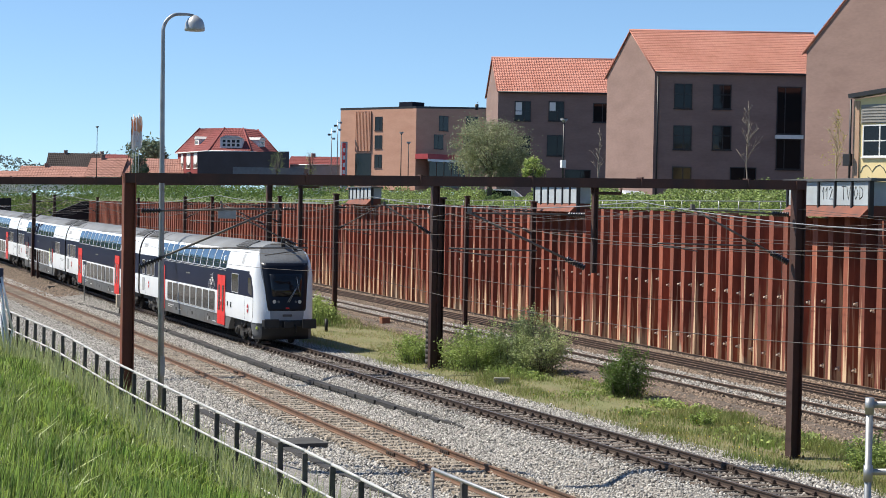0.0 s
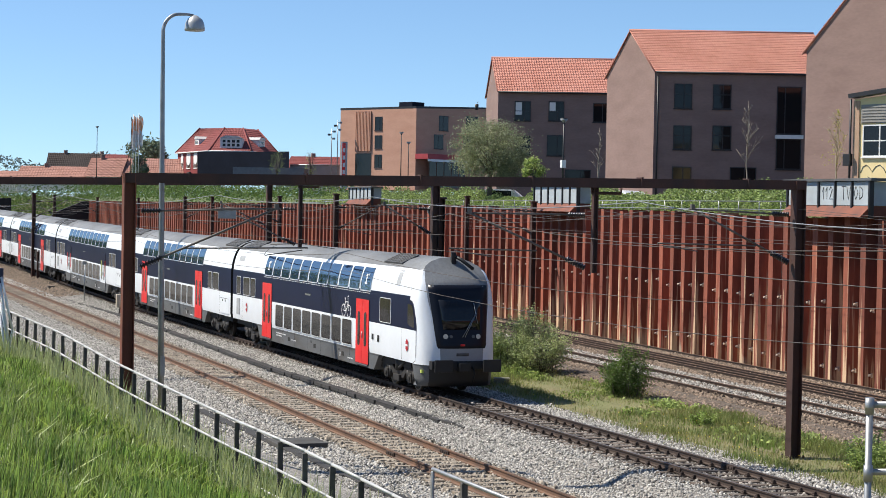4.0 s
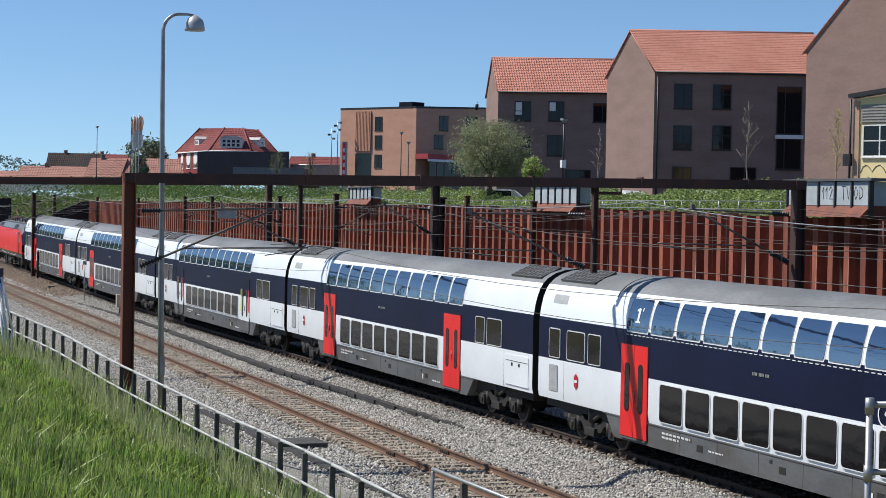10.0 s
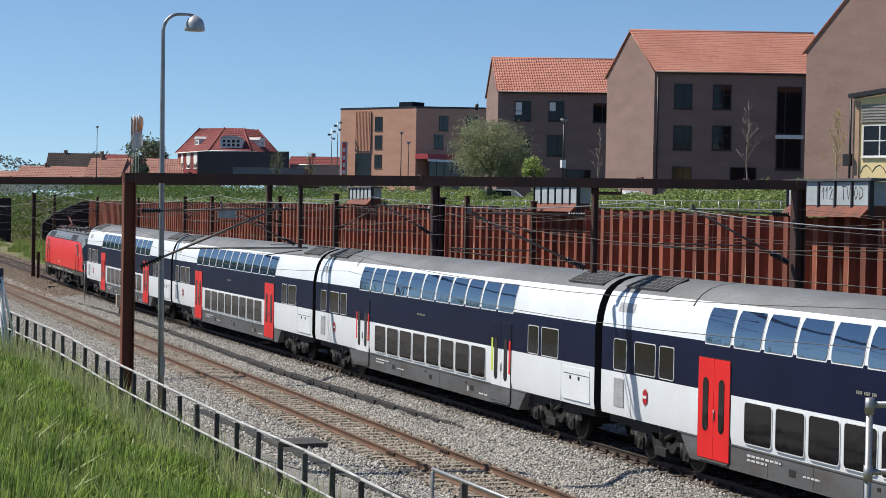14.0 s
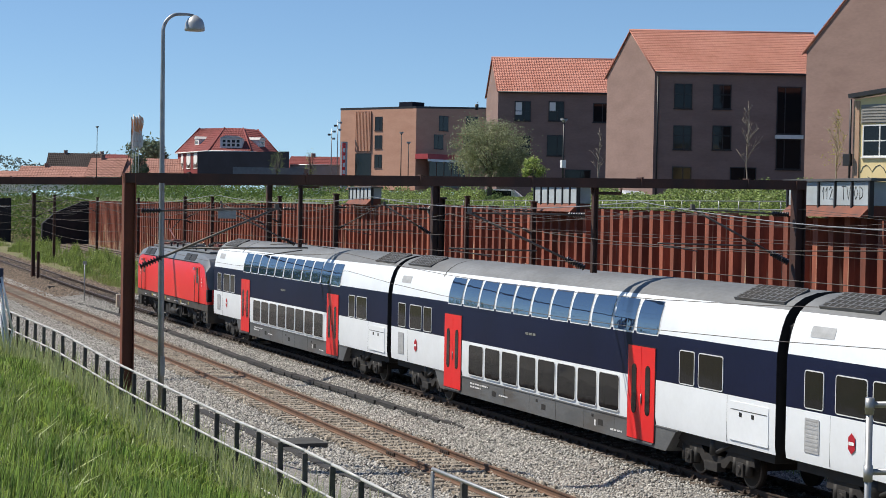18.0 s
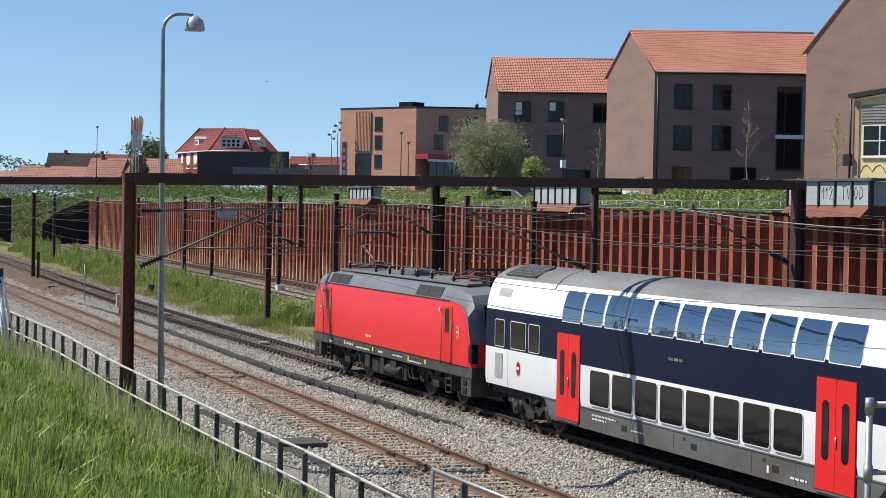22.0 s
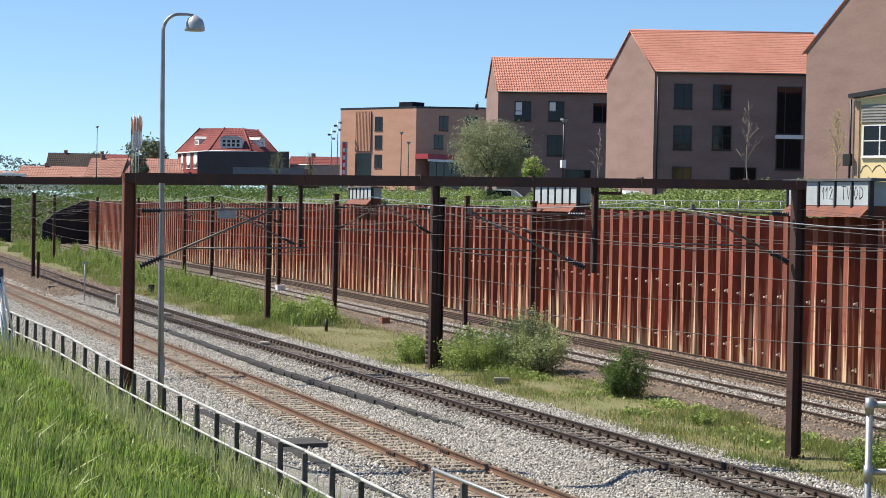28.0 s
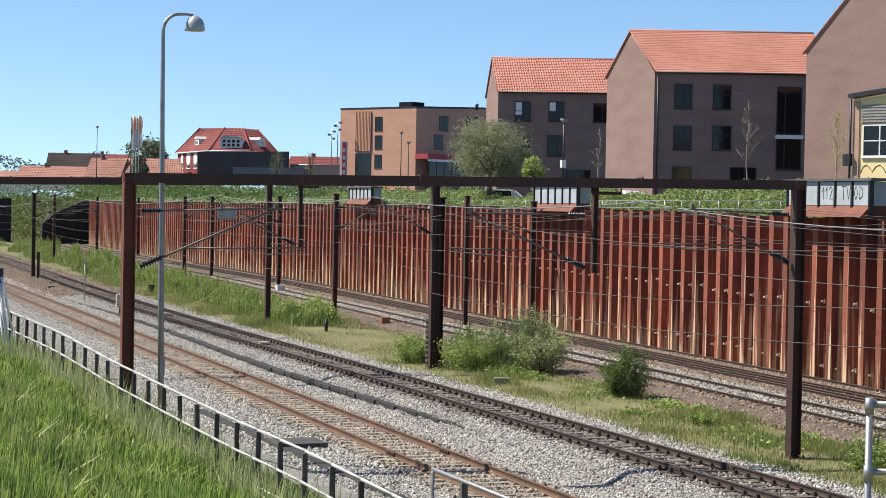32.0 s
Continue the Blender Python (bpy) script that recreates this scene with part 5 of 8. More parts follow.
def flag_poles():
    """Four poles side by side; each slack flag hangs from its pole and swings about it."""
    for k, (u, hz) in enumerate(((0.0, 17.9), (0.32, 18.3), (0.75, 18.2), (1.15, 18.4))):
        p = thing("flagpole", "white flagpole with a slack orange and white flag", "flagpole", "flagpoles", at=Matrix.Translation((-251.0 + u * 0.25, 47.75 + u * 0.85, 0)))
        part("pole", tube((0, 0, 9.0), (0, 0, hz), 0.06, 0.04, 8), M["bar_white"] if k else M["dark_metal"], p)
        bm = bmesh.new()
        cols, rows = 6, 18
        g = [[bm.verts.new((0.07 * math.sin(i * 1.5 + j * 0.45 + k), 0.05 + i * 0.10 * (1 - 0.2 * math.sin(j * 0.6 + k)), hz - 0.2 - j * 0.24 - i * 0.07)) for i in range(cols)] for j in range(rows)]
        for j in range(rows - 1):
            for i in range(cols - 1):
                f = bm.faces.new((g[j][i], g[j][i + 1], g[j + 1][i + 1], g[j + 1][i]))
                f.smooth = True
                f.material_index = 1 if j > 7 else 0
        geo = bmesh.ops.extrude_face_region(bm, geom=list(bm.faces))
        for v in geo["geom"]:
            if isinstance(v, bmesh.types.BMVert):
                v.co.x += 0.015
        bmesh.ops.recalc_face_normals(bm, faces=bm.faces)
        FLAGS.append(part("flag", bm, [M["flag"], M["flag_white"]], p, "slack orange and white flag"))


M["flag_white"] = mat("white_flag_cloth", (0.85, 0.83, 0.83), 0.8, second=(0.72, 0.48, 0.44), size=0.5, amount=0.2, contrast=(0.55, 0.65), thin=0.4)
M["flag"] = mat("orange_white_flag", (0.88, 0.50, 0.28), 0.8, second=(0.85, 0.83, 0.81), size=0.9, amount=0.2, contrast=(0.45, 0.55), thin=0.4)
flag_poles()


def parked_car(x, y, z, yaw, L=4.3, paint=None, label="white parked car behind the hedge"):
    p = thing("car", label, "car", "parked cars", at=Matrix.Translation((x, y, z)) @ Matrix.Rotation(yaw, 4, "Z"))
    paint = paint or M["bar_white"]
    prof = [(-L / 2, 0.3), (L / 2, 0.3), (L / 2, 0.75), (L / 2 - 1.0, 0.92), (L / 2 - 1.6, 1.42), (-L / 2 + 0.9, 1.46), (-L / 2 + 0.15, 0.95), (-L / 2, 0.8)]
    bm = bmesh.new()
    a = [bm.verts.new((u, -0.85, q)) for u, q in prof]
    b = [bm.verts.new((u, 0.85, q)) for u, q in prof]
    bm.faces.new(a)
    bm.faces.new(b[::-1])
    for i in range(len(prof)):
        bm.faces.new((a[i], b[i], b[(i + 1) % len(prof)], a[(i + 1) % len(prof)]))
    bmesh.ops.recalc_face_normals(bm, faces=bm.faces)
    bmesh.ops.bevel(bm, geom=bm.edges[:], offset=0.08, segments=2, affect="EDGES")
    part("body", bm, paint, p)
    for s in (-1, 1):
        part("side_window", box((-L / 2 + 1.0, s * 0.86 - 0.015, 0.98), (L / 2 - 1.75, s * 0.86 + 0.015, 1.34), bevel=0.01), M["win"], p)
        for u in (-L / 2 + 0.8, L / 2 - 0.8):
            part("wheel", tube((u, s * 0.72, 0.31), (u, s * 0.88, 0.31), 0.31, 0.3, 16), M["rubber"], p)


parked_car(-104.0, 50.6, 6.22, 0.25)
parked_car(-120.5, 49.2, 6.32, 1.1, 4.4)
parked_car(-93.5, 50.4, 6.2, 0.5, 4.1)
parked_car(-80.0, 47.6, 6.22, 0.4)
parked_car(-88.0, 50.5, 6.25, 1.2)


def bus():
    """White bus on the road behind the cutting; its rear gap is at its middle."""
    p = thing("bus", "white bus driving along the road past the town houses", "bus")
    part("body", box((-1.2, -2.4, 0.45), (1.2, 2.4, 3.0), bevel=0.15), M["bar_white"], p, "white bus body")
    part("roof_unit", box((-0.8, -1.6, 3.0), (0.8, 0.2, 3.25), bevel=0.08), M["bar_white"], p)
    for k in range(3):
        part("side_window", box((1.19, -2.1 + k * 1.4, 1.5), (1.215, -0.85 + k * 1.4, 2.5), bevel=0.01), M["win"], p)
    for y in (-1.5, 1.5):
        for x in (-1.05, 1.05):
            part("wheel", tube((x - 0.14, y, 0.45), (x + 0.14, y, 0.45), 0.45, 0.45, 18), M["rubber"], p)
    return p


town_bus = bus()


def fly():
    """A small insect that darts past near the lens."""
    p = thing("insect", "small dark flying insect with clear wings", "insect")
    part("body", path_tube([(-0.008, 0, 0), (-0.004, 0, 0), (0.003, 0, 0.001), (0.008, 0, 0)], [0.001, 0.0035, 0.004, 0.0015], 8), M["rubber"], p)
    for e in (-1, 1):
        bm = bmesh.new()
        vs = [bm.verts.new(q) for q in ((0.003, e * 0.002, 0.003), (-0.003, e * 0.002, 0.003), (-0.008, e * 0.010, 0.006), (0.0, e * 0.012, 0.006))]
        bm.faces.new(vs)
        geo = bmesh.ops.extrude_face_region(bm, geom=list(bm.faces))
        for v in geo["geom"]:
            if isinstance(v, bmesh.types.BMVert):
                v.co.z += 0.0004
        bmesh.ops.recalc_face_normals(bm, faces=bm.faces)
        part("wing", bm, M["skirt"], p)
    return p


insect = fly()


# ---- vegetation ----
def leaves(name, centres, size, material, rng, up=0.3, parent=None):
    """Small bent leaf blades at the given points, as one joined mesh."""
    n = len(centres)
    c = np.asarray(centres)
    d = rng.normal(size=(n, 3))
    d[:, 2] = np.abs(d[:, 2]) * up + d[:, 2] * (1 - up)
    d /= np.linalg.norm(d, axis=1, keepdims=True)
    e = np.cross(d, rng.normal(size=(n, 3)))
    e /= np.linalg.norm(e, axis=1, keepdims=True)
    s = size * rng.uniform(0.6, 1.3, (n, 1))
    v = np.stack([c - d * s, c + e * s * 0.45, c + d * s, c - e * s * 0.45], 1).reshape(-1, 3)
    f = np.arange(4 * n).reshape(-1, 4)
    ob = new(name, fast_mesh(name, v, f, material))
    ob.parent = parent
    return ob


def clump_points(rng, centre, radii, n, clumps, spread=0.32, floor=None):
    """Points in many uneven clumps inside an ellipsoid, with gaps between them."""
    c, r = np.array(centre), np.array(radii)
    d = rng.normal(size=(clumps, 3))
    d /= np.linalg.norm(d, axis=1, keepdims=True)
    mid = c + d * r * rng.uniform(0.35, 1.0, (clumps, 1)) ** 0.6
    w = rng.uniform(0.3, 1.0, clumps)
    k = rng.choice(clumps, n, p=w / w.sum())
    p = mid[k] + rng.normal(size=(n, 3)) * r * spread * rng.uniform(0.25, 0.7, clumps)[k][:, None]
    if floor is not None:
        low = np.clip((p[:, 2] - floor) / (2 * r[2]), 0, 1.3)[:, None]
        p[:, :2] = c[:2] + (p[:, :2] - c[:2]) * (1.15 - 0.55 * low)
        p[:, 2] = np.where(p[:, 2] < floor, floor + rng.uniform(0, 0.5, n) * r[2], p[:, 2])
    return p


def shrub(label, x, y, z, w, h, n, leaf, material, seed, shoots=90, flare=0.5, category="bush", name="bush"):
    """A thicket of arching shoots that rise from a wide base, each with leaves along its upper part."""
    rng = np.random.default_rng(seed)
    t = thing(name, label, category)
    a, r0 = rng.uniform(0, 2 * np.pi, shoots), np.sqrt(rng.random(shoots))
    foot = np.stack([x + np.cos(a) * w * 0.7 * r0, y + np.sin(a) * w * 0.7 * r0, np.full(shoots, z)], 1)
    top_h = h * (1.05 - 0.5 * r0 ** 2) * rng.uniform(0.6, 1.12, shoots)
    out = np.stack([np.cos(a), np.sin(a), 0 * a], 1) * (w * flare * r0 * rng.uniform(0.3, 1.0, shoots))[:, None] + rng.normal(0, 0.12 * h, (shoots, 3)) * (1, 1, 0)
    tip = foot + out + np.stack([0 * a, 0 * a, top_h], 1)
    stems = bmesh.new()
    for p, q, o in zip(foot[::2], tip[::2], out[::2]):
        mid = Vector(p).lerp(Vector(q), 0.55) - Vector(o) * 0.18
        add_tube(stems, Vector(p) - Vector((0, 0, 0.1)), mid, 0.018, 0.012, 4)
        add_tube(stems, mid, q, 0.012, 0.004, 4)
    part("branchwork", stems, M["bark"], t)["kind"] = "stuff"
    j = rng.integers(0, shoots, n)
    f = rng.random(n) ** 0.75
    p = foot[j] + out[j] * (f ** 1.6)[:, None] + np.stack([0 * f, 0 * f, top_h[j] * f], 1)
    p += rng.normal(0, 1, (n, 3)) * (0.17 * (1.05 - 0.75 * f) * min(w, 1.6) + 0.02)[:, None] * (1, 1, 0.8)
    p[:, 2] = np.maximum(p[:, 2], z + 0.02)
    leaves("foliage", p, leaf, material, rng, up=0.7, parent=t)["kind"] = "stuff"
    return t


def tree(label, x, y, z, trunk_h, r, crown_z, rz, n, leaf, material, seed, clumps=90):
    rng = np.random.default_rng(seed)
    t = thing("tree", label, "tree")
    bm = bmesh.new()
    top = Vector((x, y, z + trunk_h))
    add_tube(bm, (x, y, z - 0.2), top, 0.05 + r * 0.06, 0.03 + r * 0.04, 8)
    part("trunk", bm, M["bark"], t)
    limbs = bmesh.new()
    for k in range(26):
        a = rng.uniform(0, 2 * math.pi)
        el = rng.uniform(0.25, 1.25)
        s = top + Vector((0, 0, -trunk_h * rng.uniform(0, 0.3)))
        q = Vector((x + math.cos(a) * math.cos(el) * r * 0.9, y + math.sin(a) * math.cos(el) * r * 0.9, crown_z - rz * 0.3 + math.sin(el) * rz * 1.15))
        mid = s.lerp(q, 0.5) + Vector((0, 0, 0.1 * r))
        add_tube(limbs, s, mid, 0.02 + r * 0.018, 0.012 + r * 0.01, 5)
        add_tube(limbs, mid, q, 0.012 + r * 0.01, 0.006, 5)
        for j in range(3):
            w = mid.lerp(q, rng.uniform(0.2, 0.9))
            add_tube(limbs, w, w + Vector(rng.normal(size=3)) * r * 0.14 + Vector((0, 0, r * 0.12)), 0.008 + r * 0.003, 0.004, 4)
    part("branchwork", limbs, M["bark"], t)
    if n:
        p = clump_points(rng, (x, y, crown_z), (r, r, rz), n, clumps, 0.3)
        leaves("crown", p, leaf, material, rng, parent=t)["kind"] = "stuff"
    return t


def bare_tree(label, x, y, z, h, r, seed):
    """A leafless young tree: slender trunk, rising branches and forked twigs."""
    rng = np.random.default_rng(seed)
    t = thing("tree", label, "tree")
    bend = [(x + 0.05 * math.sin(k * 1.7), y + 0.05 * math.cos(k * 1.3), z - 0.2 + (h + 0.2) * k / 6) for k in range(7)]
    part("trunk", path_tube(bend, [0.06, 0.055, 0.045, 0.035, 0.025, 0.016, 0.006], 6), M["bark_pale"], t)
    for k in range(15):
        f = 0.3 + 0.6 * (k + rng.random()) / 15
        s0 = Vector((x, y, z + h * f))
        a, ln = rng.uniform(0, 2 * math.pi), r * 1.9 * (1.15 - f) * rng.uniform(0.7, 1.2)
        q = s0 + Vector((math.cos(a) * 0.62, math.sin(a) * 0.62, 0.85)) * ln
        bm = bmesh.new()
        add_tube(bm, s0, q, 0.022, 0.006, 5)
        for j in range(4):
            w = s0.lerp(q, rng.uniform(0.35, 0.95))
            add_tube(bm, w, w + Vector((rng.normal() * 0.4, rng.normal() * 0.4, rng.uniform(0.4, 0.9))) * ln * 0.4, 0.01, 0.004, 4)
        part("branch", bm, M["bark_pale"], t)
    return t


shrub("leafy green bush at the foot of the mast", -70.6, 27.7, -0.2, 1.55, 1.75, 15000, 0.05, M["leaf"], 11, 120)
shrub("grey-green willow bush beside the mast", -69.4, 29.4, -0.2, 1.7, 2.35, 17000, 0.05, M["leaf_willow"], 12, 130)
shrub("low green bush before the mast", -74.4, 26.5, -0.2, 1.0, 1.3, 6500, 0.05, M["leaf_bright"], 13, 70, 0.8)
shrub("dark green bush on the grass strip", -59.4, 29.0, -0.2, 0.8, 1.75, 10000, 0.042, M["leaf_dark"], 14, 80, 0.45)
shrub("small leafy weed on the verge", -51.0, 27.6, -0.2, 0.4, 0.5, 900, 0.05, M["leaf_bright"], 19, 20)
shrub("bushy green weeds beside the mast foot", -41.3, 27.4, -0.2, 0.9, 0.85, 5000, 0.045, M["leaf"], 15, 60, 0.6)
shrub("clump of leafy weeds on the grass strip", -100.5, 29.3, -0.2, 1.6, 1.5, 7000, 0.07, M["leaf"], 16, 90, 0.7)
tree("silvery willow tree with a wide uneven crown", -117.0, 46.6, 7.4, 1.6, 2.55, 10.1, 2.15, 30000, 0.065, M["leaf_willow_tree"], 21, 150)
tree("small bright green tree beside the willow", -112.0, 47.6, 7.4, 0.8, 0.75, 9.0, 0.65, 2500, 0.08, M["leaf"], 22, 40)
bare_tree("bare slender street tree before the brick house", -104.0, 58.9, 7.5, 6.0, 0.95, 23)
bare_tree("bare young street tree near the brown house", -117.5, 54.9, 7.5, 4.6, 0.6, 24)
sapling = bare_tree("young street tree with sparse yellow-green leaves", -85.8, 54.0, 7.3, 4.6, 1.0, 25)
rng = np.random.default_rng(25)
up = rng.random(420)
leaves("foliage", np.stack([-85.8 + rng.normal(0, 0.5, 420) * (1.1 - up), 54.0 + rng.normal(0, 0.5, 420) * (1.1 - up), 9.0 + 3.0 * up], 1), 0.05, M["leaf_yellow"], rng, parent=sapling)["kind"] = "stuff"
tree("round green tree among the far houses", -345.0, 68.5, 9.0, 3.5, 3.6, 15.3, 3.0, 3500, 0.35, M["far_green"], 26, 60)
tree("young bare tree by the dark shed", -280.0, 76.0, 9.0, 2.5, 1.2, 13.0, 2.0, 200, 0.1, M["leaf"], 27, 20)
tree("young bare tree beside the black shed", -282.0, 82.0, 9.0, 2.5, 1.2, 13.0, 2.0, 200, 0.1, M["leaf"], 28, 20)
tree("green garden tree beside the row houses", -310.0, 60.5, 9.0, 2.0, 1.5, 12.2, 2.0, 1500, 0.25, M["far_green"], 29, 40)


def hedge():
    rng = np.random.default_rng(31)
    n = 130000
    x = -160 + 112 * rng.random(n) ** 0.8
    y = np.array([wall_y(q) for q in x]) + rng.uniform(0.9, 5.4, n)
    base = np.interp(y - np.array([wall_y(q) for q in x]), [0, 1.2, 4.2, 6.6], [6.2, 6.3, 7.15, 6.35])
    lump = np.array([noise.noise(Vector((a * 0.5, b * 0.8, 0))) for a, b in zip(x, y)])
    z = base + np.maximum(rng.random(n) * (0.5 + 0.95 * lump), 0.0) * np.interp(x, [-117, -115, -106, -104, -94, -92, -88, -86], [1, 0.1, 0.1, 1, 1, 0.3, 0.3, 1])
    ob = leaves("hedge", np.stack([x, y, z], 1), 0.075, M["leaf_hedge"], rng)
    tagged(ob, "dense green ivy hedge covering the bank above the wall", "hedge", kind="stuff")
    n = 34000
    x = -330 + 170 * rng.random(n)
    y = np.array([wall_y(q) for q in x]) + rng.uniform(0.5, 12, n)
    z = 6.3 + rng.random(n) * (1.6 + np.interp(x, [-230, -200], [1.6, 0])) + 0.5 * np.sin(x * 0.3)
    ob = leaves("undergrowth", np.stack([x, y, z], 1), 0.14, M["leaf_dark"], rng)
    tagged(ob, "green undergrowth on the bank at the far end", "undergrowth", kind="stuff")


hedge()


# distance haze is mixed into this leaf colour; there is no haze in the air
M["far_haze"] = mat("haze_tinted_far_foliage", (0.36, 0.41, 0.36), 0.9, amount=0.25, size=8.0, island=0.2)


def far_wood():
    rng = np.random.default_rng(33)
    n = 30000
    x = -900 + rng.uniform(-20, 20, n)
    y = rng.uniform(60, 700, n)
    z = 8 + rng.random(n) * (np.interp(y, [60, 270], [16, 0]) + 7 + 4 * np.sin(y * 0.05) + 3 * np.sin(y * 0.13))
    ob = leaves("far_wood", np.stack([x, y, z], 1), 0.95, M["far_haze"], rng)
    tagged(ob, "line of trees on the horizon, paled by haze put into their colour", "woodland", kind="stuff")


far_wood()


def south_wood():
    """Tall trees on the other side of the line, whose reflection shows in the train's windows."""
    rng = np.random.default_rng(35)
    n = 16000
    x = rng.uniform(-230, 150, n)
    top = 8.0 + 1.5 * np.sin(x * 0.11) + 1.2 * np.sin(x * 0.31 + 1) + 0.9 * np.sin(x * 0.83)
    y = -42 + rng.normal(0, 3.0, n)
    m = 12000
    wx, wy = rng.uniform(-430, -175, m), rng.normal(-11, 3.0, m)
    wz = 1.5 + (11 + 2 * np.sin(wx * 0.13) + 1.5 * np.sin(wx * 0.37)) * rng.random(m) ** 0.8
    x, y, z = np.concatenate([x, wx]), np.concatenate([y, wy]), np.concatenate([2 + top * rng.random(n) ** 0.8, wz])
    ob = leaves("south_wood", np.stack([x, y, z], 1), 0.75, M["leaf_dark"], rng)
    tagged(ob, "row of leafy green trees on the far side of the line", "woodland", kind="stuff")


south_wood()


def blades(name, px, py, pz, height, width, material, rng, lean=0.35):
    """Tapered grass blades, each bent once."""
    n = len(px)
    a = rng.uniform(0, 2 * np.pi, n)
    h = height * rng.uniform(0.55, 1.25, n)
    w = width * rng.uniform(0.6, 1.3, n)
    wind = np.stack([np.full(n, 0.03), np.full(n, 0.05), np.zeros(n)], 1)
    tip = np.stack([np.cos(a), np.sin(a), np.zeros(n)], 1) * (h * lean * rng.random(n))[:, None] + wind * h[:, None]
    b = rng.uniform(0, np.pi, n)
    side = np.stack([np.cos(b), np.sin(b), np.zeros(n)], 1) * (w / 2)[:, None]
    p = np.stack([px, py, pz], 1)
    mid = p + tip * 0.35 + np.stack([0 * h, 0 * h, h * 0.58], 1)
    top = p + tip + np.stack([0 * h, 0 * h, h * 0.95], 1)
    v = np.stack([p - side, p + side, mid + side * 0.8, mid - side * 0.8, top + side * 0.12, top - side * 0.12], 1).reshape(-1, 3)
    base = np.arange(n)[:, None] * 6
    f = np.concatenate([base + np.array([0, 1, 2, 3]), base + np.array([3, 2, 4, 5])], 0)
    return new(name, fast_mesh(name, v, f, material))


M["blade_light"] = mat("broad_grass_leaf", (0.42, 0.50, 0.13), 0.5, second=(0.25, 0.36, 0.07), size=1.5, amount=0.3, island=0.45, thin=0.4)


def near_grass():
    rng = np.random.default_rng(41)
    n = 105000
    x = -70 + 48 * rng.random(n) ** 0.85
    fy = 9.12 + (x + 29) * 0.046
    y = fy + 0.75 - 7.5 * rng.random(n) ** 1.3
    bz = np.interp(x, [-400, -140, -52, -40, -29, -22, -14], [1.8, 1.75, 1.5, 1.1, 0.85, 1.3, 3.5])
    patch = np.array([noise.noise(Vector((a * 0.35, b * 0.5, 2.0))) for a, b in zip(x, y)])
    keep = rng.random(n) < 0.78 + patch
    x, y, bz, patch = x[keep], y[keep], bz[keep], patch[keep]
    edge = np.clip((9.12 + (x + 29) * 0.046 + 0.75 - y) / 5.0, 0.16, 1)
    ob = blades("tall_grass", x, y, bz, 0.9 * edge * (1 + 0.9 * patch), 0.046, M["blade"], rng, 0.2)
    tagged(ob, "tall bright green meadow grass on the bank", "grass", kind="stuff")
    k = rng.random(len(x)) < 0.2
    ob = blades("grass_leaves", x[k], y[k], bz[k] + 0.1, 0.8 * edge[k], 0.055, M["blade_light"], rng, 1.2)
    tagged(ob, "broad bent grass leaves catching the sun", "grass", kind="stuff")
    k = rng.random(len(x)) < 0.16
    m = 5200
    fx = rng.uniform(-66, -28, m)
    fyy = 9.12 + (fx + 29) * 0.046 - rng.uniform(-0.35, 0.9, m)
    fz = np.interp(fx, [-400, -140, -52, -40, -29, -22, -14], [1.8, 1.75, 1.5, 1.1, 0.85, 1.3, 3.5])
    sx, sy, sz = np.concatenate([x[k], fx]), np.concatenate([y[k], fyy]), np.concatenate([bz[k], fz])
    sh = np.concatenate([1.05 * edge[k], rng.uniform(0.2, 0.9, m)])
    ob = blades("grass_stalks", sx, sy, sz, sh, 0.024, M["blade_dry"], rng, 0.25)
    tagged(ob, "pale seed stalks among the tall grass", "grass", kind="stuff")


near_grass()


def strip_grass():
    rng = np.random.default_rng(43)
    n = 150000
    x = -210 + 185 * rng.random(n) ** 0.5
    g0 = np.array([track_y(q) + 2.35 + wob(q, 1.0, 0.5) for q in x])
    g1 = np.array([max(far_y(q) - 3.0 + wob(q, 5.0, 0.8), 0) for q in x])
    g1 = np.maximum(g1, g0 + 0.6)
    y = g0 + (g1 - g0) * rng.random(n) + rng.normal(0, 0.25, n)
    patch = np.array([noise.noise(Vector((a * 0.22, b * 0.45, 5.0))) + 0.5 * noise.noise(Vector((a * 0.9, b * 1.3, 8.0))) for a, b in zip(x, y)])
    keep = rng.random(n) < 0.55 + 1.0 * patch
    x, y, patch = x[keep], y[keep], patch[keep]
    z = -0.22 + 0.75 * np.interp(x, [-205, -160, -134, -112, -92], [0.95, 0.55, 0.30, 0.09, 0.0])
    farther = np.clip((-x - 60) / 60, 0, 1)
    dry = rng.random(len(x)) < np.clip(0.22 - 0.6 * patch, 0.04, 0.5)
    worn = np.clip(1 - np.abs(x - -85.6) / 10.8, 0, 1) ** 0.4
    dry |= rng.random(len(x)) < 0.45 * worn
    hgt = (0.13 + 0.36 * np.maximum(patch, 0) + 0.22 * farther) * (1 - 0.6 * worn)
    ob = blades("verge_grass", x[~dry], y[~dry], z[~dry], hgt[~dry], 0.018, M["turf"], rng, 0.8)
    tagged(ob, "patchy green verge grass between the tracks", "grass", kind="stuff")
    ob = blades("dry_grass", x[dry], y[dry], z[dry], hgt[dry] * 0.8 + 0.04, 0.014, M["turf_dry"], rng, 0.9)
    tagged(ob, "straw-coloured dry grass among the green verge", "grass", kind="stuff")
    k = (rng.random(len(x)) < 0.012) & (x > -80)
    c = np.stack([x[k], y[k], z[k] + rng.uniform(0.1, 0.35, k.sum())], 1)
    ob = leaves("verge_flowers", c, 0.03, M["flower"], rng)
    tagged(ob, "small yellow flowers scattered over the verge", "flowers", kind="stuff")


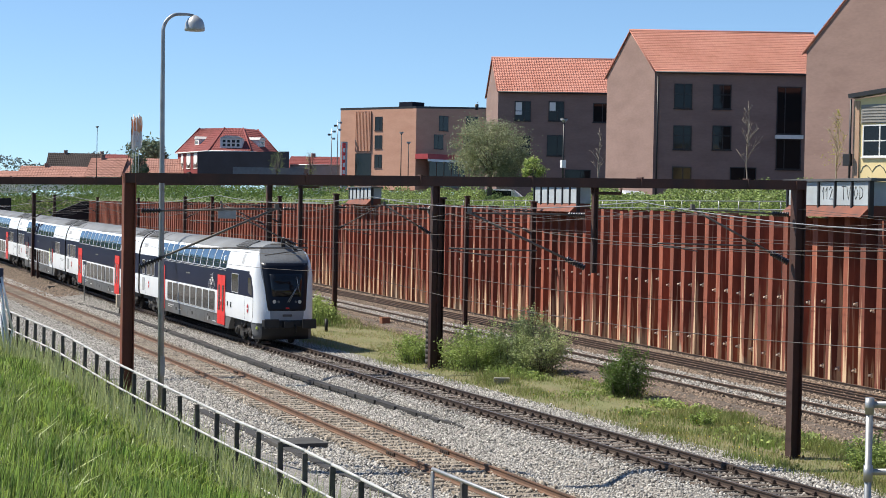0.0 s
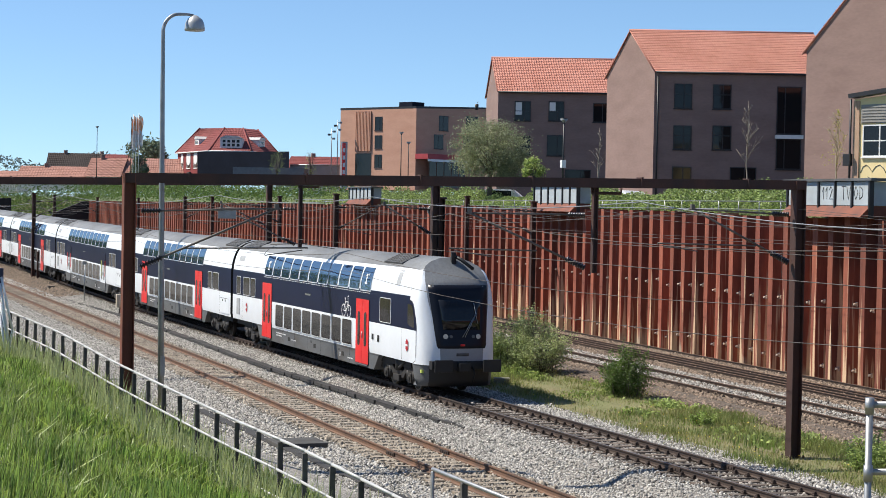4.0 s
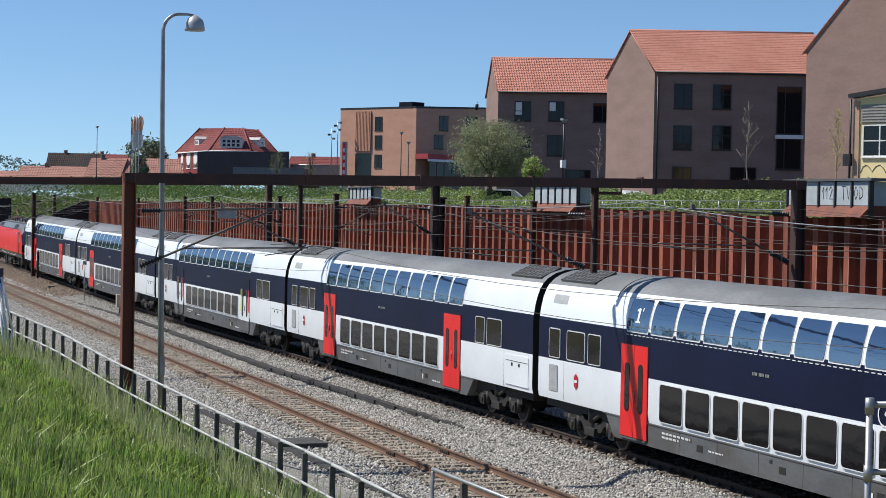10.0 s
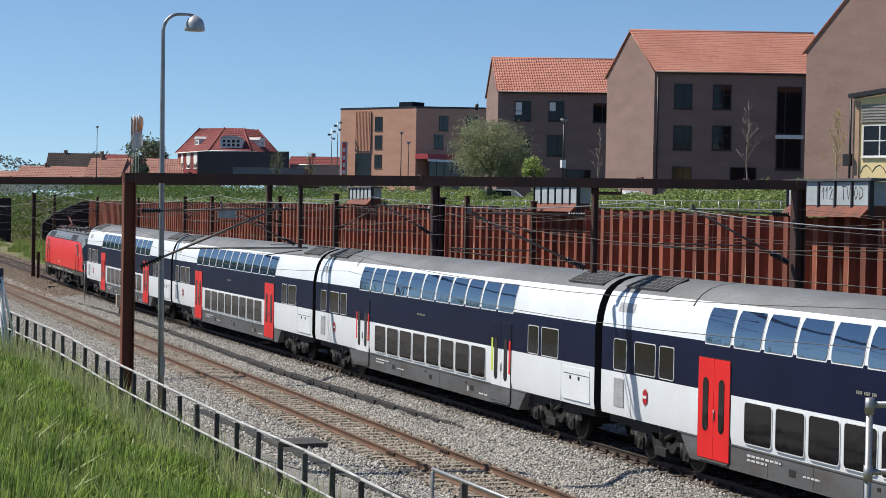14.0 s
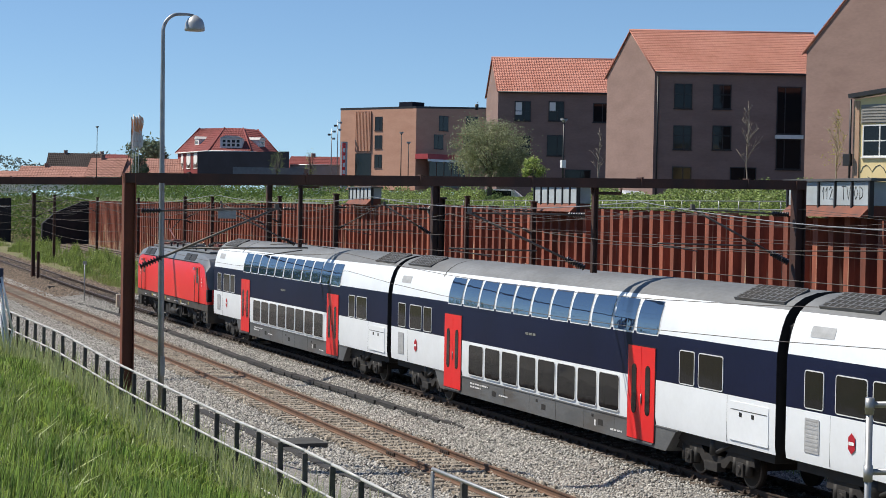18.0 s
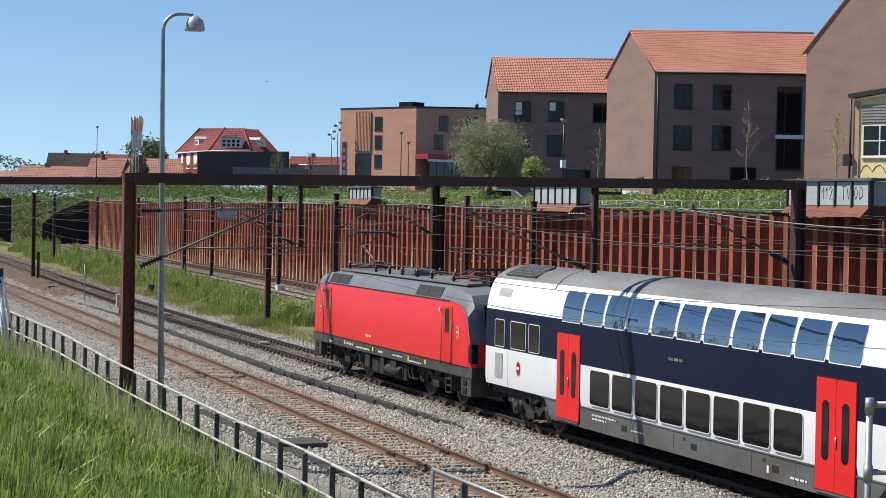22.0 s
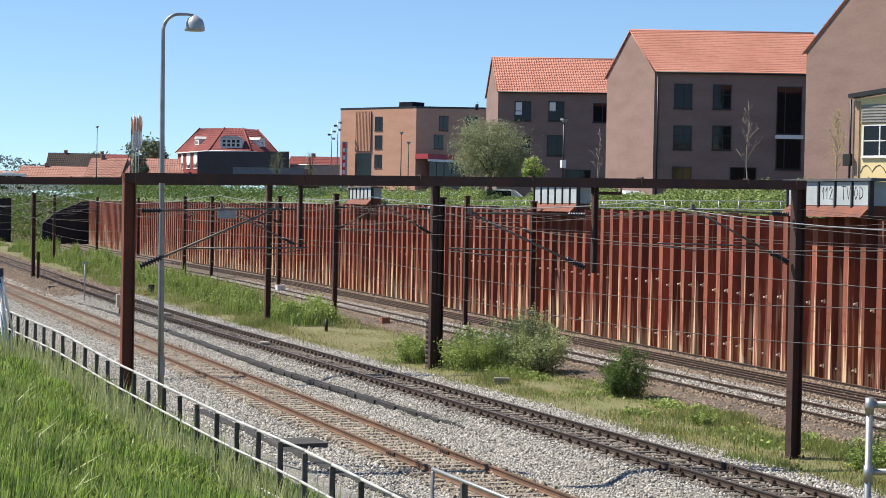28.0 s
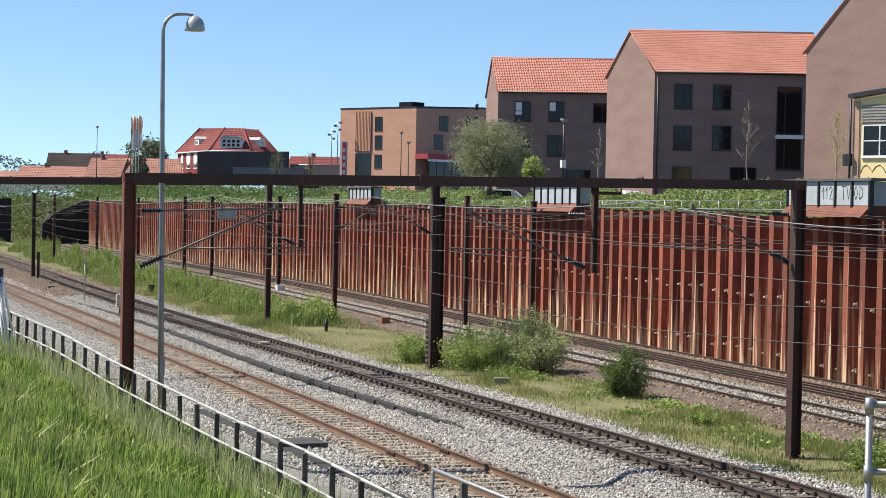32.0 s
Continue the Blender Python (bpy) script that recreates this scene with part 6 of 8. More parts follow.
M["turf_dry"] = mat("straw_blade", (0.46, 0.40, 0.20), 0.8, second=(0.36, 0.29, 0.14), size=1.0, amount=0.3, island=0.4, thin=0.3)


def weeds():
    """Ragged tall weeds in drifts along the verge and at the wall's foot."""
    rng = np.random.default_rng(44)
    cx, cy, cr, ch = [], [], [], []
    for x0, x1, lo, hi, n, h in ((-135, -97.5, 0.25, 0.75, 60, 1.0), (-74.8, -66, 0.35, 0.8, 10, 0.6), (-190, -135, 0.1, 0.8, 60, 1.1), (-66, -44, 0.3, 0.9, 12, 0.3), (-240, -190, 0.1, 0.9, 40, 1.3)):
        for k in range(n):
            q = rng.uniform(x0, x1)
            g0, g1 = track_y(q) + 2.6, far_y(q) - 2.6
            cx.append(q)
            cy.append(g0 + max(g1 - g0, 0.5) * rng.uniform(lo, hi))
            cr.append(rng.uniform(0.35, 1.0))
            ch.append(h * rng.uniform(0.55, 1.25))
    cx, cy, cr, ch = map(np.array, (cx, cy, cr, ch))
    m = 21000
    j = rng.integers(0, len(cx), m)
    d = rng.normal(size=(m, 2)) * 0.55
    x, y = cx[j] + d[:, 0] * cr[j] * 1.7, cy[j] + d[:, 1] * cr[j]
    fall = np.exp(-(d ** 2).sum(1) * 0.8)
    h = ch[j] * (0.35 + 0.75 * fall)
    ob = blades("tall_weeds", x, y, -0.24 + 0.7 * np.interp(x, [-205, -160, -134, -112, -92], [0.95, 0.55, 0.30, 0.09, 0.0]), h, 0.05, M["weed"], rng, 0.4)
    tagged(ob, "ragged bright green weeds between the tracks", "weeds", kind="stuff")
    k = rng.random(m) < 0.6
    p = np.stack([x[k], y[k], -0.2 + 0.7 * np.interp(x[k], [-205, -160, -134, -112, -92], [0.95, 0.55, 0.30, 0.09, 0.0]) + h[k] * rng.uniform(0.25, 1.0, k.sum())], 1)
    ob = leaves("weed_leaves", p, 0.075, M["leaf"], rng)
    tagged(ob, "small leaves of the verge weeds", "weeds", kind="stuff")
    n = 14000
    t = rng.random(n)
    p = np.stack([-291.0 - 20 * t, rng.uniform(33, 54, n), 0.3 + 6.6 * t ** 0.75 + rng.uniform(0, 0.7, n)], 1)
    m = 7000
    q = np.stack([rng.uniform(-332, -318, m), rng.uniform(20, 72, m), 6.0 + 4.2 * rng.random(m) ** 1.3], 1)
    p = np.concatenate([p, q])
    ob = leaves("bank_foliage", p, 0.2, M["leaf_dark"], rng)
    tagged(ob, "green scrub covering the far bank", "undergrowth", kind="stuff")


M["weed"] = mat("weed_blade", (0.28, 0.37, 0.10), 0.6, second=(0.19, 0.26, 0.07), size=1.2, amount=0.35, island=0.5, thin=0.4)
weeds()


M["flower"] = mat("yellow_petal", (0.75, 0.6, 0.06), 0.6, amount=0.2)
strip_grass()


def ballast_stones():
    rng = np.random.default_rng(47)
    n = 190000
    x = -130 + 105 * rng.random(n) ** 0.68
    ty = np.array([track_y(q) for q in x])
    y = ty + rng.uniform(-10.2, 2.7, n)
    z = np.interp(y - ty, [-9, -3.1, -1.72, -1.25, -1.0, 1.0, 1.25, 1.9, 2.4], [-0.22, -0.27, -0.225, -0.19, -0.225, -0.225, -0.19, -0.22, -0.24])
    z = z + np.interp(x, [-205, -160, -134, -112, -92], [0.95, 0.55, 0.30, 0.09, 0.0]) * np.interp(y - ty, [-4.4, -3.6, -2.42, -1.72], [0, 0.2, 0.6, 1])
    z = z + np.interp(x, [-110, -60], [0, -0.31]) * np.interp(y - ty, [-4.4, -3.6, -2.42, -1.72], [0, 1, 1, 0])
    dark = np.abs(y - ty) < 1.25 + 0.35 * rng.normal(size=n) * 0.5
    stone_field("ballast_stones", "loose pale granite ballast stones around the tracks", x[~dark], y[~dark], z[~dark], M["stone"], rng)
    along = (x + 260) % 0.62
    dark &= (rng.random(n) < np.interp(x, [-85, -45], [0.9, 0.75])) & (np.minimum(along, 0.62 - along) > 0.125)
    stone_field("oily_stones", "oil-darkened ballast stones between the running rails", x[dark], y[dark], z[dark] + 0.01, M["stone_dark"], rng)
    n = 42000
    x = -235 + 108 * rng.random(n) ** 0.6
    ty = np.array([track_y(q) for q in x])
    y = ty + rng.uniform(-9.0, 2.6, n)
    z = np.interp(y - ty, [-9, -3.1, -1.72, -1.25, -1.0, 1.0, 1.25, 1.9, 2.4], [-0.22, -0.27, -0.225, -0.19, -0.225, -0.225, -0.19, -0.22, -0.24])
    z = z + np.interp(x, [-205, -160, -134, -112, -92], [0.95, 0.55, 0.30, 0.09, 0.0]) * np.interp(y - ty, [-4.4, -3.6, -2.42, -1.72], [0, 0.2, 0.6, 1])
    worn = (np.abs(y - ty) < 2.9) | (rng.random(n) < 0.4)
    stone_field("far_stones", "pale ballast stones of the distant tracks", x[~worn], y[~worn], z[~worn], M["stone"], rng, 1.7)
    stone_field("far_oily_stones", "darkened ballast stones of the distant track", x[worn], y[worn], z[worn], M["stone_rust"], rng, 1.7)
    n = 110000
    x = -165 + 123 * rng.random(n) ** 0.75
    fy = np.array([far_y(q) for q in x])
    wy = np.array([wall_y(q) for q in x])
    y = fy - 3.2 + (wy - fy + 3.2) * rng.random(n)
    z = np.full(n, -0.15) - 0.06 * (y < fy - 1.6)
    pale = (np.abs(y - fy) < 0.62) | (np.abs(y - fy - 1.5) < 0.45)
    pale &= rng.random(n) < 0.85
    k = 34000
    sx = -130 + 105 * rng.random(k) ** 0.68
    sy = 16.45 + (-45 - sx) * 0.0115 + rng.uniform(-1.45, 1.45, k)
    along = (sx + 260) % 0.62
    crib = np.minimum(along, 0.62 - along) > 0.11
    sx, sy, k = sx[crib], sy[crib], int(crib.sum())
    stone_field("siding_stones", "brownish ballast stones filling the rusty track", sx, sy, np.full(k, -0.22) + rng.uniform(0, 0.03, k), M["stone_siding"], rng, 1.25)
    stone_field("pale_stones", "pale fresh ballast between the far rails", x[pale], y[pale], z[pale] + 0.03, M["stone"], rng)
    stone_field("rusty_stones", "rust-stained brown ballast by the wall", x[~pale], y[~pale], z[~pale], M["stone_rust"], rng, 1.45)


def stone_field(name, label, x, y, z, material, rng, big=1.0):
    """Many skewed little blocks with jittered corners."""
    n = len(x)
    s = rng.uniform(0.014, 0.031, n) * big
    base = np.array([(a, b, c) for c in (-0.7, 0.7) for a, b in ((-1, -1), (1, -1), (1, 1), (-1, 1))], float)
    v = base[None] * s[:, None, None] * rng.uniform(0.45, 1.15, (n, 8, 3))
    a = rng.uniform(0, np.pi, n)
    ca, sa = np.cos(a)[:, None], np.sin(a)[:, None]
    tilt = rng.normal(0, 0.7, (n, 1))
    vx, vy, vz = v[..., 0], v[..., 1], v[..., 2]
    vz, vx = vz + vx * tilt, vx - vz * tilt
    v = np.stack([vx * ca - vy * sa + x[:, None], vx * sa + vy * ca + y[:, None], vz + z[:, None] + 0.015], -1).reshape(-1, 3)
    q = np.array([(4, 5, 6, 7), (0, 1, 5, 4), (1, 2, 6, 5), (2, 3, 7, 6), (3, 0, 4, 7)])
    f = (np.arange(n)[:, None, None] * 8 + q[None]).reshape(-1, 4)
    ob = new(name, fast_mesh(name, v, f, material))
    tagged(ob, label, "gravel", kind="stuff")


ballast_stones()


# ---- the train ----
# Half profile of a double-deck coach: (half width, height), from the sole bar up to the middle of the roof.
HALF = [(1.36, 1.04), (1.39, 1.25), (1.39, 2.17), (1.39, 3.20), (1.375, 3.32), (1.335, 3.60), (1.27, 3.86), (1.18, 4.10), (1.09, 4.24), (0.95, 4.38), (0.72, 4.52), (0.40, 4.62), (0.0, 4.66)]
BAND = [0, 0, 1, 1, 2, 2, 2, 2, 3, 3, 3, 3]          # white, navy, upper white, roof
GAP = 0.22
PITCH = 26.8


def width_at(z):
    return float(np.interp(z, [p[1] for p in HALF], [p[0] for p in HALF]))


def coach_profile():
    right = [(-w, z) for w, z in HALF]
    left = [(w, z) for w, z in HALF[-2::-1]]
    bands = BAND + BAND[::-1] + [4]
    return right + left, bands


def curved_pane(u0, u1, z0, z1, out, rows=5, r=0.07, pts=None):
    """A pane that follows the coach side between two heights, a little proud of it, with cut corners."""
    bm = bmesh.new()
    zs = [z0, z0 + r, (z0 + z1) / 2, z1 - r, z1] if rows == 5 else np.linspace(z0, z1, rows)
    grid = []
    for j, z in enumerate(zs):
        ins = r * 1.3 if j in (0, rows - 1) else (r * 0.25 if j in (1, rows - 2) else 0.0)
        w = width_at(z) + out
        grid.append([bm.verts.new((u, -w, z)) for u in (u0 + ins, u1 - ins)])
    for a, b in zip(grid, grid[1:]):
        bm.faces.new((a[0], a[1], b[1], b[0]))
    geo = bmesh.ops.extrude_face_region(bm, geom=list(bm.faces))
    for v in geo["geom"]:
        if isinstance(v, bmesh.types.BMVert):
            v.co.y += 0.05
    bmesh.ops.recalc_face_normals(bm, faces=bm.faces)
    return bm


def rounded_panel(u0, u1, z0, z1, y, depth=0.03, r=0.06, seg=4):
    """An upright panel with round corners in the plane of the coach side."""
    bm = bmesh.new()
    pts = []
    for cx, cz, a0 in ((u1 - r, z1 - r, 0), (u0 + r, z1 - r, 90), (u0 + r, z0 + r, 180), (u1 - r, z0 + r, 270)):
        for i in range(seg + 1):
            a = radians(a0 + 90 * i / seg)
            pts.append((cx + r * math.cos(a), cz + r * math.sin(a)))
    a = [bm.verts.new((u, y, z)) for u, z in pts]
    b = [bm.verts.new((u, y + depth, z)) for u, z in pts]
    n = len(pts)
    bm.faces.new(a)
    bm.faces.new(b[::-1])
    for i in range(n):
        bm.faces.new((a[i], b[i], b[(i + 1) % n], a[(i + 1) % n]))
    bmesh.ops.recalc_face_normals(bm, faces=bm.faces)
    return bm


def flat_window(name, u0, u1, z0, z1, parent, r=0.06):
    w = part(name, rounded_panel(u0, u1, z0, z1, -1.402, 0.03, r), M["pane"], parent)
    bm = bmesh.new()
    o = 0.024
    pts_o, pts_i = [], []
    for cx, cz, sx, sz in ((u1 - r, z1 - r, 1, 1), (u0 + r, z1 - r, -1, 1), (u0 + r, z0 + r, -1, -1), (u1 - r, z0 + r, 1, -1)):
        for i in range(4):
            t = i / 3 * math.pi / 2
            if sx * sz < 0:
                t = math.pi / 2 - t
            ca, sa = math.cos(t) * sx, math.sin(t) * sz
            pts_i.append((cx + r * ca, cz + r * sa))
            pts_o.append((cx + (r + o) * ca, cz + (r + o) * sa))
    a = [bm.verts.new((u, -1.408, z)) for u, z in pts_o]
    b = [bm.verts.new((u, -1.408, z)) for u, z in pts_i]
    c = [bm.verts.new((u, -1.385, z)) for u, z in pts_o]
    n = len(a)
    for i in range(n):
        j = (i + 1) % n
        bm.faces.new((a[i], a[j], b[j], b[i]))
        bm.faces.new((a[j], a[i], c[i], c[j]))
    bmesh.ops.recalc_face_normals(bm, faces=bm.faces)
    part("window_frame", bm, M["frame_al"], w)
    return w


def train_door(u0, parent, open_state=0, stripes=None):
    """A double-leaf plug door with two tall round-ended windows; open leaves slide aside and show their dark pocket."""
    z0, z1, wd = 0.58, 2.94, 1.53
    d = part("door", rounded_panel(u0 - 0.02, u0 + wd + 0.02, z0 - 0.02, z1 + 0.02, -1.400, 0.05, 0.03), M["rubber"], parent, "double-leaf entrance door")
    leaf = M["navy"] if open_state else M["red"]
    for k in range(2):
        a = u0 + k * wd / 2 + 0.008
        b = a + wd / 2 - 0.016
        if open_state:
            lo = part("door_leaf", rounded_panel(a, b, z0, 1.04, -1.412, 0.03, 0.01), M["skirt"], d)
            mid = part("door_leaf", rounded_panel(a, b, 1.04, 2.15, -1.412, 0.03, 0.01), M["white"], d)
            part("door_leaf", rounded_panel(a, b, 2.15, z1, -1.412, 0.03, 0.01), M["navy"], d)
            strip = stripes[k]
            sx = a if k == 0 else b - 0.13
            part("warning_stripe", rounded_panel(sx, sx + 0.13, 1.45, 2.45, -1.418, 0.01, 0.01), M[strip], d, "coloured warning stripe")
        else:
            part("door_leaf", rounded_panel(a, b, z0, z1, -1.412, 0.03, 0.02), leaf, d, "signal red door leaf")
        c = (a + b) / 2
        part("door_window", rounded_panel(c - 0.13, c + 0.13, 1.22, 2.48, -1.424, 0.02, 0.128, 6), M["pane"], d)
    part("step_plate", box((u0 + 0.05, -1.43, 0.52), (u0 + wd - 0.05, -1.30, 0.56), bevel=0.008), M["skirt"], d)
    part("door_handle", tube((u0 + wd / 2 + 0.05, -1.43, 1.5), (u0 + wd / 2 + 0.05, -1.43, 1.75), 0.02), M["galv"], d)
    return d


M["gear"] = mat("dusty_running_gear", (0.027, 0.024, 0.022), 0.7, amount=0.5, size=0.25, fine=12)
M["tread"] = mat("bright_wheel_tread", (0.11, 0.10, 0.095), 0.4, 0.5, amount=0.3)


def bogie(u, parent, wheel_r=0.46, base=1.25):
    """A two-axle bogie: bowed side frames, wheels with bright rims, coil springs, dampers and brake gear."""
    b = part("bogie", box((u - base - 0.4, -0.95, 0.45), (u + base + 0.4, 0.95, 0.68), bevel=0.05), M["under"], parent)
    hz = wheel_r + 0.22
    for e in (-1, 1):
        bm = bmesh.new()
        pts = [(-base - 0.65, hz - 0.1), (-base - 0.6, hz + 0.12), (-base * 0.55, hz + 0.15), (-base * 0.4, hz - 0.06), (base * 0.4, hz - 0.06), (base * 0.55, hz + 0.15), (base + 0.6, hz + 0.12),
               (base + 0.65, hz - 0.1), (base * 0.6, hz - 0.1), (base * 0.42, hz - 0.3), (-base * 0.42, hz - 0.3), (-base * 0.6, hz - 0.1)]
        f = [bm.verts.new((u + p, e * 1.14, z)) for p, z in pts]
        g = [bm.verts.new((u + p, e * 1.0, z)) for p, z in pts]
        bm.faces.new(f)
        bm.faces.new(g[::-1])
        for i in range(len(pts)):
            bm.faces.new((f[i], g[i], g[(i + 1) % len(pts)], f[(i + 1) % len(pts)]))
        bmesh.ops.recalc_face_normals(bm, faces=bm.faces)
        part("side_frame", bm, M["under"], b)
        part("spring", tube((u, e * 1.05, hz - 0.05), (u, e * 1.05, hz + 0.4), 0.2, 0.2, 12), M["rubber"], b)
        part("sand_pipe", path_tube([(u - base - 0.5, e * 1.1, hz), (u - base - 0.62, e * 0.95, 0.4), (u - base - 0.55, e * 0.8, 0.14)], 0.03), M["gear"], b)
        part("damper", tube((u + 0.25, e * 1.2, hz + 0.05), (u + 0.95, e * 1.2, hz + 0.32), 0.05, 0.05, 8), M["gear"], b)
        part("brake_unit", box((u - 0.32, e * 1.12 - 0.12, hz - 0.42), (u + 0.32, e * 1.12 + 0.12, hz - 0.2), bevel=0.03), M["gear"], b)
        for s in (-1, 1):
            part("wheel", tube((u + s * base, e * 0.70, wheel_r), (u + s * base, e * 0.84, wheel_r), wheel_r, wheel_r * 0.97, 24), M["gear"], b)
            part("wheel_rim", tube((u + s * base, e * 0.835, wheel_r), (u + s * base, e * 0.85, wheel_r), wheel_r * 0.985, wheel_r * 0.97, 24), M["tread"], b)
            part("wheel_disc", tube((u + s * base, e * 0.845, wheel_r), (u + s * base, e * 0.856, wheel_r), wheel_r * 0.87, wheel_r * 0.86, 24), M["under"], b)
            part("axle_box", box((u + s * base - 0.17, e * 1.05 - 0.13, wheel_r - 0.18), (u + s * base + 0.17, e * 1.05 + 0.13, wheel_r + 0.16), bevel=0.05), M["gear"], b)
            part("axle_cap", tube((u + s * base, e * 1.1, wheel_r), (u + s * base, e * 1.22, wheel_r), 0.11, 0.09, 12), M["under"], b)
            for q in (-0.3, 0.3):
                part("axle_spring", tube((u + s * base + q, e * 1.08, wheel_r - 0.12), (u + s * base + q, e * 1.08, hz + 0.02), 0.09, 0.09, 8), M["gear"], b)
    return b


def roof_grille(u0, u1, parent):
    """A low ventilation grid that lies on the slope of the roof."""
    lie = Matrix.Translation((0, -0.70, 4.545)) @ Matrix.Rotation(radians(25), 4, "X")
    bm = bmesh.new()
    add_box(bm, (u0, -0.32, -0.05), (u1, 0.32, 0.0), m=lie)
    g = part("roof_grille", bm, M["under"], parent)
    n = int((u1 - u0) / 0.24)
    for i in range(n + 1):
        bm = bmesh.new()
        u = u0 + i * (u1 - u0) / n
        add_box(bm, (u - 0.03, -0.34, -0.03), (u + 0.03, 0.34, 0.004), m=lie)
        part("slat", bm, M["skirt"], g)
    for v in (-0.36, -0.19, -0.02, 0.15, 0.32):
        bm = bmesh.new()
        add_box(bm, (u0 - 0.03, v, -0.06), (u1 + 0.03, v + 0.025, 0.012), m=lie)
        part("grille_bar", bm, M["skirt"], g)
    return g


def logo(u, z, parent, y=-1.412, ring=False):
    """The operator's badge as a plain elongated hexagon."""
    w, h = (0.2, 0.46)
    pts = [(-w * 0.5, -h * 0.28), (0, -h * 0.5), (w * 0.5, -h * 0.28), (w * 0.5, h * 0.28), (0, h * 0.5), (-w * 0.5, h * 0.28)]
    pts = [(u + a * 1.25, z + b * 0.95) for a, b in pts]
    bm = bmesh.new()
    bm.faces.new([bm.verts.new((a, y, b)) for a, b in pts][::-1])
    part("badge", bm, M["badge_red"] if not ring else M["bar_white"], parent, "plain red badge" if not ring else "white ringed badge")
    if ring:
        bm = bmesh.new()
        bm.faces.new([bm.verts.new((u + (a - u) * 0.86, y - 0.004, z + (b - z) * 0.88)) for a, b in pts][::-1])
        part("badge_field", bm, M["loco_red"], parent)
    bm = bmesh.new()
    add_box(bm, (u - 0.1, y - 0.008, z - 0.035), (u + 0.1, y - 0.004, z + 0.035))
    part("badge_bar", bm, M["bar_white"], parent)


def bars(specs, parent, y, material, name="lettering"):
    for u, z, w, h in specs:
        bm = bmesh.new()
        n = max(1, int(w / (h * 0.8)))
        for i in range(n):
            if (i * 7) % 5 == 3:
                continue
            add_box(bm, (u + i * w / n, y - 0.004, z), (u + i * w / n + w / n * 0.7, y, z + h))
        part(name, bm, material, parent)["kind"] = "stuff"


def first_class_mark(u, z, parent):
    bm = bmesh.new()
    y = lambda q: -width_at(q) - 0.03
    def quad(p):
        bm.faces.new([bm.verts.new((u + (a - u) * 0.78, y(z + (b - z) * 0.78), z + (b - z) * 0.78)) for a, b in p])
    quad([(u - 0.07, z - 0.2), (u + 0.07, z - 0.2), (u + 0.07, z), (u - 0.07, z)])
    quad([(u - 0.07, z), (u + 0.07, z), (u + 0.07, z + 0.2), (u - 0.07, z + 0.22)])
    quad([(u - 0.17, z - 0.26), (u + 0.17, z - 0.26), (u + 0.17, z - 0.2), (u - 0.17, z - 0.2)])
    quad([(u - 0.17, z + 0.10), (u - 0.07, z + 0.12), (u - 0.07, z + 0.22), (u - 0.17, z + 0.16)])
    quad([(u + 0.2, z + 0.12), (u + 0.25, z + 0.12), (u + 0.27, z + 0.24), (u + 0.2, z + 0.24)])
    bmesh.ops.recalc_face_normals(bm, faces=bm.faces)
    part("class_numeral", bm, M["bar_white"], parent, "white first class numeral 1")


def bicycle_sign(u, z, parent):
    bm = bmesh.new()
    y = -1.41

    def line(a, b, w=0.035):
        a, b = Vector((a[0], 0, a[1])), Vector((b[0], 0, b[1]))
        d = (b - a).normalized()
        n = Vector((-d.z, 0, d.x)) * w / 2
        bm.faces.new([bm.verts.new((p.x + u, y, p.z + z)) for p in (a - n, b - n, b + n, a + n)])

    def ring(c, r, w=0.035):
        for i in range(20):
            t0, t1 = 2 * math.pi * i / 20, 2 * math.pi * (i + 1) / 20
            bm.faces.new([bm.verts.new((u + c[0] + q * math.cos(t), y, z + c[1] + q * math.sin(t))) for q, t in ((r - w, t0), (r, t0), (r, t1), (r - w, t1))])
    ring((-0.33, -0.12), 0.25)
    ring((0.33, -0.12), 0.25)
    for a, b in (((-0.33, -0.12), (-0.1, 0.22)), ((-0.1, 0.22), (0.22, 0.22)), ((-0.33, -0.12), (0.0, -0.12)), ((0.0, -0.12), (0.22, 0.22)), ((0.0, -0.12), (-0.14, 0.34)),
                 ((0.33, -0.12), (0.18, 0.42)), ((0.18, 0.42), (0.32, 0.46)), ((-0.22, 0.35), (-0.06, 0.35))):
        line(a, b)
    bmesh.ops.recalc_face_normals(bm, faces=bm.faces)
    part("bicycle_sign", bm, M["bar_white"], parent, "white bicycle pictogram")


def coach_body(u0, u1, parent):
    prof, bands = coach_profile()
    bm = prism(prof, u0, u1, bands)
    body = part("body", bm, [M["white"], M["navy"], M["white"], M["roof"], M["under"]], parent, "white, navy and grey double-deck shell")
    for p in body.data.polygons:
        p.use_smooth = len(p.vertices) == 4
        if len(p.vertices) > 4:
            p.material_index = 4
    body.data.set_sharp_from_angle(angle=radians(35))
    return body


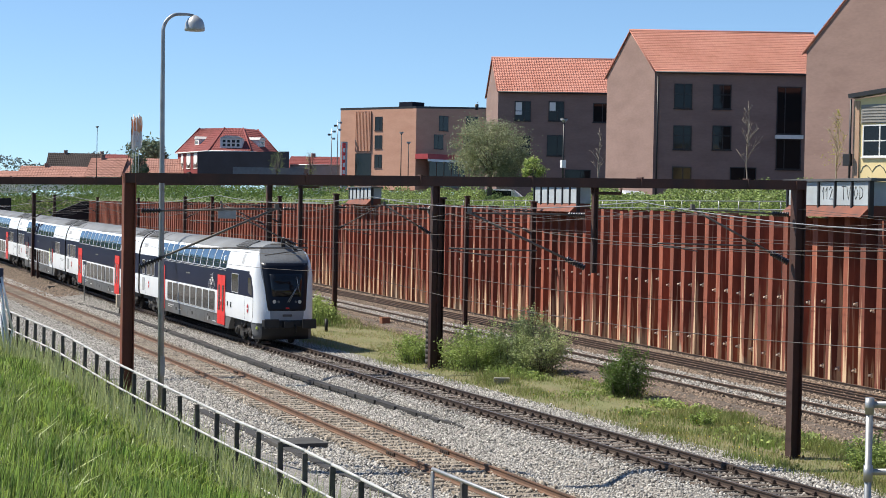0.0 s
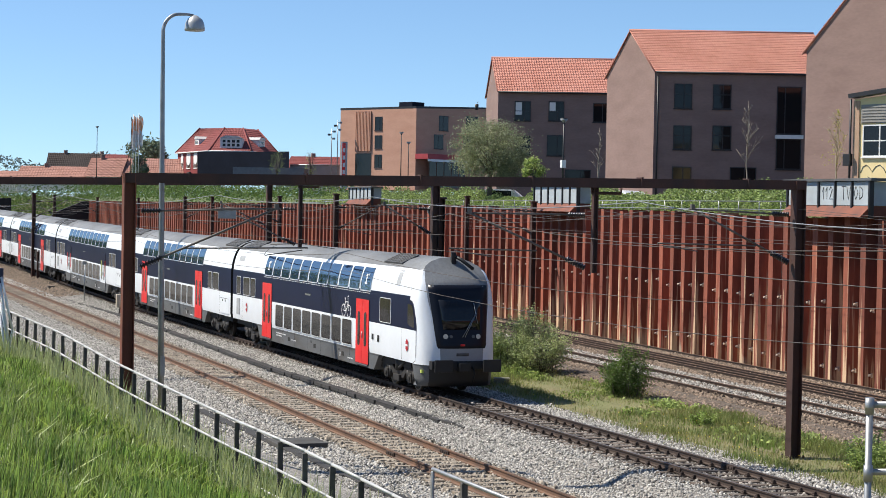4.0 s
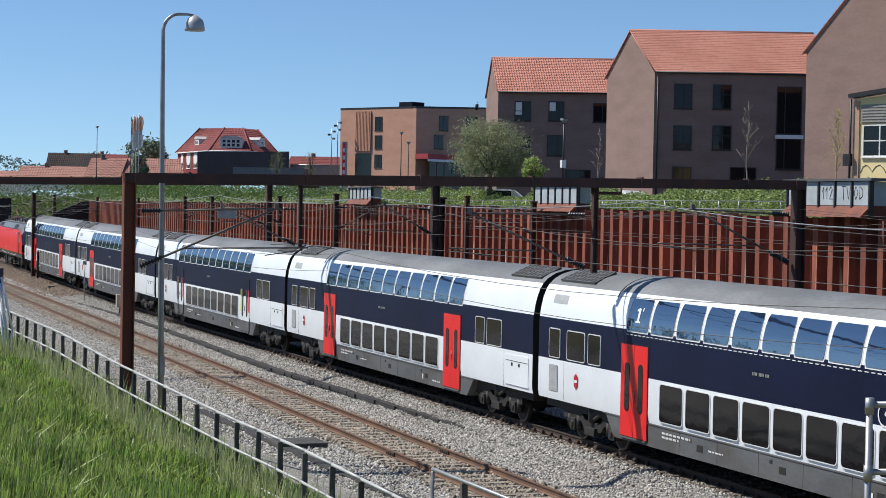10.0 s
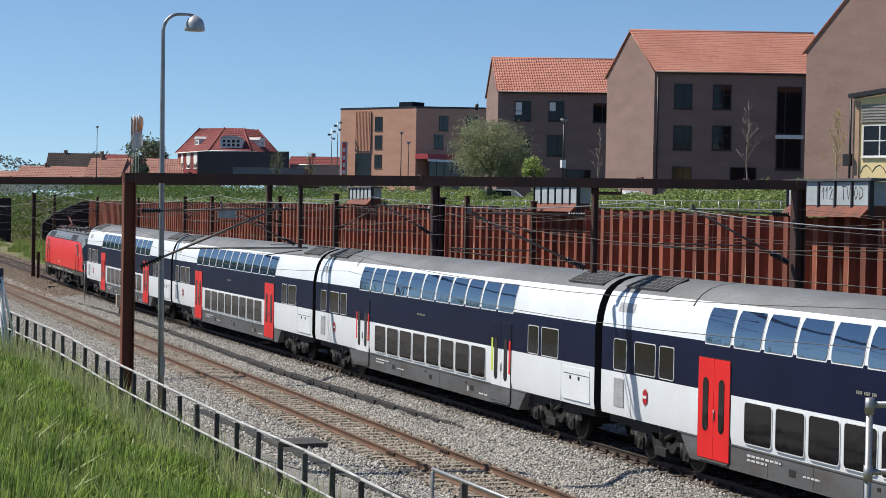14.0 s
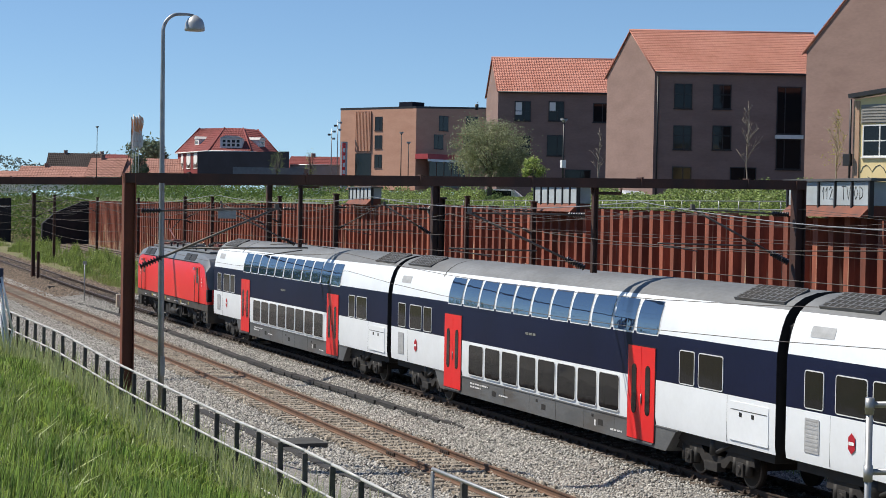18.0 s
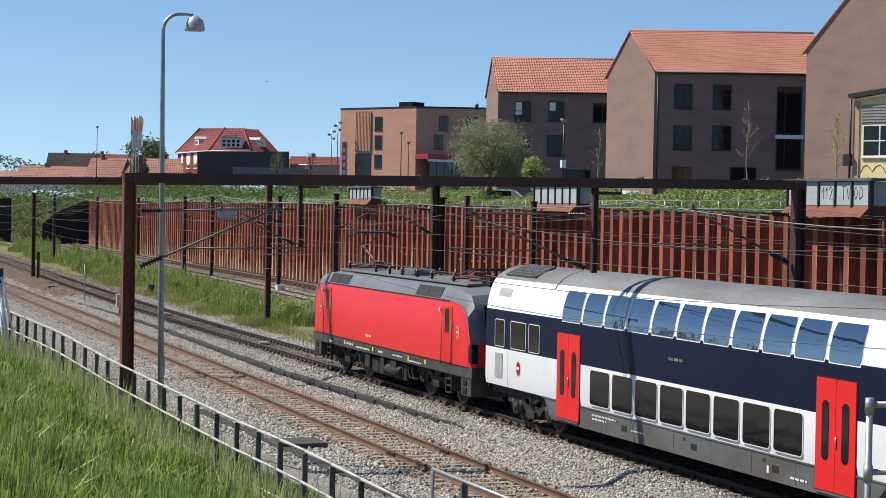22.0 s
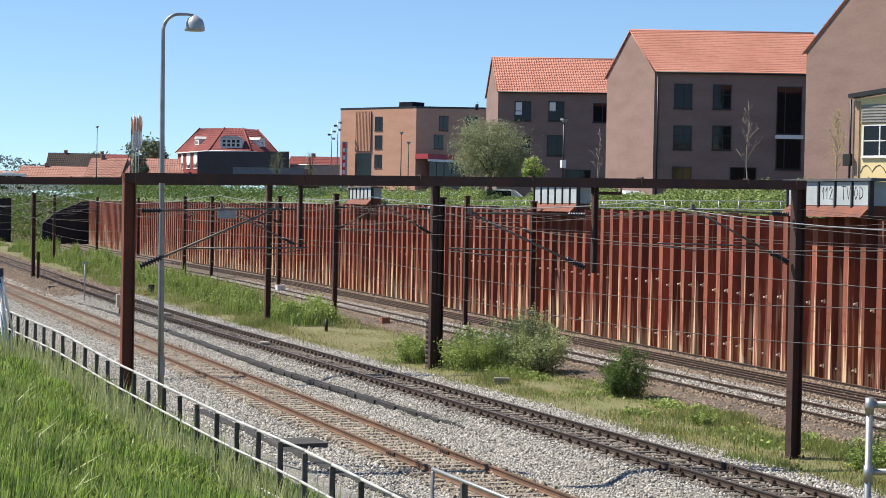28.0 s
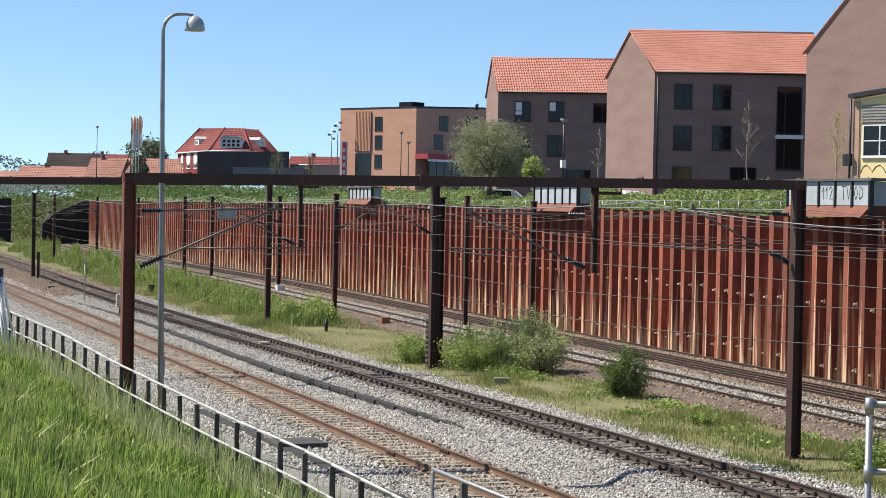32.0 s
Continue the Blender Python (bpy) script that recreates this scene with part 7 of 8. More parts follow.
def coach(label, first=False, cab=False, doors=(0, 0), extra=0):
    """A double-deck coach; u runs forward from the middle of the rear gap."""
    c = thing("railway_coach", label, "train coach", "coaches of the train")
    end = PITCH - GAP if not cab else 25.2
    coach_body(GAP, end, c)
    # skirt between the bogies
    bm = prism([(-1.375, 0.46), (-1.375, 1.04), (1.375, 1.04), (1.375, 0.46)], 4.7, 21.9)
    for v in bm.verts:
        if v.co.z < 0.5:
            v.co.x += 0.55 if v.co.x < 10 else -0.55
    part("skirt", bm, M["skirt"], c, "dirty grey skirt panel")
    part("underframe", box((GAP + 0.2, -1.2, 0.80), (end - 0.3, 1.2, 1.06), bevel=0.02), M["under"], c)
    for k, u in enumerate((7.0, 8.9, 10.8, 12.7, 14.6, 16.5, 18.4)):
        part("skirt_seam", box((u, -1.378, 0.50), (u + 0.012, -1.37, 1.03)), M["under"], c)
        if k % 2:
            part("skirt_latch", box((u + 0.5, -1.384, 0.84), (u + 0.62, -1.37, 0.92), bevel=0.006), M["under"], c)
            part("skirt_grille", box((u + 0.9, -1.381, 0.66), (u + 1.2, -1.37, 0.82), bevel=0.006), M["under"], c)
    part("sole_bar", box((4.6, -1.395, 1.015), (22.0, -1.36, 1.05), bevel=0.006), M["skirt"], c)
    for u in (2.0, 24.4):
        part("body_seam", box((u, -1.393, 1.08), (u + 0.006, -1.386, 2.16)), M["skirt"], c)
    bogie(3.4, c)
    bogie(23.4, c)
    for k in range(11):
        a = 5.82 + k * (15.1 / 11)
        w = part("upper_window", curved_pane(a + 0.085, a + 15.1 / 11 - 0.085, 3.30, 4.12, 0.022, 9, 0.035), M["pane_up"], c, "dark blue curved upper deck window", True)
        w.data.set_sharp_from_angle(angle=radians(35))
        part("window_frame", curved_pane(a + 0.045, a + 15.1 / 11 - 0.045, 3.255, 4.155, 0.006, 9, 0.035), M["frame_al"], w)
    if first:
        rib = bmesh.new()
        for k in range(64):
            a = 5.9 + k * 0.234
            add_box(rib, (a, -1.400, 3.186), (a + 0.14, -1.37, 3.205))
        part("gutter_strip", rib, M["bar_white"], c)["kind"] = "stuff"
    for k in range(8):
        a = 7.78 + k * (11.0 / 8)
        flat_window("lower_window", a + 0.09, a + 11.0 / 8 - 0.09, 1.16, 2.08, c, 0.09)
    for a, b in ((1.0, 1.72), (2.22, 3.36), (3.6, 4.36)):
        flat_window("end_window", a, b, 2.24, 3.02, c)
    g = part("grille", box((1.02, -1.41, 1.28), (1.6, -1.36, 2.0), bevel=0.008), M["grille_grey"], c, "pale grey louvred grille")
    for z in np.arange(1.34, 1.98, 0.09):
        part("louvre", box((1.06, -1.416, z), (1.56, -1.40, z + 0.05)), M["grille_grey"], g)
    part("upper_vent", curved_pane(1.0, 1.95, 3.74, 3.98, 0.008, 5, 0.02), M["grille_grey"], c)
    train_door(5.66, c, doors[0], ("red", "red"))
    train_door(19.22, c, doors[1], ("lime", "red"))
    logo(2.85, 1.68, c)
    roof_grille(0.9, 3.1, c)
    bars([(8.0, 0.86, 1.5, 0.05), (8.0, 0.76, 0.9, 0.05), (10.4, 0.72, 0.7, 0.04), (17.2, 0.62, 0.12, 0.16), (18.2, 0.62, 0.7, 0.05)], c, -1.385, M["bar_white"])
    bars([(12.4, 2.72, 0.75, 0.07)], c, -1.4, M["dull_letter"], "name_lettering")
    part("roof_joint", prism([(-w - 0.012, z) for w, z in HALF[7:]] + [(w + 0.012, z) for w, z in HALF[-2:6:-1]], 4.9, 4.96), M["under"], c)
    if not cab:
        for a, b in ((22.05, 22.78), (23.02, 24.18)):
            flat_window("end_window", a, b, 2.22, 3.0, c)
        p = part("equipment_panel", rounded_panel(24.55, 26.3, 1.16, 2.05, -1.404, 0.03, 0.03), M["white"], c)
        for u in (25.0, 25.55):
            part("panel_lock", rounded_panel(u, u + 0.12, 1.72, 1.82, -1.41, 0.01, 0.02), M["rubber"], p)
        part("panel_seam", rounded_panel(24.6, 26.25, 1.86, 1.88, -1.409, 0.01, 0.005), M["skirt"], p)
        roof_grille(24.0, 26.2, c)
        part("gangway", prism([(-1.1, 1.1), (-1.1, 3.9), (-0.6, 4.2), (0.6, 4.2), (1.1, 3.9), (1.1, 1.1)], PITCH - GAP, PITCH + GAP), M["rubber"], c, "black rubber gangway bellows")
    if first:
        for k in (0, 10):
            first_class_mark(5.82 + (k + 0.5) * 15.1 / 11, 3.72, c)
    return c


M["lime"] = mat("lime_yellow_paint", (0.62, 0.72, 0.08), 0.5, amount=0.1)


NOSE = 25.75


def nose_point(frac, z, out=0.0):
    """A point of the driving end: frac of the half width, at a height; the plan is a rounded box that shortens towards the roof."""
    w = width_at(max(z, 1.25))
    reach = float(np.interp(z, [0.3, 1.0, 1.7, 2.7, 3.72, 3.86, 4.0, 4.1, 4.24, 4.38, 4.52, 4.62, 4.66], [0.80, 0.96, 0.95, 0.74, 0.47, 0.36, 0.20, 0.08, -0.08, -0.24, -0.38, -0.48, -0.52]))
    k = min(abs(frac), 1.0)
    bow = 1.0 if reach < 0 else max(0.0, 1 - k ** 2.6) ** (1 / 2.6)
    return Vector((NOSE + reach * bow + out, frac * w, z))


def nose_patch(zs, half, out, steps=8, depth=0.04):
    """A plate on the curved front; half(z) gives its half width."""
    bm = bmesh.new()
    rows = []
    for z in zs:
        row = []
        for i in range(steps + 1):
            y = -half(z) + 2 * half(z) * i / steps
            row.append(bm.verts.new(nose_point(y / width_at(max(z, 1.25)), z, out)))
        rows.append(row)
    for a, b in zip(rows, rows[1:]):
        for i in range(steps):
            bm.faces.new((a[i], a[i + 1], b[i + 1], b[i])).smooth = True
    geo = bmesh.ops.extrude_face_region(bm, geom=list(bm.faces))
    for v in geo["geom"]:
        if isinstance(v, bmesh.types.BMVert):
            v.co.x -= depth
    bmesh.ops.recalc_face_normals(bm, faces=bm.faces)
    return bm


def cab_nose(c):
    """The driving end: white sides that wrap round into a grey front with a black lamp and windscreen panel."""
    zs = [1.04, 1.15, 1.25, 1.5, 1.7, 2.17, 2.7, 3.2, 3.45, 3.72, 3.86, 4.0, 4.10, 4.24, 4.38, 4.52, 4.62, 4.66]
    bm = bmesh.new()
    rows = []
    for z in zs:
        edge = float(np.interp(z, [1.0, 1.7, 4.24], [0.54, 0.57, 0.94]))
        half = [1.0, 1.0 - (1 - edge) * 0.12, 1.0 - (1 - edge) * 0.35, 1.0 - (1 - edge) * 0.7, edge, edge * 0.8, edge * 0.55, edge * 0.28, 0.0]
        fr = [-k for k in half] + half[-2::-1]
        row = [bm.verts.new(nose_point(k, z)) for k in fr]
        w = width_at(max(z, 1.25)) if z > 1.2 else width_at(z)
        row = [bm.verts.new((25.2, -w, z))] + row + [bm.verts.new((25.2, w, z))]
        rows.append(row)
    n = len(rows[0])
    for a, b, z in zip(rows, rows[1:], zs):
        for i in range(n - 1):
            f = bm.faces.new((a[i], a[i + 1], b[i + 1], b[i]))
            f.smooth = True
            f.material_index = 0 if (i < 5 or i > n - 7) and z < 4.2 else 1
            if z >= 4.2 or (z >= 3.72 and 5 <= i <= n - 7):
                f.material_index = 2
    bm.faces.new(rows[0])
    bmesh.ops.recalc_face_normals(bm, faces=bm.faces)
    nose = part("nose", bm, [M["white"], M["nosegrey"], M["roof"]], c, "driving cab end with white sides and grey front")
    nose.data.set_sharp_from_angle(angle=radians(38))
    part("lamp_band", nose_patch([1.62, 1.72, 2.2, 2.7, 3.2, 3.55, 3.74], lambda z: float(np.interp(z, [1.6, 1.75, 3.7, 3.8], [0.84, 0.90, 1.08, 1.06])), 0.012), M["screenband"], nose, "black lamp and windscreen panel")
    part("windscreen", nose_patch([2.25, 2.6, 2.95, 3.25], lambda z: float(np.interp(z, [2.25, 3.25], [0.66, 0.76])), 0.022), M["pane"], nose)
    for s in (-1, 1):
        p = nose_point(s * 0.58 / 1.39, 2.02, -0.03)
        part("headlight", tube(p, p + Vector((0.07, s * 0.01, 0)), 0.085, 0.08, 14), M["lamp_glass"], nose, "round headlight")
        p = nose_point(s * 0.40 / 1.39, 2.02, -0.03)
        part("tail_light", tube(p, p + Vector((0.06, 0, 0)), 0.06, 0.055, 12), M["skirt"], nose)
    wp = bmesh.new()
    add_tube(wp, nose_point(0.0, 2.0, 0.05), nose_point(0.36, 2.75, 0.06), 0.012)
    add_tube(wp, nose_point(0.06, 2.0, 0.05), nose_point(0.40, 2.8, 0.06), 0.012)
    add_tube(wp, nose_point(0.42, 2.45, 0.05), nose_point(0.34, 3.15, 0.06), 0.014)
    part("wiper", wp, M["galv"], nose)
    part("badge", nose_patch([1.70, 1.77], lambda z: 0.08, 0.028, 2), M["red"], nose)
    part("number_bar", nose_patch([1.36, 1.46], lambda z: 0.22, 0.006, 4, 0.02), M["skirt"], nose)
    # rounded spoiler below the floor; the shadow over its middle is put in as black
    bm = bmesh.new()
    rows = []
    for z, drop in ((0.32, 0.10), (0.55, 0.03), (1.03, 0.0)):
        row = []
        for k in (-1, -0.97, -0.9, -0.8, -0.62, -0.3, 0.3, 0.62, 0.8, 0.9, 0.97, 1):
            q = nose_point(k, 1.0, -0.04 - drop)
            row.append(bm.verts.new((q.x, q.y * 0.975, z)))
        back = 25.95 if z < 0.4 else (25.7 if z < 0.6 else 25.45)
        row = [bm.verts.new((back, -1.355, z))] + row + [bm.verts.new((back, 1.355, z))]
        rows.append(row)
    for a, b in zip(rows, rows[1:]):
        for i in range(len(a) - 1):
            f = bm.faces.new((a[i], a[i + 1], b[i + 1], b[i]))
            f.smooth = True
            f.material_index = 1 if 4 <= i <= 8 else 0
    bm.faces.new(rows[0])
    bmesh.ops.recalc_face_normals(bm, faces=bm.faces)
    part("front_spoiler", bm, [M["skirt"], M["rubber"]], c, "grimy grey front spoiler with its shadowed middle coloured black")
    # black here also paints in the shadow under the nose
    part("bumper_beam", box((25.9, -1.1, 0.9), (26.72, 1.1, 1.2), bevel=0.04), M["rubber"], c)
    for s in (-1, 1):
        b = part("buffer", tube((26.55, s * 0.87, 1.07), (27.22, s * 0.87, 1.07), 0.14, 0.12, 12), M["skirt"], c)
        part("buffer_plate", box((27.2, s * 0.87 - 0.32, 0.86), (27.28, s * 0.87 + 0.32, 1.28), bevel=0.03), M["rubber"], b)
    # coupler blackened like the beam, for the shadow around it
    part("coupler", box((26.5, -0.2, 0.85), (27.0, 0.2, 1.15), bevel=0.04), M["rubber"], c)
    part("brake_hose", path_tube([(26.7, 0.35, 1.0), (26.95, 0.36, 0.8), (26.9, 0.3, 0.5)], 0.03), M["rubber"], c)
    horn = part("roof_horn", box((25.3, 0.02, 4.4), (25.46, 0.18, 4.84), bevel=0.03), M["rubber"], c, "black roof horn")
    part("horn_bell", path_tube([(25.35, 0.12, 4.72), (25.6, 0.3, 4.6), (25.95, 0.62, 4.28)], 0.06), M["rubber"], horn)
    part("cab_door_seam", path_tube([(25.87, -1.388, 2.17), (25.86, -1.388, 1.3), (25.80, -1.388, 1.12), (25.6, -1.388, 1.06)], 0.008), M["skirt"], c)
    part("lime_tag", box((26.1, -1.30, 0.76), (26.24, -1.18, 0.87), bevel=0.01), M["tag_lime"], c, "small lime tag")
    # slanted front end of the navy band
    for y, flip in ((-1.395, 1), (1.395, -1)):
        bm = bmesh.new()
        pts = [(25.19, 2.17), (25.87, 2.17), (25.86, 2.35), (25.80, 2.62), (25.70, 2.88), (25.58, 3.06), (25.42, 3.16), (25.19, 3.20)]
        fr = [bm.verts.new((u, y, z)) for u, z in pts]
        bk = [bm.verts.new((u, y + 0.03 * flip, z)) for u, z in pts]
        bm.faces.new(fr)
        for i in range(len(pts)):
            bm.faces.new((fr[i], bk[i], bk[(i + 1) % len(pts)], fr[(i + 1) % len(pts)]))
        bmesh.ops.recalc_face_normals(bm, faces=bm.faces)
        part("band_end", bm, M["navy"], c)
    # side of the cab
    flat_window("cab_window", 22.0, 23.2, 2.26, 3.1, c)
    bm = bmesh.new()
    pts = [(25.0, 2.38), (25.2, 2.3), (25.72, 2.24), (25.66, 2.62), (25.55, 2.88), (25.42, 3.02), (25.0, 3.04)]
    fr = [bm.verts.new((u, -1.404, z)) for u, z in pts]
    bk = [bm.verts.new((u, -1.38, z)) for u, z in pts]
    bm.faces.new(fr)
    for i in range(len(pts)):
        bm.faces.new((fr[i], bk[i], bk[(i + 1) % len(pts)], fr[(i + 1) % len(pts)]))
    bmesh.ops.recalc_face_normals(bm, faces=bm.faces)
    part("cab_quarter_window", bm, M["pane"], c)
    logo(25.0, 1.62, c)
    roof_grille(21.3, 23.2, c)
    part("upper_vent", curved_pane(23.55, 23.95, 3.62, 4.16, 0.008, 5, 0.02), M["grille_grey"], c)
    bicycle_sign(18.0, 2.52, c)
    bars([(21.1, 1.55, 0.28, 0.2), (21.75, 1.5, 0.3, 0.24)], c, -1.4, M["rubber"])


M["nosegrey"] = mat("cab_grey_paint", (0.30, 0.31, 0.325), 0.4, amount=0.15, size=1.0)
M["tag_lime"] = mat("lime_tag_paint", (0.5, 0.6, 0.12), 0.6, amount=0.1)
M["screenband"] = mat("black_glossy_panel", (0.010, 0.012, 0.02), 0.3, amount=0.2, spec=0.2)


M["loco_frame"] = mat("grimy_loco_frame", (0.062, 0.056, 0.05), 0.7, amount=0.4, size=0.6, stain=(0.10, 0.085, 0.06), stain_size=0.5)
M["roofgear"] = mat("sooty_roof_gear", (0.055, 0.042, 0.038), 0.6, 0.2, amount=0.4, size=0.4)
M["panto_red"] = mat("red_brown_pantograph_paint", (0.20, 0.06, 0.05), 0.6, amount=0.3, size=0.3)
M["tag_yellow"] = mat("yellow_tag", (0.7, 0.6, 0.12), 0.6, amount=0.1)


def locomotive():
    c = thing("electric_locomotive", "bright red electric locomotive with grey roof and frame", "locomotive")
    L = 18.98
    a, b = 0.75, L - 0.75
    # body: lower red box with cab ends that slope above the waist
    def ring(u, w, zt, zs, zb=1.38):
        return [Vector((u, -w, zb)), Vector((u, -w, zs)), Vector((u, -w + 0.22, zt)), Vector((u, 0, zt + 0.12)), Vector((u, w - 0.22, zt)), Vector((u, w, zs)), Vector((u, w, zb))]
    bm = bmesh.new()
    stations = [(a, 1.34, 2.15, 2.05), (a + 0.1, 1.46, 2.45, 2.3), (a + 0.3, 1.5, 3.25, 2.95), (a + 0.6, 1.5, 3.6, 3.28), (a + 1.9, 1.5, 3.78, 3.38), (b - 1.9, 1.5, 3.78, 3.38),
                (b - 0.6, 1.5, 3.6, 3.28), (b - 0.3, 1.5, 3.25, 2.95), (b - 0.1, 1.46, 2.45, 2.3), (b, 1.34, 2.15, 2.05)]
    rings = [[bm.verts.new(p) for p in ring(u, w, zt, zs)] for u, w, zt, zs in stations]
    for j, (p, q) in enumerate(zip(rings, rings[1:])):
        for i in range(6):
            f = bm.faces.new((p[i], p[i + 1], q[i + 1], q[i]))
            f.material_index = 0 if i in (0, 5) else 1
    bm.faces.new(rings[0][::-1])
    bm.faces.new(rings[-1])
    bmesh.ops.recalc_face_normals(bm, faces=bm.faces)
    body = part("body", bm, [M["loco_red"], M["loco_grey"]], c, "bright red body with grey sloping roof edge", True)
    body.data.set_sharp_from_angle(angle=radians(36))
    for e in (-1, 1):
        end = b if e > 0 else a
        bm = bmesh.new()
        for y0, y1 in ((-1.0, -0.04), (0.04, 1.0)):
            bm.faces.new([bm.verts.new((end - e * q, y, z)) for q, y, z in ((0.06, y0, 2.62), (0.06, y1, 2.62), (0.22, y1, 3.32), (0.22, y0, 3.32))])
        part("windscreen", bm, M["screenband"], c)
    # grey wedge that sweeps down the cab side
    for e in (0, 1):
        bm = bmesh.new()
        pts = [(1.9, 3.38), (0.6, 3.28), (0.30, 2.95), (0.11, 2.3), (0.11, 1.95), (0.19, 2.3), (0.44, 2.92), (0.66, 3.17), (1.0, 3.29)]
        f = [bm.verts.new((a + u if e == 0 else b - u, -1.512, z)) for u, z in pts]
        bm.faces.new(f)
        bmesh.ops.recalc_face_normals(bm, faces=bm.faces)
        part("cab_edge", bm, M["loco_grey"], c, "grey sweep along the cab edge")
        u = a + 2.1 if e == 0 else b - 2.08
        d = part("cab_door", rounded_panel(u - 0.4, u + 0.4, 1.4, 3.2, -1.515, 0.03, 0.03), M["loco_red"], c)
        part("door_window", rounded_panel(u - 0.24, u + 0.12, 2.35, 3.12, -1.522, 0.02, 0.06), M["pane"], d)
        for s in (-0.46, 0.46):
            part("handrail", tube((u + s, -1.56, 1.3), (u + s, -1.56, 2.75), 0.018), M["arm"], d)
        part("mirror_camera", box((u - 0.58, -1.62, 3.0), (u - 0.5, -1.5, 3.14), bevel=0.01), M["bar_white"], c)
        logo(u + (0.9 if e else -1.0), 2.42, c, -1.516, ring=True)
        uu = a + 0.25 if e == 0 else b - 0.25
        part("headlight", box((uu - 0.22, -1.49, 1.5), (uu + 0.27, -1.25, 2.12), bevel=0.06), M["screenband"], c)
        lad = part("step_ladder", box((u - 0.25, -1.47, 0.40), (u + 0.25, -1.33, 0.44)), M["gear"], c)
        for z in (0.62, 0.84):
            part("rung", box((u - 0.25, -1.46, z), (u + 0.25, -1.36, z + 0.04)), M["gear"], lad)
        for s in (-0.25, 0.25):
            part("ladder_rail", box((u + s - 0.025, -1.45, 0.40), (u + s + 0.025, -1.37, 1.04)), M["gear"], lad)
        v = b - 0.55 if e else a + 0.55
        sp = part("rail_guard", box((v - 0.45, -1.44, 0.45), (v + 0.45, 1.44, 1.04), bevel=0.06), M["loco_frame"], c, "grimy grey rail guard under the cab")
        for z in (0.55, 0.8):
            part("shunting_step", box((v - 0.25, -1.475, z), (v + 0.1, -1.43, z + 0.16), bevel=0.02), M["rubber"], sp)
    part("frame", box((a - 0.02, -1.47, 1.02), (b + 0.02, 1.47, 1.38), bevel=0.03), M["loco_frame"], c, "grimy grey underframe with small markings")
    bars([(5.2, 1.16, 0.8, 0.08), (6.4, 1.12, 1.6, 0.06), (9.0, 1.14, 0.5, 0.08), (10.6, 1.16, 1.0, 0.05), (12.2, 1.1, 1.4, 0.05), (3.0, 1.1, 0.4, 0.07)], c, -1.475, M["bar_white"])
    bars([(7.6, 1.62, 0.6, 0.085)], c, -1.506, M["bar_white"], "number_bar")
    for u in (4.6, L - 4.6):
        bogie(u, c, 0.625, 1.5)
    tanks = part("equipment_case", box((7.2, -1.3, 0.35), (11.6, 1.3, 0.92), bevel=0.06), M["under"], c)
    for u in (4.9, 8.3, 12.2, 13.9):
        part("yellow_tag", rounded_panel(u, u + 0.12, 1.14, 1.28, -1.478, 0.01, 0.01), M["tag_yellow"], c)
    for u in (4.3, 8.0, 8.45, 12.6, 12.95):
        part("frame_hole", rounded_panel(u, u + 0.16, 1.1, 1.26, -1.477, 0.01, 0.07), M["rubber"], c)
    for u, w in ((7.3, 0.55), (9.1, 0.4), (10.2, 0.6)):
        part("valve_box", box((u, -1.42, 0.5), (u + w, -1.28, 0.98), bevel=0.03), M["gear"], tanks)
    part("air_tank", tube((9.6, -1.28, 0.62), (11.2, -1.28, 0.62), 0.17, 0.17, 14), M["gear"], tanks)
    for u in (6.4, 11.9, 12.3):
        part("cable_loop", path_tube([(u, -1.3, 1.05), (u + 0.06, -1.36, 0.75), (u + 0.2, -1.34, 0.5), (u + 0.4, -1.2, 0.55)], 0.025), M["gear"], tanks)
    for u in (7.7, 9.2, 10.4):
        part("case_door", rounded_panel(u, u + 0.9, 0.42, 0.86, -1.325, 0.03, 0.03), M["under"], tanks)
    # air intakes along the roof edge
    for u in (2.9, 4.15, 12.9, 14.15):
        g = bmesh.new()
        add_box(g, (0, -0.02, -0.19), (1.15, 0.03, 0.19), m=Matrix.Translation((u, -1.385, 3.59)) @ Matrix.Rotation(radians(-28), 4, "X"))
        part("air_intake", g, M["rubber"], c)
    gut = bmesh.new()
    for k in range(52):
        u = 2.7 + k * 0.262
        add_box(gut, (u, -1.515, 3.35), (u + 0.2, -1.49, 3.39))
    part("gutter_strip", gut, M["rubber"], c)["kind"] = "stuff"
    # roof gear and folded pantographs
    rg = part("roof_walk", box((2.6, -0.95, 3.86), (L - 2.6, 0.95, 3.93), bevel=0.02), M["roof"], c)
    for u in (3.2, 6.4, 8.0, 9.4, 11.0, 12.5, 14.6):
        for y in (-0.75, 0.7):
            i = bmesh.new()
            add_tube(i, (u, y, 3.9), (u, y, 4.2), 0.05, 0.04, 8)
            for z in (3.98, 4.05, 4.12):
                add_tube(i, (u, y, z), (u, y, z + 0.025), 0.095, 0.095, 10)
            part("roof_insulator", i, M["insul"], c)
    part("roof_cable", path_tube([(3.2, -0.75, 4.2), (6.4, -0.75, 4.22), (8.0, -0.75, 4.2), (9.4, -0.6, 4.25), (12.5, -0.75, 4.2), (15.6, -0.7, 4.2)], 0.022), M["roofgear"], c)
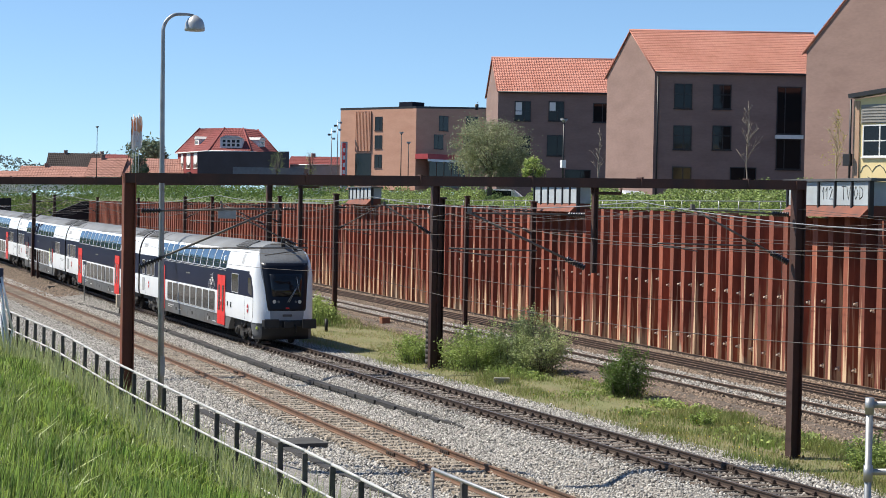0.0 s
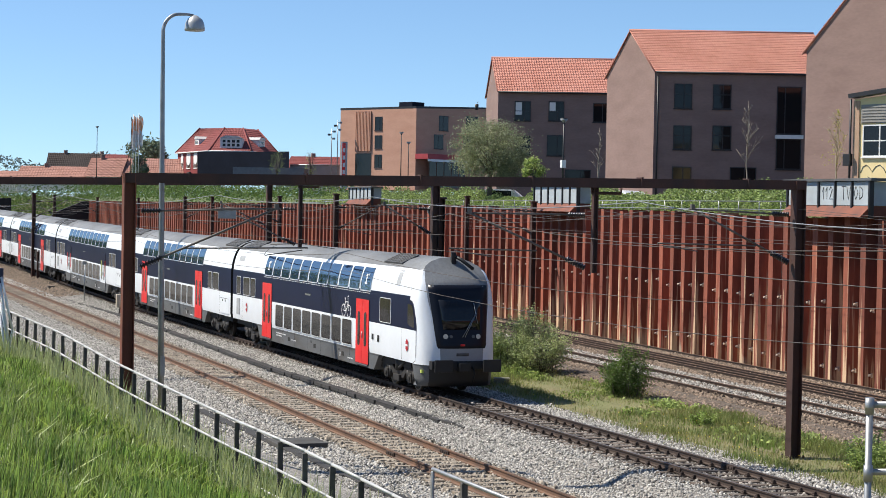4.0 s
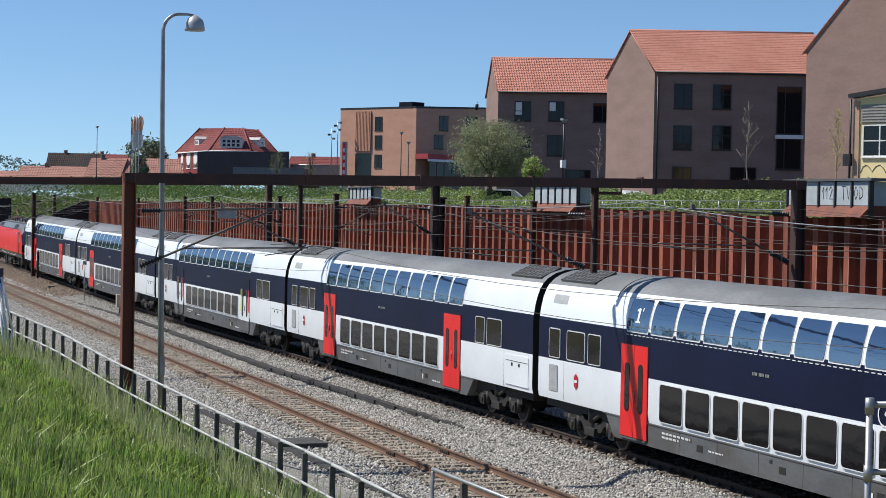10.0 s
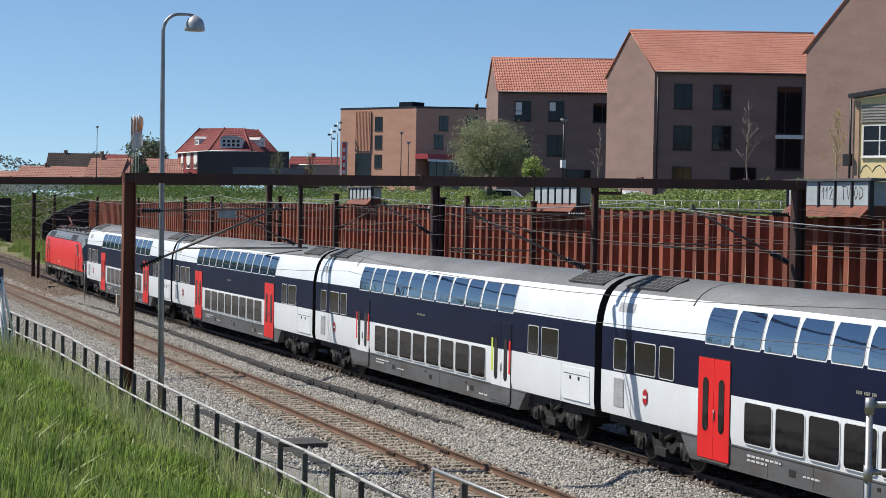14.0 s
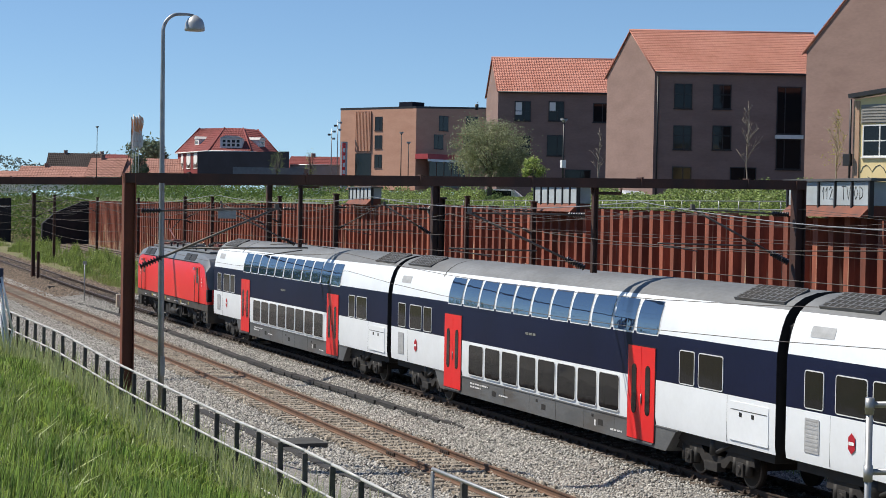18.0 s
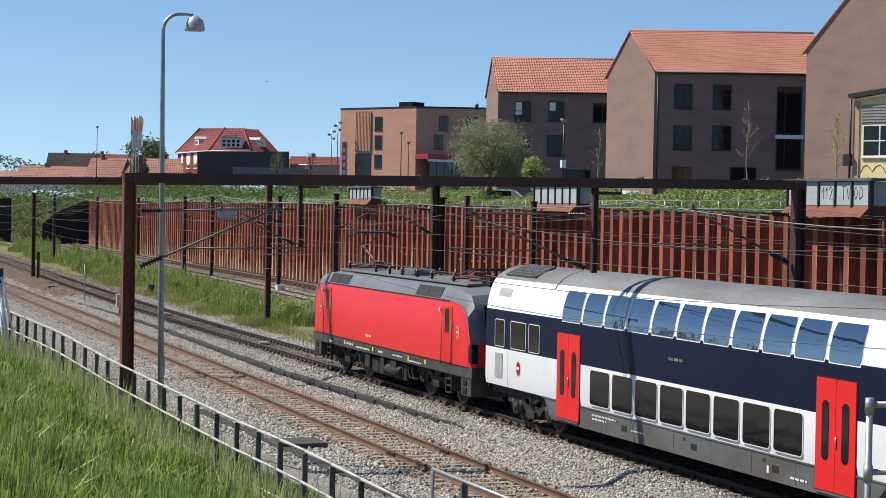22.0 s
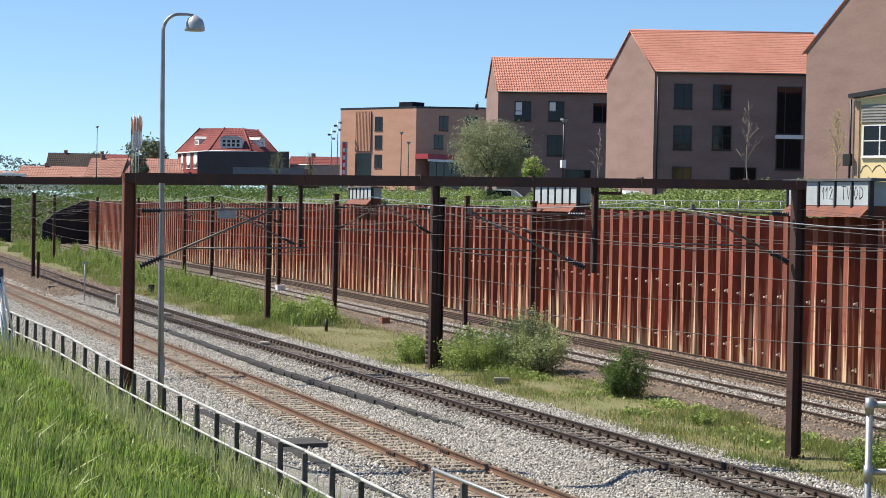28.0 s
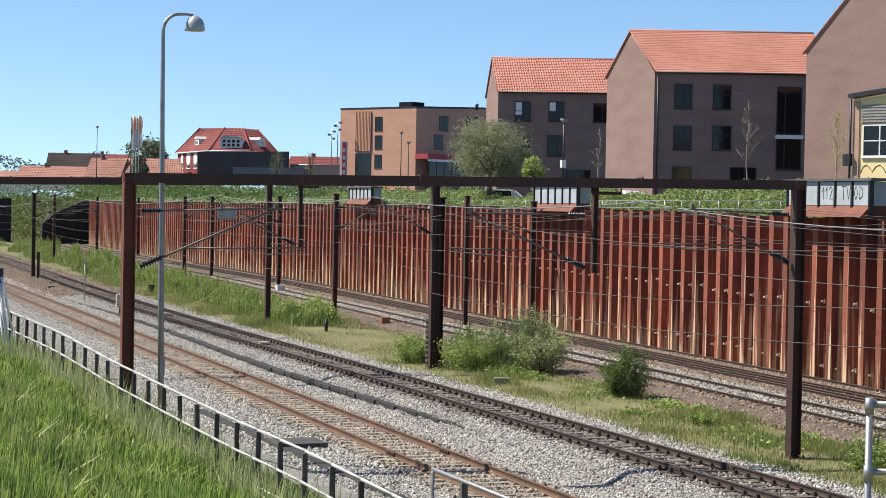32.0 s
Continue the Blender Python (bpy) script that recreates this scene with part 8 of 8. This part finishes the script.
    for u, s in ((3.6, 1), (L - 3.6, -1)):
        p = part("pantograph", path_tube([(u - s * 0.9, -0.4, 4.12), (u + s * 0.9, -0.4, 4.12), (u + s * 0.9, 0.4, 4.12), (u - s * 0.9, 0.4, 4.12), (u - s * 0.9, -0.4, 4.12)], 0.035), M["roofgear"], c,
                 "raised pantograph" if s > 0 else "folded pantograph")
        for q in (-0.7, 0.7):
            part("base_rail", tube((u + q, -0.75, 4.05), (u + q, 0.75, 4.05), 0.045), M["panto_red"], p, "reddish brown base rail")
        part("drive_unit", box((u + s * 0.3, -0.22, 4.0), (u + s * 0.9, 0.22, 4.26), bevel=0.04), M["panto_red"], p)
        # the rear one stands against the contact wire, the front one lies folded
        knee, head = ((u - 1.15, 4.80), (u + 0.1, 5.33)) if s > 0 else ((u - 0.95, 4.3), (u + 0.7, 4.36))
        part("lower_arm", tube((u + s * 0.6, 0, 4.2), (knee[0], 0, knee[1]), 0.055, 0.04), M["panto_red"], p)
        part("steering_rod", tube((u + s * 0.25, 0.12, 4.16), (knee[0] - 0.1, 0.1, knee[1] - 0.08), 0.018), M["galv"], p)
        for y in (-0.28, 0.28):
            part("upper_arm", tube((knee[0], y * 0.4, knee[1]), (head[0], y, head[1]), 0.024), M["roofgear"], p)
        for q in (-0.2, 0.2):
            part("collector_head", path_tube([(head[0] + q, -0.95, head[1] - 0.14), (head[0] + q, -0.62, head[1] + 0.03), (head[0] + q, 0.62, head[1] + 0.03), (head[0] + q, 0.95, head[1] - 0.14)], 0.028), M["rubber"], p)
    part("roof_box", box((L / 2 - 1.2, -0.4, 3.9), (L / 2 + 0.2, 0.4, 4.15), bevel=0.04), M["roof"], c)
    part("roof_unit", box((L - 3.0, -0.3, 3.9), (L - 2.3, 0.1, 4.1), bevel=0.03), M["roofgear"], c)
    for s, u in ((-1, a), (1, b)):
        for y in (-0.87, 0.87):
            bf = part("buffer", tube((u, y, 1.05), (u + s * 0.6, y, 1.05), 0.14, 0.12, 12), M["under"], c)
            part("buffer_plate", box((u + s * 0.64 - 0.04, y - 0.28, 0.86), (u + s * 0.64 + 0.04, y + 0.28, 1.24), bevel=0.02), M["under"], bf)
    return c


coach_1 = coach("white and navy double-deck driving coach with first class and bicycle signs", first=True, cab=True)
cab_nose(coach_1)
coach_2 = coach("white and navy double-deck coach with closed red doors")
coach_3 = coach("white and navy double-deck coach with dark doors and coloured stripes", doors=(1, 1))
coach_4 = coach("white and navy double-deck coach with closed red doors")
coach_5 = coach("white and navy double-deck coach coupled to the red locomotive")
loco = locomotive()


# ---- what moves ----
WAY = [(0, -88.2), (1, -82.49), (2, -76.95), (3, -71.61), (4, -66.2), (5, -60.75), (6, -55.01), (7, -49.13), (8, -43.03), (9, -36.67), (10, -30.01), (11, -22.86),
       (12, -15.32), (13, -7.42), (14, 1.01), (15, 9.80), (16, 18.83), (17, 28.05), (18, 37.24), (19, 46.34), (20, 55.33), (21, 64.22), (22, 73.09), (23, 81.83),
       (24, 90.5), (25, 98.96), (26, 107.3), (27, 115.5), (28, 123.6), (29, 131.6), (30, 139.6), (31, 147.6), (32, 155.5)]


def on_track(x, length):
    """Pose of a vehicle whose rear gap is at x, standing with both ends on the track."""
    a, b = Vector((x, track_y(x), track_z(x))), Vector((x + length, track_y(x + length), track_z(x + length)))
    d = (b - a).normalized()
    return Matrix.Translation(a) @ Vector((1, 0, 0)).rotation_difference(d).to_matrix().to_4x4()


def motions():
    for k, c in enumerate((coach_1, coach_2, coach_3, coach_4, coach_5)):
        walk(c, [(t, on_track(s - 19.25 - PITCH * k, PITCH)) for t, s in WAY])
    # the bus rolls down the road and dips behind the bank
    walk(town_bus, [(t, Matrix.Translation((x, y, z)) @ Matrix.Rotation(radians(-20), 4, "Z")) for t, x, y, z in
                    ((0.0, -369.0, 4.0, 8.1), (24.0, -368.0, 6.0, 8.1), (26.0, -354.5, 37.5, 8.4), (28.0, -351.5, 44.9, 8.4), (29.0, -350.3, 48.2, 8.4), (29.6, -349.6, 50.2, 6.4), (32.0, -346.5, 58.0, 5.6))])
    walk(insect, [(t, Matrix.Translation(q)) for t, q in
                  ((0.0, (-9.0, 9.5, 7.3)), (20.6, (-9.2, 9.0, 7.3)), (21.6, (-11.3, 4.1, 7.05)), (22.0, (-11.67, 3.09, 7.13)), (22.2, (-11.79, 2.76, 7.16)), (22.4, (-11.72, 2.96, 7.3)),
                   (22.6, (-11.48, 3.63, 7.52)), (22.8, (-11.06, 4.78, 7.44)), (23.2, (-10.2, 7.0, 7.2)), (24.0, (-9.0, 9.6, 7.3)), (32.0, (-9.0, 9.5, 7.3)))])
    rng = random.Random(17)
    for f in FLAGS:
        base = rng.uniform(-20, 20)
        walk(f, [(t * 0.8, Matrix.Rotation(radians(base + rng.uniform(-38, 38)), 4, "Z")) for t in range(41)])
    walk(loco, [(t, on_track(s - 19.25 - PITCH * 4 - 18.98, 18.98)) for t, s in WAY])


motions()
